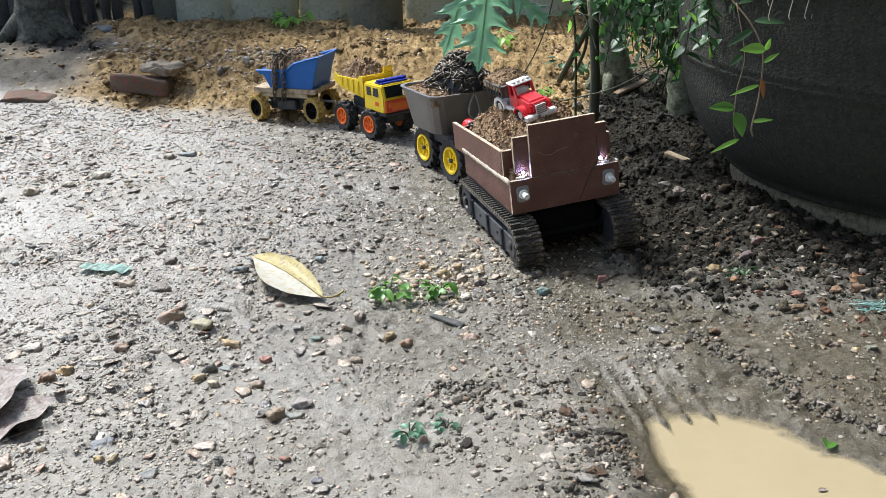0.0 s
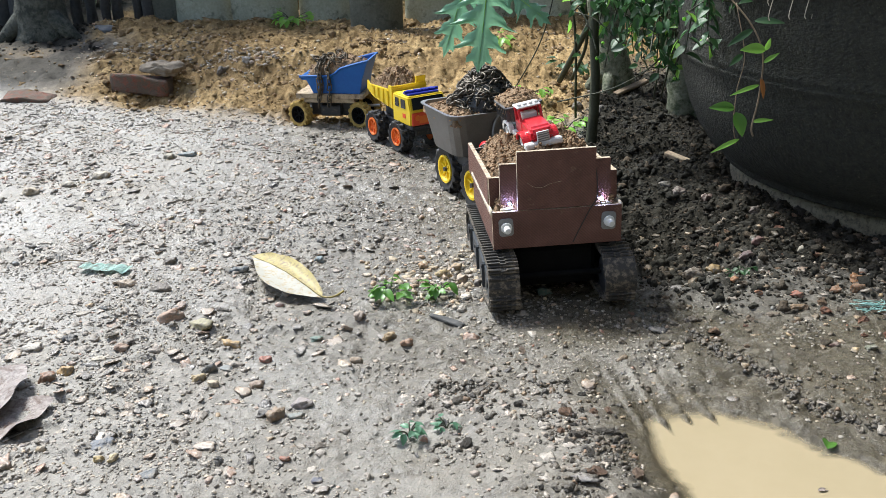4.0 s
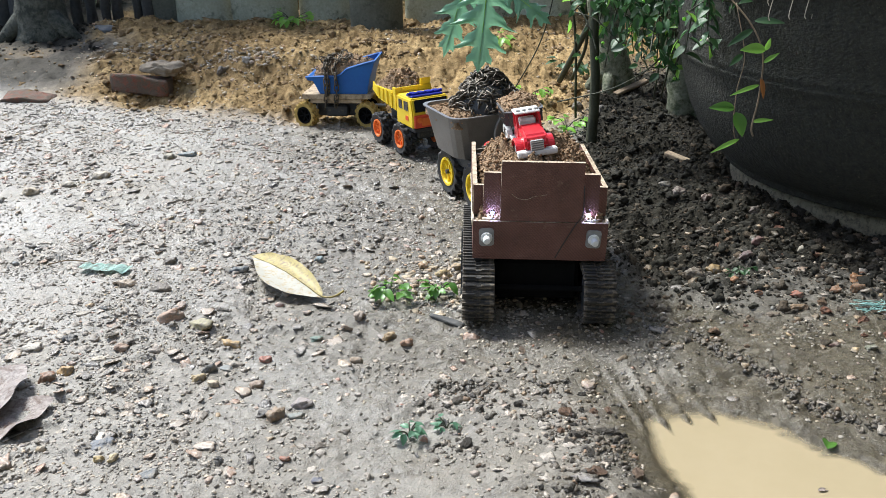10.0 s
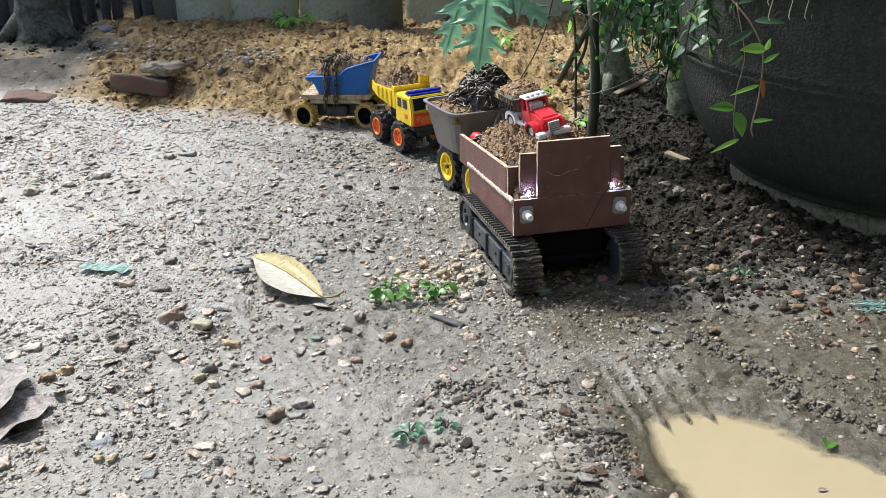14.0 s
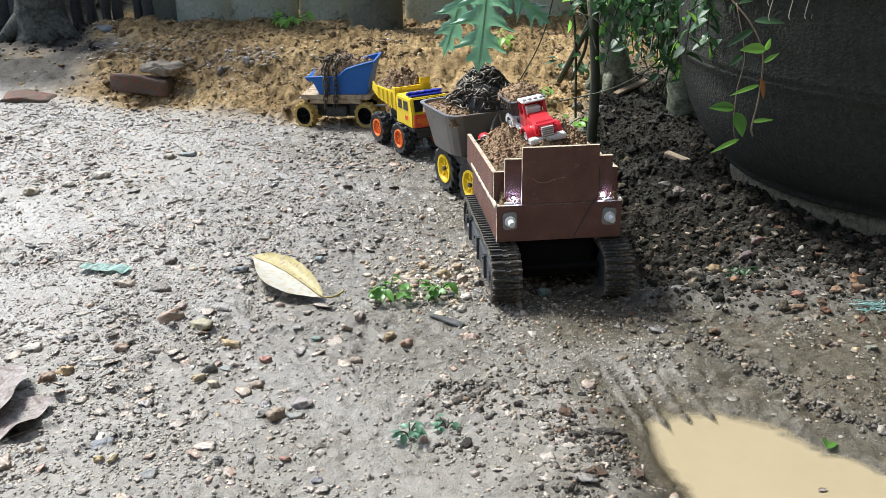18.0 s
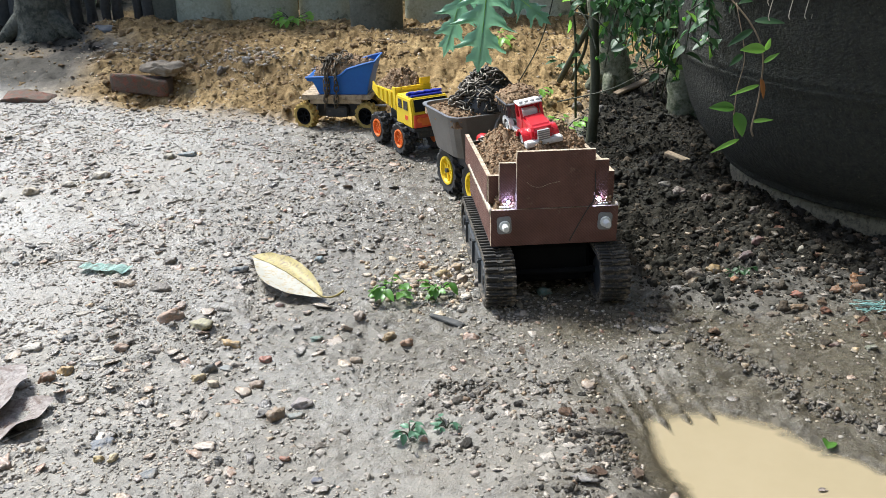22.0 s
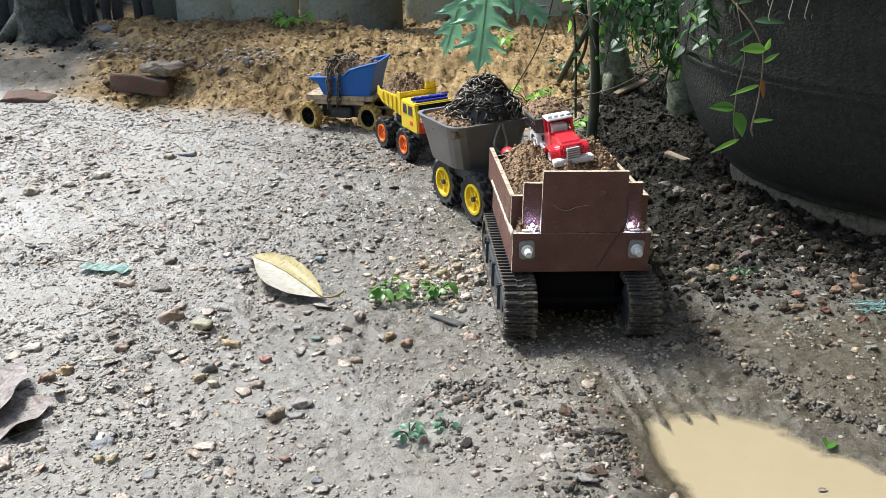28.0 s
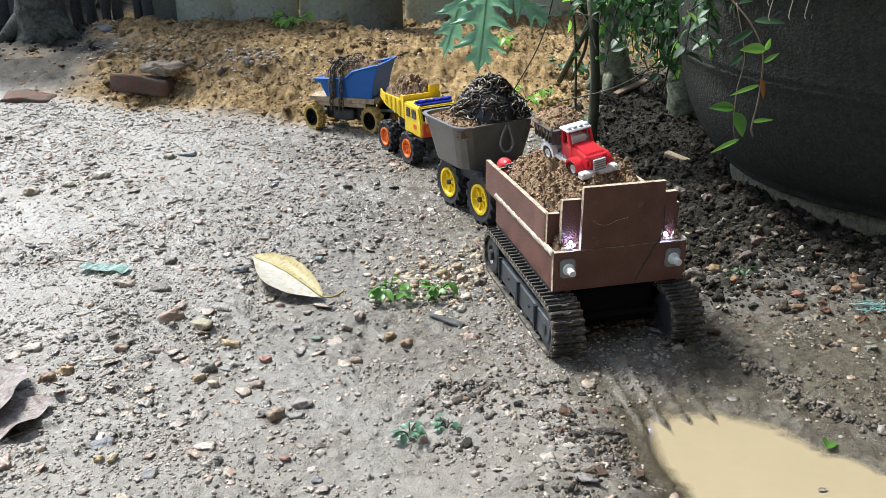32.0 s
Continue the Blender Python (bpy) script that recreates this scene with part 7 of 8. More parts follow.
weed(-0.088, 1.325, 6, 0.031, 0.036, 3, "small broad-leaved weed sprouting from the mud", M_WEED)
weed(-0.008, 1.325, 5, 0.027, 0.02, 5, "small broad-leaved weed sprouting from the mud", M_WEED)
weed(-0.045, 0.925, 6, 0.017, 0.018, 8, "tiny bluish-green weed on the mud", M_LOBED)
weed(0.0, 0.945, 3, 0.015, 0.014, 9, "tiny bluish-green weed on the mud", M_LOBED)
weed(-0.555, 3.5, 9, 0.05, 0.07, 11, "small green weed at the fence foot", M_LEAFBRIGHT)
weed(0.25, 2.55, 7, 0.04, 0.07, 13, "green weed on the sand", M_LEAFBRIGHT)
weed(0.33, 2.3, 6, 0.04, 0.06, 14, "green weed beside the sapling", M_LEAFBRIGHT)
weed(0.42, 2.85, 7, 0.05, 0.08, 15, "green weed on the sand", M_LEAF)
weed(0.49, 1.36, 5, 0.016, 0.022, 17, "small grass tuft among the clods")
weed(0.19, 3.1, 6, 0.05, 0.07, 18, "green weed on the sand", M_LEAFBRIGHT)
for pts, r in (([(0.2, 2.5, 0.05), (0.27, 2.4, 0.22), (0.31, 2.38, 0.4)], 0.0018), ([(0.36, 2.7, 0.04), (0.42, 2.62, 0.2), (0.47, 2.58, 0.33)], 0.009), ([(0.4, 2.72, 0.04), (0.43, 2.66, 0.16), (0.41, 2.6, 0.3)], 0.005), ([(0.29, 2.2, 0.1), (0.42, 2.1, 0.16), (0.5, 2.0, 0.26), (0.52, 2.0, 0.4)], 0.0017)):
    b = bmesh.new()
    tube(b, curve_pts(pts, 7), r, 7)
    thing("bare_branch", b, M_STEM, "bare thin branch stuck in the sand", "branch", "bare branches", smooth=True)

thing("bark_strip", rock_bm(0.04, 0.007, 0.004, 41, 3, 0.3), M_STAKE, "dark flat strip of wet bark on the mud", "bark", smooth=True, at=lay(0.005, 1.238, 0.004, 0, 0, -38))
# stones one can tell apart on the mud
STONES = [(-0.420, 1.246, 0.029, 0.014, (0.36, 0.24, 0.17), 25), (-0.369, 1.226, 0.029, 0.010, (0.3, 0.27, 0.16), -5), (-0.311, 1.163, 0.021, 0.007, (0.42, 0.28, 0.13), 0), (-0.354, 1.434, 0.024, 0.010, (0.06, 0.075, 0.085), 5),
          (-0.558, 1.194, 0.018, 0.009, (0.05, 0.05, 0.05), 10), (-0.546, 1.078, 0.019, 0.011, (0.22, 0.12, 0.07), 20), (-0.494, 1.130, 0.017, 0.008, (0.5, 0.44, 0.34), 0), (-0.529, 1.100, 0.016, 0.009, (0.38, 0.25, 0.11), 30),
          (-0.420, 0.927, 0.023, 0.007, (0.15, 0.16, 0.175), 12), (-0.338, 1.074, 0.015, 0.009, (0.38, 0.29, 0.16), 10), (-0.326, 1.092, 0.016, 0.010, (0.1, 0.1, 0.09), 40), (-0.313, 1.054, 0.013, 0.007, (0.46, 0.38, 0.27), 0),
          (-0.305, 1.102, 0.015, 0.006, (0.2, 0.21, 0.2), -10), (-0.231, 0.983, 0.019, 0.007, (0.1, 0.09, 0.08), 20), (-0.217, 0.976, 0.020, 0.012, (0.24, 0.17, 0.11), 50), (-0.187, 1.004, 0.023, 0.008, (0.26, 0.22, 0.21), -8),
          (-0.192, 0.978, 0.017, 0.004, (0.2, 0.21, 0.19), 5), (-0.254, 1.052, 0.015, 0.008, (0.26, 0.19, 0.14), 30), (-0.346, 0.864, 0.019, 0.004, (0.12, 0.125, 0.125), 15), (-0.412, 0.891, 0.010, 0.007, (0.36, 0.26, 0.1), 0),
          (-0.396, 0.893, 0.012, 0.006, (0.44, 0.35, 0.2), 60), (-0.470, 1.362, 0.027, 0.011, (0.12, 0.1, 0.08), 0), (-0.533, 1.383, 0.025, 0.010, (0.36, 0.28, 0.2), 10), (-0.191, 0.886, 0.009, 0.005, (0.3, 0.13, 0.08), 0),
          (-0.219, 1.474, 0.016, 0.008, (0.15, 0.2, 0.21), 0), (-0.488, 1.480, 0.020, 0.009, (0.14, 0.12, 0.1), 30), (-0.566, 1.274, 0.019, 0.005, (0.32, 0.28, 0.22), 10), (-0.472, 1.162, 0.016, 0.007, (0.3, 0.2, 0.14), 10),
          (-0.602, 1.167, 0.021, 0.007, (0.4, 0.36, 0.3), 0), (-0.190, 1.184, 0.015, 0.006, (0.14, 0.2, 0.16), 20), (-0.126, 1.115, 0.015, 0.009, (0.3, 0.22, 0.15), 0), (-0.149, 0.847, 0.012, 0.004, (0.1, 0.1, 0.12), 10),
          (-0.081, 1.179, 0.016, 0.009, (0.36, 0.25, 0.13), 30), (-0.055, 1.153, 0.014, 0.009, (0.3, 0.17, 0.1), 0), (-0.254, 1.120, 0.013, 0.007, (0.33, 0.13, 0.09), 0),
          (0.0, 1.405, 0.02, 0.011, (0.38, 0.28, 0.13), 10), (0.025, 1.43, 0.018, 0.011, (0.36, 0.26, 0.15), 30), (0.03, 1.385, 0.02, 0.012, (0.42, 0.33, 0.24), 70), (-0.035, 1.44, 0.014, 0.008, (0.34, 0.22, 0.12), 0),
          (0.06, 1.36, 0.016, 0.012, (0.12, 0.1, 0.085), 20), (0.42, 1.375, 0.036, 0.022, (0.14, 0.11, 0.08), 10), (0.455, 1.39, 0.024, 0.014, (0.33, 0.22, 0.09), -20), (0.52, 1.42, 0.026, 0.012, (0.16, 0.1, 0.1), 30),
          (0.56, 1.48, 0.024, 0.011, (0.2, 0.1, 0.085), 25), (0.595, 1.445, 0.013, 0.009, (0.4, 0.16, 0.08), 0), (0.63, 1.46, 0.016, 0.012, (0.5, 0.45, 0.34), 60), (0.66, 1.3, 0.022, 0.012, (0.3, 0.16, 0.08), 10),
          (0.675, 1.335, 0.026, 0.013, (0.42, 0.2, 0.08), 0), (0.625, 1.3, 0.018, 0.009, (0.32, 0.17, 0.09), 20), (0.56, 1.29, 0.021, 0.009, (0.42, 0.16, 0.1), -10), (0.5, 1.295, 0.012, 0.007, (0.4, 0.18, 0.09), 0),
          (0.475, 1.34, 0.014, 0.008, (0.45, 0.2, 0.08), 0), (0.545, 1.245, 0.022, 0.009, (0.27, 0.17, 0.09), 15), (0.50, 1.225, 0.018, 0.007, (0.2, 0.15, 0.1), 0), (0.375, 1.225, 0.018, 0.008, (0.1, 0.08, 0.06), 30),
          (0.60, 1.115, 0.016, 0.005, (0.17, 0.18, 0.12), 0), (0.555, 1.13, 0.015, 0.007, (0.16, 0.09, 0.07), 10), (0.48, 1.73, 0.03, 0.018, (0.16, 0.12, 0.1), 10), (0.47, 1.8, 0.028, 0.014, (0.12, 0.11, 0.09), -15),
          (0.53, 1.7, 0.026, 0.016, (0.14, 0.08, 0.065), 40), (0.6, 1.62, 0.024, 0.013, (0.13, 0.1, 0.08), 0), (0.385, 2.5, 0.03, 0.02, (0.17, 0.14, 0.1), 0), (0.45, 2.45, 0.028, 0.018, (0.15, 0.13, 0.11), 20),
          (-0.69, 2.86, 0.028, 0.016, (0.13, 0.11, 0.09), 60), (-0.615, 2.9, 0.02, 0.014, (0.38, 0.36, 0.33), 10), (-0.58, 2.92, 0.022, 0.012, (0.42, 0.27, 0.16), 0), (-0.83, 1.92, 0.024, 0.012, (0.4, 0.35, 0.27), 10),
          (-0.9, 1.88, 0.03, 0.013, (0.42, 0.35, 0.25), 30), (-0.78, 1.98, 0.03, 0.014, (0.38, 0.33, 0.25), -10), (-0.95, 1.82, 0.026, 0.011, (0.44, 0.4, 0.33), 20), (-0.62, 2.14, 0.032, 0.01, (0.2, 0.24, 0.24), 0),
          (-0.66, 2.12, 0.024, 0.012, (0.3, 0.27, 0.2), 40), (0.165, 1.335, 0.02, 0.008, (0.1, 0.17, 0.15), 20), (0.265, 1.365, 0.015, 0.009, (0.22, 0.09, 0.07), 0), (-0.13, 1.24, 0.016, 0.01, (0.28, 0.22, 0.17), 60)]
# Stones past x 0.35 are scaled down and toned darker.
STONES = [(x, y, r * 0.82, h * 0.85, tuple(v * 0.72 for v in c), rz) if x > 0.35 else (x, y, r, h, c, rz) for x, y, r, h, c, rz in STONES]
stone_mats = {}
for k, (x, y, r, h, c, rz) in enumerate(STONES):
    key = c
    if key not in stone_mats:
        stone_mats[key] = mat("stone", tuple(v * 0.75 for v in c), tuple(min(1, v * 1.2) for v in c), 0.45, 0.7, big=60, fine=200, bump=0.9, dist=0.003, dirt=(0.23, 0.2, 0.16), dirt_at=0.53)
    tone = "reddish" if c[0] > 1.75 * c[1] else ("grey" if abs(c[0] - c[2]) < 0.06 else "tan")
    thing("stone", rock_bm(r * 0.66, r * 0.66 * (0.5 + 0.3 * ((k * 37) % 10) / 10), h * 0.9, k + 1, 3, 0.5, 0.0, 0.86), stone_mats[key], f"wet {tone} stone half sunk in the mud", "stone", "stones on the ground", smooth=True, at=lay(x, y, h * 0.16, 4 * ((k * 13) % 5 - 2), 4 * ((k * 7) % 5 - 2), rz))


def scatter(name, label, category, count, x0, x1, y0, y1, density, smin, smax, material, seed, power=2.5, sub=1, flat=(0.35, 0.85), sink=0.35, lumpy=0.1, craggy=0.35):
    """Loose small pieces where density(x, y) allows, more of the small ones."""
    rs = np.random.RandomState(seed)
    px, py = np.zeros(0), np.zeros(0)
    while len(px) < count:
        x, y = rs.uniform(x0, x1, count * 2), rs.uniform(y0, y1, count * 2)
        keep = rs.rand(count * 2) < density(x, y)
        px, py = np.r_[px, x[keep]], np.r_[py, y[keep]]
    px, py = px[:count], py[:count]
    s = smin + (smax - smin) * rs.rand(count) ** power
    pos = np.stack([px, py, ground_z(px, py)], 1)
    tagged(new(name, scatter_mesh(name, pos, s, material, seed, sub, flat, lumpy, sink, sub > 1, craggy)), label, category, kind="stuff")


def mud_share(x, y, seed=40, scale=5, lo=-0.25, hi=0.4, least=0.06):
    sand, soil, slick_shade = zones(x, y)
    patch = smooth(fbm(x, y, scale, 3, seed), lo, hi)
    d = np.clip((1 - sand) * (1 - soil) * (1 - 0.9 * slick_shade) * (1 - 0.85 * calm_mud(x, y)) * (least + (1 - least) * patch), 0, 1)
    return d * (puddle_dist(x, y) > 0.012) * (np.abs(x / y) < 0.64)


scatter("mud_lumps", "wet grey-brown mud lumps and clods", "mud", 2600, -1.5, 0.75, 0.75, 2.7, lambda x, y: mud_share(x, y, 50, 9, 0.0, 0.5, 0.02), 0.0025, 0.0095, M_MUDLUMP, 10, 3.0, 2, (0.3, 0.55), 0.55, 0.08, 0.9)
scatter("pebbles", "wet brown, grey and reddish pebbles pressed in mud", "pebbles", 5000, -1.5, 0.75, 0.75, 2.75, lambda x, y: mud_share(x, y, 40, 6, -0.1, 0.45, 0.14) * (0.45 + 0.55 * smooth(y, 1.3, 1.8)), 0.002, 0.0085, M_PEBBLE, 11, 3.2, 1, (0.3, 0.6), 0.56, 0.12, 0.8)
scatter("flat_shards", "flat dark and tan chips of stone and bark", "chips", 1700, -1.5, 0.75, 0.75, 2.7, lambda x, y: mud_share(x, y, 45, 4, -0.3, 0.4, 0.2), 0.003, 0.013, M_SHARD, 19, 3.4, 2, (0.1, 0.22), 0.25, 0.06, 0.9)
scatter("mud_crumbs", "small wet mud crumbs and grit", "gravel", 44000, -1.5, 0.75, 0.72, 2.75, lambda x, y: mud_share(x, y, 42, 11, -0.1, 0.4, 0.3) * (1 - 0.5 * smooth(y, 1.5, 2.1)), 0.001, 0.004, M_GRAVEL, 12, 2.4, 1, (0.28, 0.65), 0.52, 0.08, 0.5)
scatter("gravel_spill", "grey and tan gravel strewn over the sand bank", "gravel", 900, -1.25, -0.4, 2.75, 3.4, lambda x, y: np.exp(-(((x + 0.62) / 0.15) ** 2 + ((y - 2.95) / 0.09) ** 2)) + 0.5 * np.exp(-(((x + 1.0) / 0.22) ** 2 + ((y - 3.12) / 0.1) ** 2)), 0.002, 0.011, M_BANKSTONE, 13, 2.6, 1, (0.3, 0.7), 0.4, 0.06, 0.6)
scatter("sand_crumbs", "crumbled damp sand lumps on the sand bank", "sand", 16000, -2.0, 0.9, 2.4, 3.7, lambda x, y: zones(x, y)[0] * (0.25 + 0.75 * smooth(fbm(x, y, 4, 3, 44), -0.2, 0.4)), 0.0012, 0.0062, M_SANDCRUMB, 14, 3.2, 1, (0.35, 0.65), 0.6, 0.1, 0.6)
scatter("sand_clods", "damp brown clods broken from the sand bank", "sand", 900, -1.6, 0.5, 2.45, 3.62, lambda x, y: zones(x, y)[0] * (0.06 + 0.94 * np.maximum(smooth(y, 3.15, 3.4) * smooth(fbm(x, y, 4, 3, 57), -0.2, 0.3), smooth(fbm(x, y, 5, 3, 58), 0.05, 0.4))), 0.004, 0.017, M_SANDCLOD, 32, 2.6, 2, (0.4, 0.75), 0.5, 0.06, 0.9)
scatter("sand_grit", "small pale and brown stones mixed in the sand", "gravel", 2600, -1.9, 0.6, 2.3, 3.65, lambda x, y: zones(x, y)[0] * (0.15 + 0.85 * smooth(fbm(x, y, 6, 3, 48), -0.1, 0.35)), 0.0014, 0.0075, M_BANKSTONE, 28, 3.2, 1, (0.4, 0.8), 0.45, 0.08, 0.6)
scatter("rut_crumbs", "dark crumbly mud pushed up beside an old wheel rut", "mud", 700, 0.36, 0.66, 0.88, 1.2, lambda x, y: np.exp(-((((x - 0.47) * 0.82 + (y - 1.0) * 0.57) - 0.025 * fbm(x, y, 12, 2, 49)) / 0.014) ** 2) * (puddle_dist(x, y) > 0.012), 0.001, 0.0048, M_CLAY, 29, 2.2, 2, (0.45, 0.8), 0.45, 0.1, 0.8)
scatter("weed_gravel", "ochre and brown stones heaped round the weeds", "gravel", 420, -0.3, 0.2, 1.15, 1.75, lambda x, y: np.exp(-(((x + 0.0) / 0.1) ** 2 + ((y - 1.4) / 0.1) ** 2)), 0.002, 0.0095, M_BANKSTONE, 30, 2.4, 1, (0.4, 0.7), 0.45, 0.1, 0.8)
scatter("track_gravel", "brown wet stones strewn where the train has run", "gravel", 1500, -0.45, 0.2, 1.3, 2.5, lambda x, y: (1 - zones(x, y)[0]) * (0.08 + 0.92 * smooth(fbm(x, y, 7, 3, 53), 0.0, 0.4)), 0.0018, 0.0085, M_CLAY, 31, 2.6, 1, (0.35, 0.65), 0.5, 0.12, 0.8)
scatter("soil_clods", "crumbly black soil clods round the pot", "soil", 3400, 0.2, 1.1, 1.15, 3.0, lambda x, y: zones(x, y)[1] * (0.25 + 0.75 * smooth(fbm(x, y, 9, 3, 47), -0.3, 0.3)), 0.003, 0.012, M_CLOD, 15, 2.6, 2, (0.5, 0.9), 0.5, 0.1, 0.8)
scatter("soil_crumbs", "fine crumbs of black soil", "soil", 34000, 0.2, 1.1, 1.1, 3.0, lambda x, y: zones(x, y)[1], 0.0008, 0.0042, M_CLOD, 25, 2.0, 1, (0.5, 1.0), 0.4, 0.15, 0.8)
scatter("soil_stones", "mixed brown stones among the black soil", "pebbles", 340, 0.2, 1.0, 1.1, 1.6, lambda x, y: np.maximum(zones(x, y)[1], 0.5 * zones(x, y)[2] * (puddle_dist(x, y) > 0.03)), 0.003, 0.009, M_CHIP, 16, 2.2, 2, (0.3, 0.6), 0.45, 0.08, 0.9)
scatter("lane_grit", "small wet grit pressed in the dark lane mud", "gravel", 800, 0.0, 0.75, 0.95, 1.5, lambda x, y: zones(x, y)[2] * (puddle_dist(x, y) > 0.02) * (0.1 + 0.9 * smooth(fbm(x, y, 8, 3, 66), -0.05, 0.4)), 0.0012, 0.005, M_CHIP, 17, 2.2, 1)
scatter("dark_litter", "black leaf mould and soil by the old trunk", "soil", 700, -2.0, -1.2, 3.2, 3.6, lambda x, y: zones(x, y)[1], 0.002, 0.011, M_CLOD, 18, 2.6, 2)


def strew(name, label, category, group, count, x0, x1, y0, y1, density, smin, smax, material, seed, flat, craggy):
    """The larger pieces, each a thing of its own on one of a dozen shared meshes."""
    rs = np.random.RandomState(seed)
    meshes = []
    for k in range(12):
        bm = bmesh.new()
        bmesh.ops.create_icosphere(bm, subdivisions=2, radius=1.0)
        off = Vector((seed * 2.3, k * 7.7, 0))
        f = rs.uniform(*flat)
        for q in bm.verts:
            n0 = q.co.copy()
            q.co = Vector((n0.x, n0.y * rs.uniform(0.68, 0.72), n0.z * f)) * (1 + craggy * (noise.noise(n0 * 1.4 + off) + 0.5 * noise.noise(n0 * 3.6 + off)))
        meshes.append(mesh_of(bm, name, material))
    made = 0
    while made < count:
        x, y = rs.uniform(x0, x1), rs.uniform(y0, y1)
        if rs.rand() > float(density(np.array([x]), np.array([y]))[0]):
            continue
        r = smin + (smax - smin) * rs.rand() ** 2.4
        ob = tagged(new(name, meshes[rs.randint(12)]), label, category, group)
        ob.matrix_basis = Matrix.LocRotScale((x, y, gz(x, y) + 0.02 * r), Euler((rs.normal(0, 0.2), rs.normal(0, 0.2), rs.uniform(0, 6.28))), (r, r, r))
        made += 1


strew("pebble", "wet pebble pressed into the mud", "pebble", "pebbles on the mud", 280, -1.3, 0.3, 0.78, 2.5, lambda x, y: mud_share(x, y, 40, 6, -0.1, 0.45, 0.1), 0.004, 0.0105, M_PEBBLEONE, 71, (0.28, 0.5), 1.0)
strew("soil_clod", "crumbly clod of black soil", "soil", "soil clods round the pot", 110, 0.3, 0.95, 1.35, 2.7, lambda x, y: zones(x, y)[1], 0.006, 0.015, M_CLODONE, 72, (0.6, 0.9), 0.8)
strew("stone_chip", "reddish or tan stone chip among the soil crumbs", "stone chip", "stones by the pot", 100, 0.28, 0.85, 1.12, 1.62, lambda x, y: np.maximum(zones(x, y)[1], zones(x, y)[2]) * (puddle_dist(x, y) > 0.04), 0.005, 0.011, M_CHIPONE, 73, (0.4, 0.7), 0.9)
strew("mud_clod", "crumbly brown mud clod on the pool's bank", "mud", "mud clods by the pool", 42, 0.0, 0.28, 0.74, 1.02, lambda x, y: (puddle_dist(x, y) > 0.025) * (0.15 + 0.85 * smooth(fbm(x, y, 9, 3, 81), -0.1, 0.35)), 0.004, 0.011, M_CLAYONE, 74, (0.5, 0.8), 0.7)
scatter("bank_crumbs", "crumbled mud along the pool's bank", "mud", 900, -0.02, 0.28, 0.74, 1.05, lambda x, y: (puddle_dist(x, y) > 0.02) * (0.03 + 0.97 * smooth(fbm(x, y, 9, 3, 81), 0.0, 0.35)), 0.0012, 0.0055, M_CLAY, 27, 2.4, 2, (0.4, 0.8), 0.5, 0.1, 0.8)


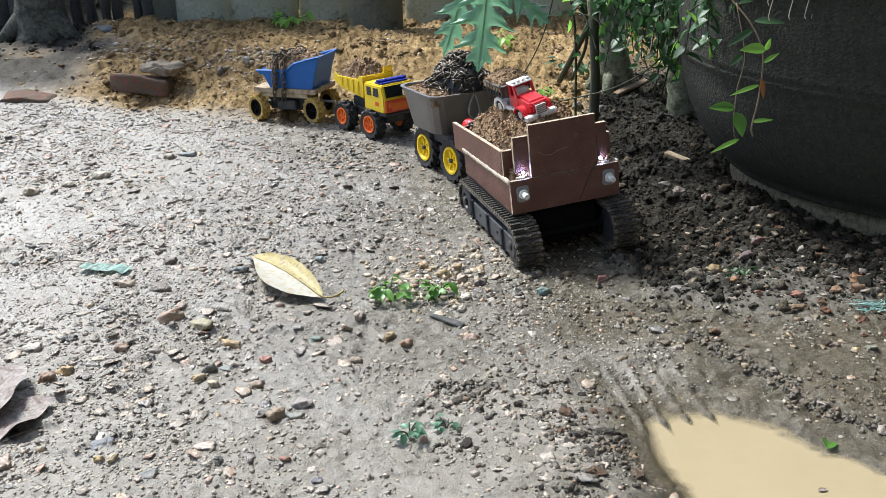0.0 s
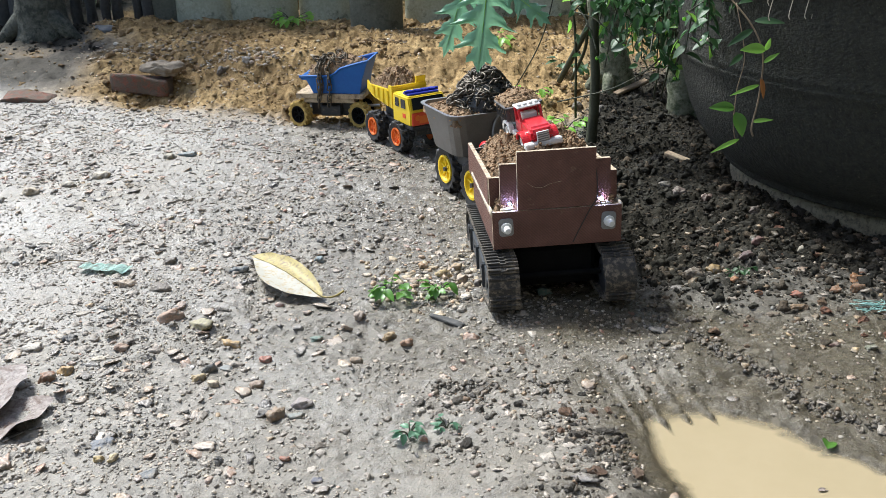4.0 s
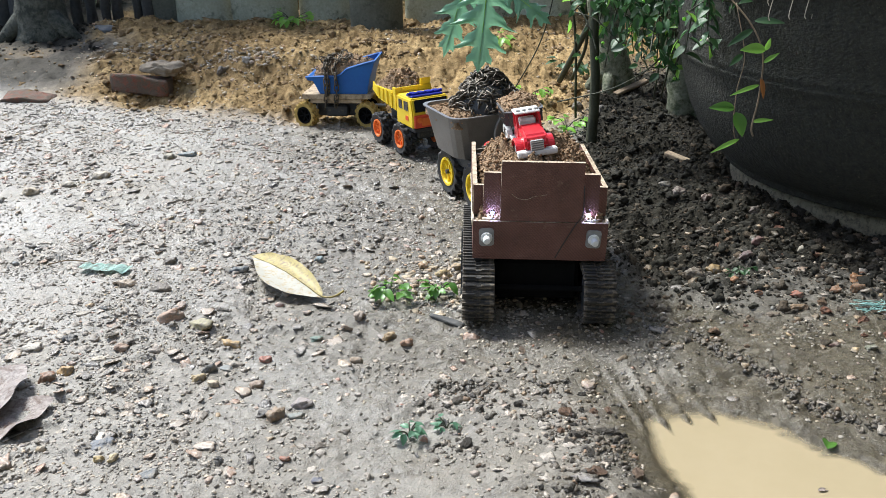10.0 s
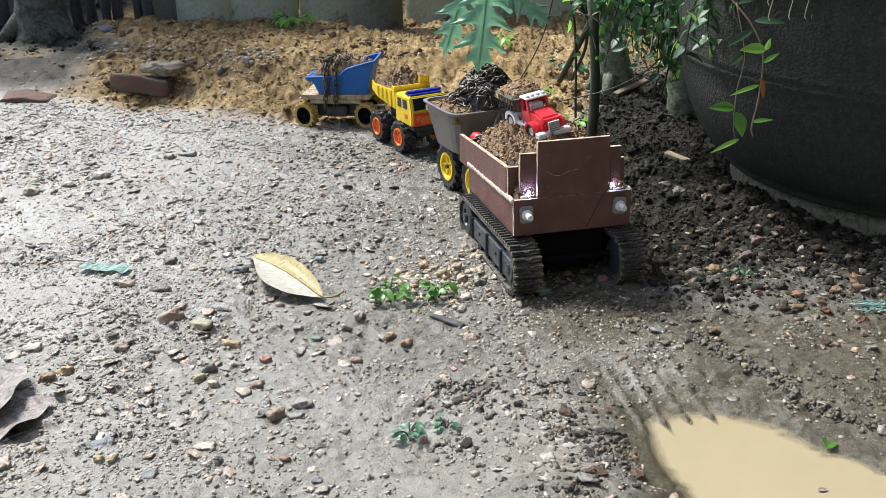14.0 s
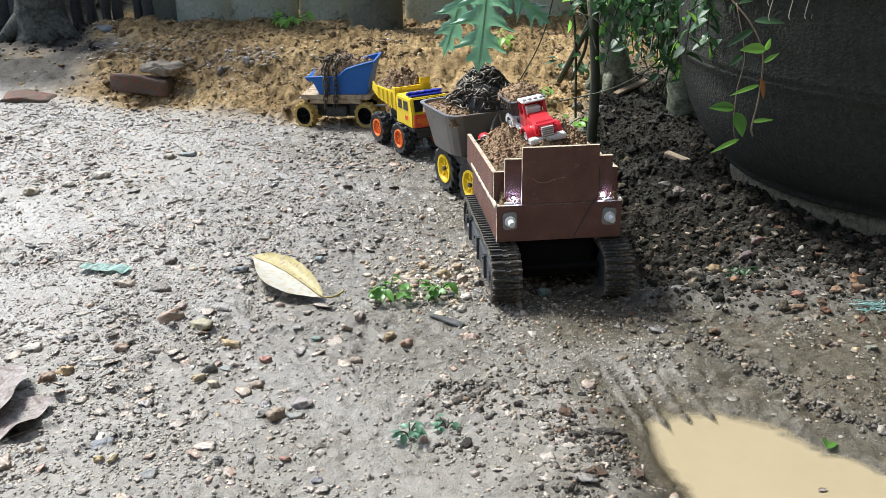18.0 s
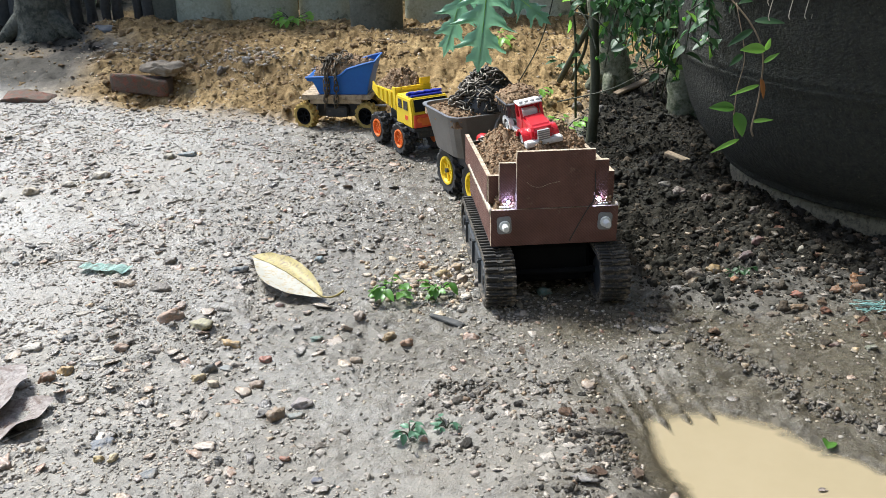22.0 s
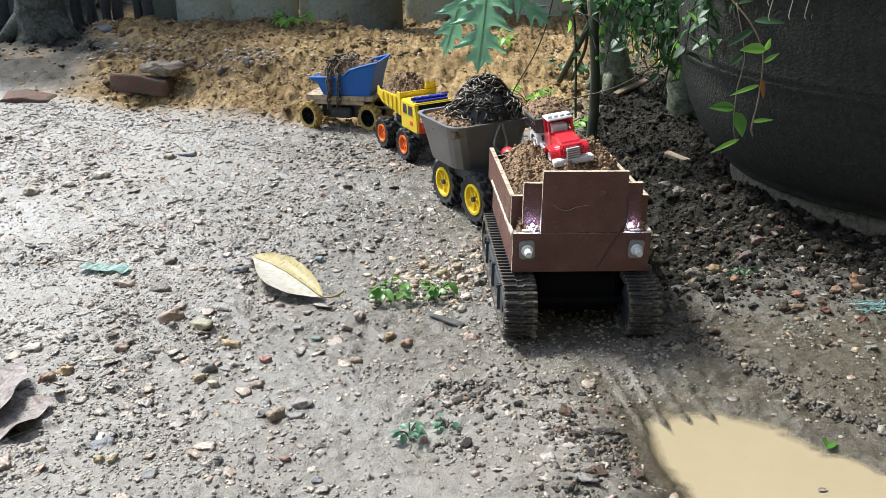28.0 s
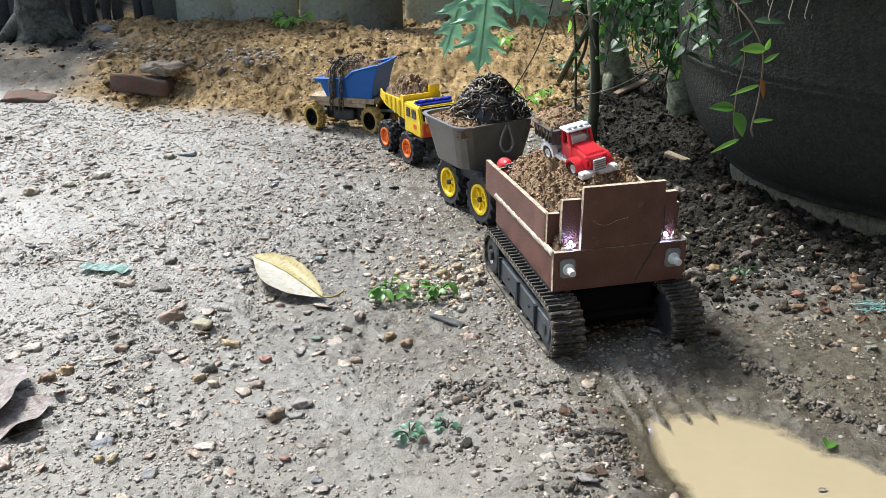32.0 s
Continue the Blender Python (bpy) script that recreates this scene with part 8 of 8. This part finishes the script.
# ---- what moves: seconds, x, y, z and turns of the crawler; seconds, x, y and heading of the trailers ----
def motions():
    crawler_rows = [
        (0, 0.2261, 1.4804, 0.0031, -2.11, -4.85, 15.31), (0.5, 0.2483, 1.4836, 0.0036, -2.11, -4.6, 15.81), (1, 0.2405, 1.4852, 0.0059, -2.84, -4.64, 10.16),
        (1.5, 0.2213, 1.4433, 0.0052, -2.9, -3.51, 8.03), (2, 0.2067, 1.4416, 0.0064, -3.2, -2.8, 4.82), (2.5, 0.1835, 1.4058, 0.0033, -3.02, -1.22, 5.11),
        (3, 0.1859, 1.3711, 0.0034, -3.39, -0.78, 6.93), (3.5, 0.191, 1.323, 0.0056, -3.45, -1.92, 6.12), (5.5, 0.1047, 1.2612, 0.0006, -2.16, 1.05, -9.73),
        (6, 0.0974, 1.2663, -0.001, -1.92, 1.13, -14.69), (6.5, 0.1176, 1.2521, -0.0008, -1.15, 0.97, -9.29), (7, 0.1495, 1.2412, 0.0008, -1.55, 0.94, -0.6),
        (7.5, 0.152, 1.246, 0.0024, -1.79, 0.42, 3.02), (8, 0.1521, 1.2527, 0.0029, -1.8, 0.28, 0.81), (8.5, 0.1524, 1.2422, 0.0027, -1.93, 0.91, 0.51),
        (9, 0.1402, 1.2436, 0.0017, -1.56, 1.71, -1.19), (9.5, 0.1398, 1.2428, 0.0014, -1.45, 2.01, -1.79), (10, 0.1405, 1.2447, 0.0012, -1.48, 1.84, -1.89),
        (10.5, 0.1356, 1.2473, 0.0018, -1.92, 1.97, -2.69), (11, 0.1306, 1.2423, 0.001, -2.33, 2.31, -3.73), (11.5, 0.135, 1.2794, -0.0014, -1.91, 1.87, -6.42),
        (12, 0.1348, 1.3443, -0.0017, -2.01, 1, -0.85), (12.5, 0.1524, 1.3394, -0.0011, -2.12, 0.95, 4.45), (13, 0.1871, 1.3508, 0.0001, -2.83, -0.18, 9.7),
        (13.5, 0.2122, 1.365, -0.0003, -2.6, -0.13, 13.96), (14, 0.212, 1.3633, -0.0002, -2.3, 0.18, 13.11), (14.5, 0.2214, 1.3126, 0.0019, -2.51, -1.98, 9.44),
        (16.5, 0.1257, 1.299, -0.0035, -0.52, 1.95, -5.47), (17, 0.1362, 1.3309, -0.0032, 0.14, 1.37, -4.03), (17.5, 0.1601, 1.3298, -0.0013, -0.71, 0.71, 1.35),
        (18, 0.1841, 1.3284, -0.0006, -1.49, 0.4, 5.77), (18.5, 0.1844, 1.3266, -0.001, -1.92, 0.59, 7.38), (19, 0.1856, 1.3246, -0.0006, -2.34, 0.64, 7.3),
        (19.5, 0.1857, 1.3247, -0.0009, -2.64, 0.88, 7.45), (20, 0.1771, 1.3314, 0.0007, -2.92, -0.2, 6.06), (20.5, 0.1768, 1.3111, -0.0005, -2.42, 0.65, 6.46),
        (21, 0.1841, 1.2663, 0.0008, -2.27, -0.27, 5.43), (21.5, 0.1824, 1.272, 0.0005, -1.96, -0.28, 5.08), (22, 0.1741, 1.3117, -0.0011, -0.8, 0.34, 4.78),
        (22.5, 0.1756, 1.3331, 0.0005, -0.97, -0.23, 6.46), (23, 0.1928, 1.3291, 0.0015, -1.35, 0.39, 7.01), (23.5, 0.2186, 1.321, 0.0028, -1.65, 0.09, 11.68),
        (24, 0.2315, 1.3179, 0.0029, -2.02, -0.61, 14.65), (24.5, 0.2469, 1.3154, 0.0026, -2.19, 0.69, 20.92), (25, 0.2542, 1.2983, 0.0036, -1.45, 1.05, 24.63),
        (25.5, 0.2513, 1.2814, 0.0023, -1.39, 1.46, 22.23), (27.5, 0.1932, 1.2352, 0.0034, -0.67, 0.98, 1.95), (28, 0.196, 1.1997, 0.0013, -0.72, 1.77, 2.51),
        (28.5, 0.2126, 1.2074, 0.0008, -0.7, 1.69, 8), (29, 0.2435, 1.1978, 0.0001, -1.12, 1.37, 24.67), (29.5, 0.2514, 1.2233, -0.0003, -1.47, 1.03, 28.27),
        (30, 0.2565, 1.208, -0.0005, -0.8, 0.98, 22.73), (30.5, 0.2504, 1.2112, -0.0011, -1.04, -0.82, 13.4), (31, 0.2441, 1.1708, -0.0038, 0.15, 0.29, 12.06),
        (31.5, 0.2487, 1.1706, -0.0059, 0.5, 0.73, 16.19), (32, 0.2484, 1.1698, -0.0069, 0.37, 0.75, 13.09),
    ]
    blue_rows = [
        (0, -0.407, 2.500, -18), (0.5, -0.393, 2.499, -17), (1, -0.392, 2.499, -16), (1.5, -0.374, 2.493, -15), (2, -0.373, 2.493, -14), (2.5, -0.372, 2.493, -13),
        (3, -0.346, 2.478, -12), (3.5, -0.308, 2.456, -11), (5.5, -0.273, 2.449, -6), (11, -0.273, 2.449, -6), (11.5, -0.274, 2.444, -6), (14.5, -0.274, 2.444, -6),
        (16.5, -0.274, 2.439, -6), (17, -0.274, 2.444, -6), (21, -0.274, 2.444, -6), (21.5, -0.272, 2.435, -6), (25, -0.272, 2.435, -6), (25.5, -0.274, 2.439, -6),
        (27.5, -0.259, 2.433, -12.4), (28, -0.254, 2.419, -14), (28.5, -0.254, 2.419, -14.2), (29, -0.254, 2.419, -14.4), (29.5, -0.254, 2.419, -14.6),
        (30, -0.254, 2.419, -14.8), (30.5, -0.251, 2.406, -15), (31, -0.239, 2.395, -20), (32, -0.239, 2.395, -20),
    ]
    yellow_rows = [
        (0, -0.176, 2.336, -50), (0.5, -0.165, 2.326, -51), (1, -0.161, 2.317, -52), (1.5, -0.152, 2.300, -53), (2, -0.152, 2.300, -54), (2.5, -0.152, 2.300, -55),
        (3, -0.132, 2.290, -56), (3.5, -0.106, 2.240, -57), (5.5, -0.077, 2.191, -61), (11, -0.077, 2.191, -61), (11.5, -0.080, 2.206, -61), (14.5, -0.080, 2.206, -61),
        (16.5, -0.078, 2.194, -61), (25.5, -0.078, 2.194, -61), (27.5, -0.070, 2.175, -61.8), (28, -0.064, 2.146, -62), (28.5, -0.065, 2.153, -62),
        (29, -0.064, 2.146, -62), (30, -0.064, 2.146, -62), (30.5, -0.062, 2.124, -62), (31, -0.055, 2.116, -62), (32, -0.055, 2.116, -62),
    ]
    grey_rows = [
        (0, 0.041, 1.978, -61), (0.5, 0.047, 1.962, -61.5), (1, 0.050, 1.946, -61.9), (1.5, 0.055, 1.945, -62.4), (2, 0.055, 1.945, -62.8), (2.5, 0.055, 1.937, -63.3),
        (3, 0.066, 1.906, -63.7), (3.5, 0.081, 1.839, -64.2), (5.5, 0.090, 1.790, -66), (10, 0.090, 1.790, -66), (10.5, 0.090, 1.784, -66), (11, 0.090, 1.784, -66),
        (11.5, 0.087, 1.797, -66), (12, 0.085, 1.839, -66), (12.5, 0.090, 1.831, -66), (13, 0.090, 1.824, -66), (14, 0.090, 1.824, -66), (14.5, 0.088, 1.790, -66),
        (16.5, 0.089, 1.797, -66), (17, 0.084, 1.811, -66), (20.5, 0.084, 1.811, -66), (21, 0.087, 1.790, -66), (21.5, 0.087, 1.790, -66), (22, 0.089, 1.797, -66),
        (22.5, 0.086, 1.811, -66), (23.5, 0.086, 1.811, -66), (24, 0.084, 1.804, -66), (24.5, 0.084, 1.804, -66), (25, 0.087, 1.790, -66), (25.5, 0.087, 1.790, -66),
        (27.5, 0.089, 1.770, -63.6), (28, 0.083, 1.726, -63), (28.5, 0.083, 1.732, -62.8), (29, 0.081, 1.726, -62.7), (29.5, 0.081, 1.726, -62.5),
        (30, 0.079, 1.720, -62.3), (30.5, 0.085, 1.732, -62.2), (31, 0.096, 1.731, -62), (31.5, 0.094, 1.725, -62), (32, 0.094, 1.725, -62),
    ]

    path = [(t, pose(x, y, z, rx, ry, rz)) for t, x, y, z, rx, ry, rz in crawler_rows]
    walk(crawler, path)

    def ride(ob, rows, local):
        walk(ob, [(t, m @ local) for t, m in rows])

    ride(crawler_sand, path, pose(0, 0.152, 0))
    ride(tow_chain, path, pose(0, 0, 0))
    truck_at = pose(-0.012, 0.15, 0.228, 0, 0, -80) @ pose(0, 0, 0, 8, 3, 0)
    ride(red_truck, path, truck_at)
    ride(red_truck_sand, path, truck_at @ pose(-0.0515, 0, 0.056))
    # belts and wheels: each side rolls by its own way over the ground
    for side, (pads, on_loop, total, wheels) in zip((-1, 1), crawler_tracks):
        rolled, last, rows = 0.0, None, []
        for t, m in path:
            p, ahead = m @ Vector((side * 0.09, 0.13, 0)), m.to_3x3() @ Vector((0, -1, 0))
            rolled += (p - last).dot(ahead) if last is not None else 0.0
            last = p
            rows.append((t, rolled))
        for ob, s in pads:
            walk(ob, [(t, on_loop(s + d)) for t, d in rows])
        for w in wheels:
            base = w.matrix_basis.copy()
            sign = 1 if side > 0 else -1
            walk(w, [(t, base @ pose(0, 0, 0, sign * math.degrees(d / 0.035))) for t, d in rows])

    for ob, rows, wheels, radius, riders in (
            (blue_trailer, blue_rows, blue_wheels, BLUE_R, ((blue_sand, pose(0.018, 0, 0.147, 0, -7, 0)), (draped_chain, pose(0.012, 0, -0.009)))),
            (yellow_truck, yellow_rows, yellow_wheels, YELLOW_R, ((yellow_sand, pose(-0.034, 0, 0.137)),)),
            (grey_trailer, grey_rows, grey_wheels, GREY_R, ((grey_sand, pose(-0.036, 0, 0.179)), (chain_heap, pose(-0.032, 0.006, 0.184))))):
        rows = [(t, pose(x, y, gz_smooth(x, y), 0, 0, a)) for t, x, y, a in rows]
        walk(ob, rows)
        for r, local in riders:
            ride(r, rows, local)
        rolled, last, turns = 0.0, None, []
        for t, m in rows:
            p, ahead = m.translation, m.to_3x3() @ Vector((1, 0, 0))
            rolled += (p - last).dot(ahead) if last is not None else 0.0
            last = p.copy()
            turns.append((t, rolled))
        for w, base in wheels:
            sign = 1 if base.translation.y < 0 else -1
            walk(w, [(t, base @ pose(0, 0, 0, 0, sign * math.degrees(d / radius), 0)) for t, d in turns])


def gz_smooth(x, y):
    """The ground's mean level under a vehicle."""
    a = np.linspace(-0.07, 0.07, 5)
    gx, gy = np.meshgrid(x + a, y + a)
    return float(np.mean(ground_z(gx, gy))) - 0.001


motions()
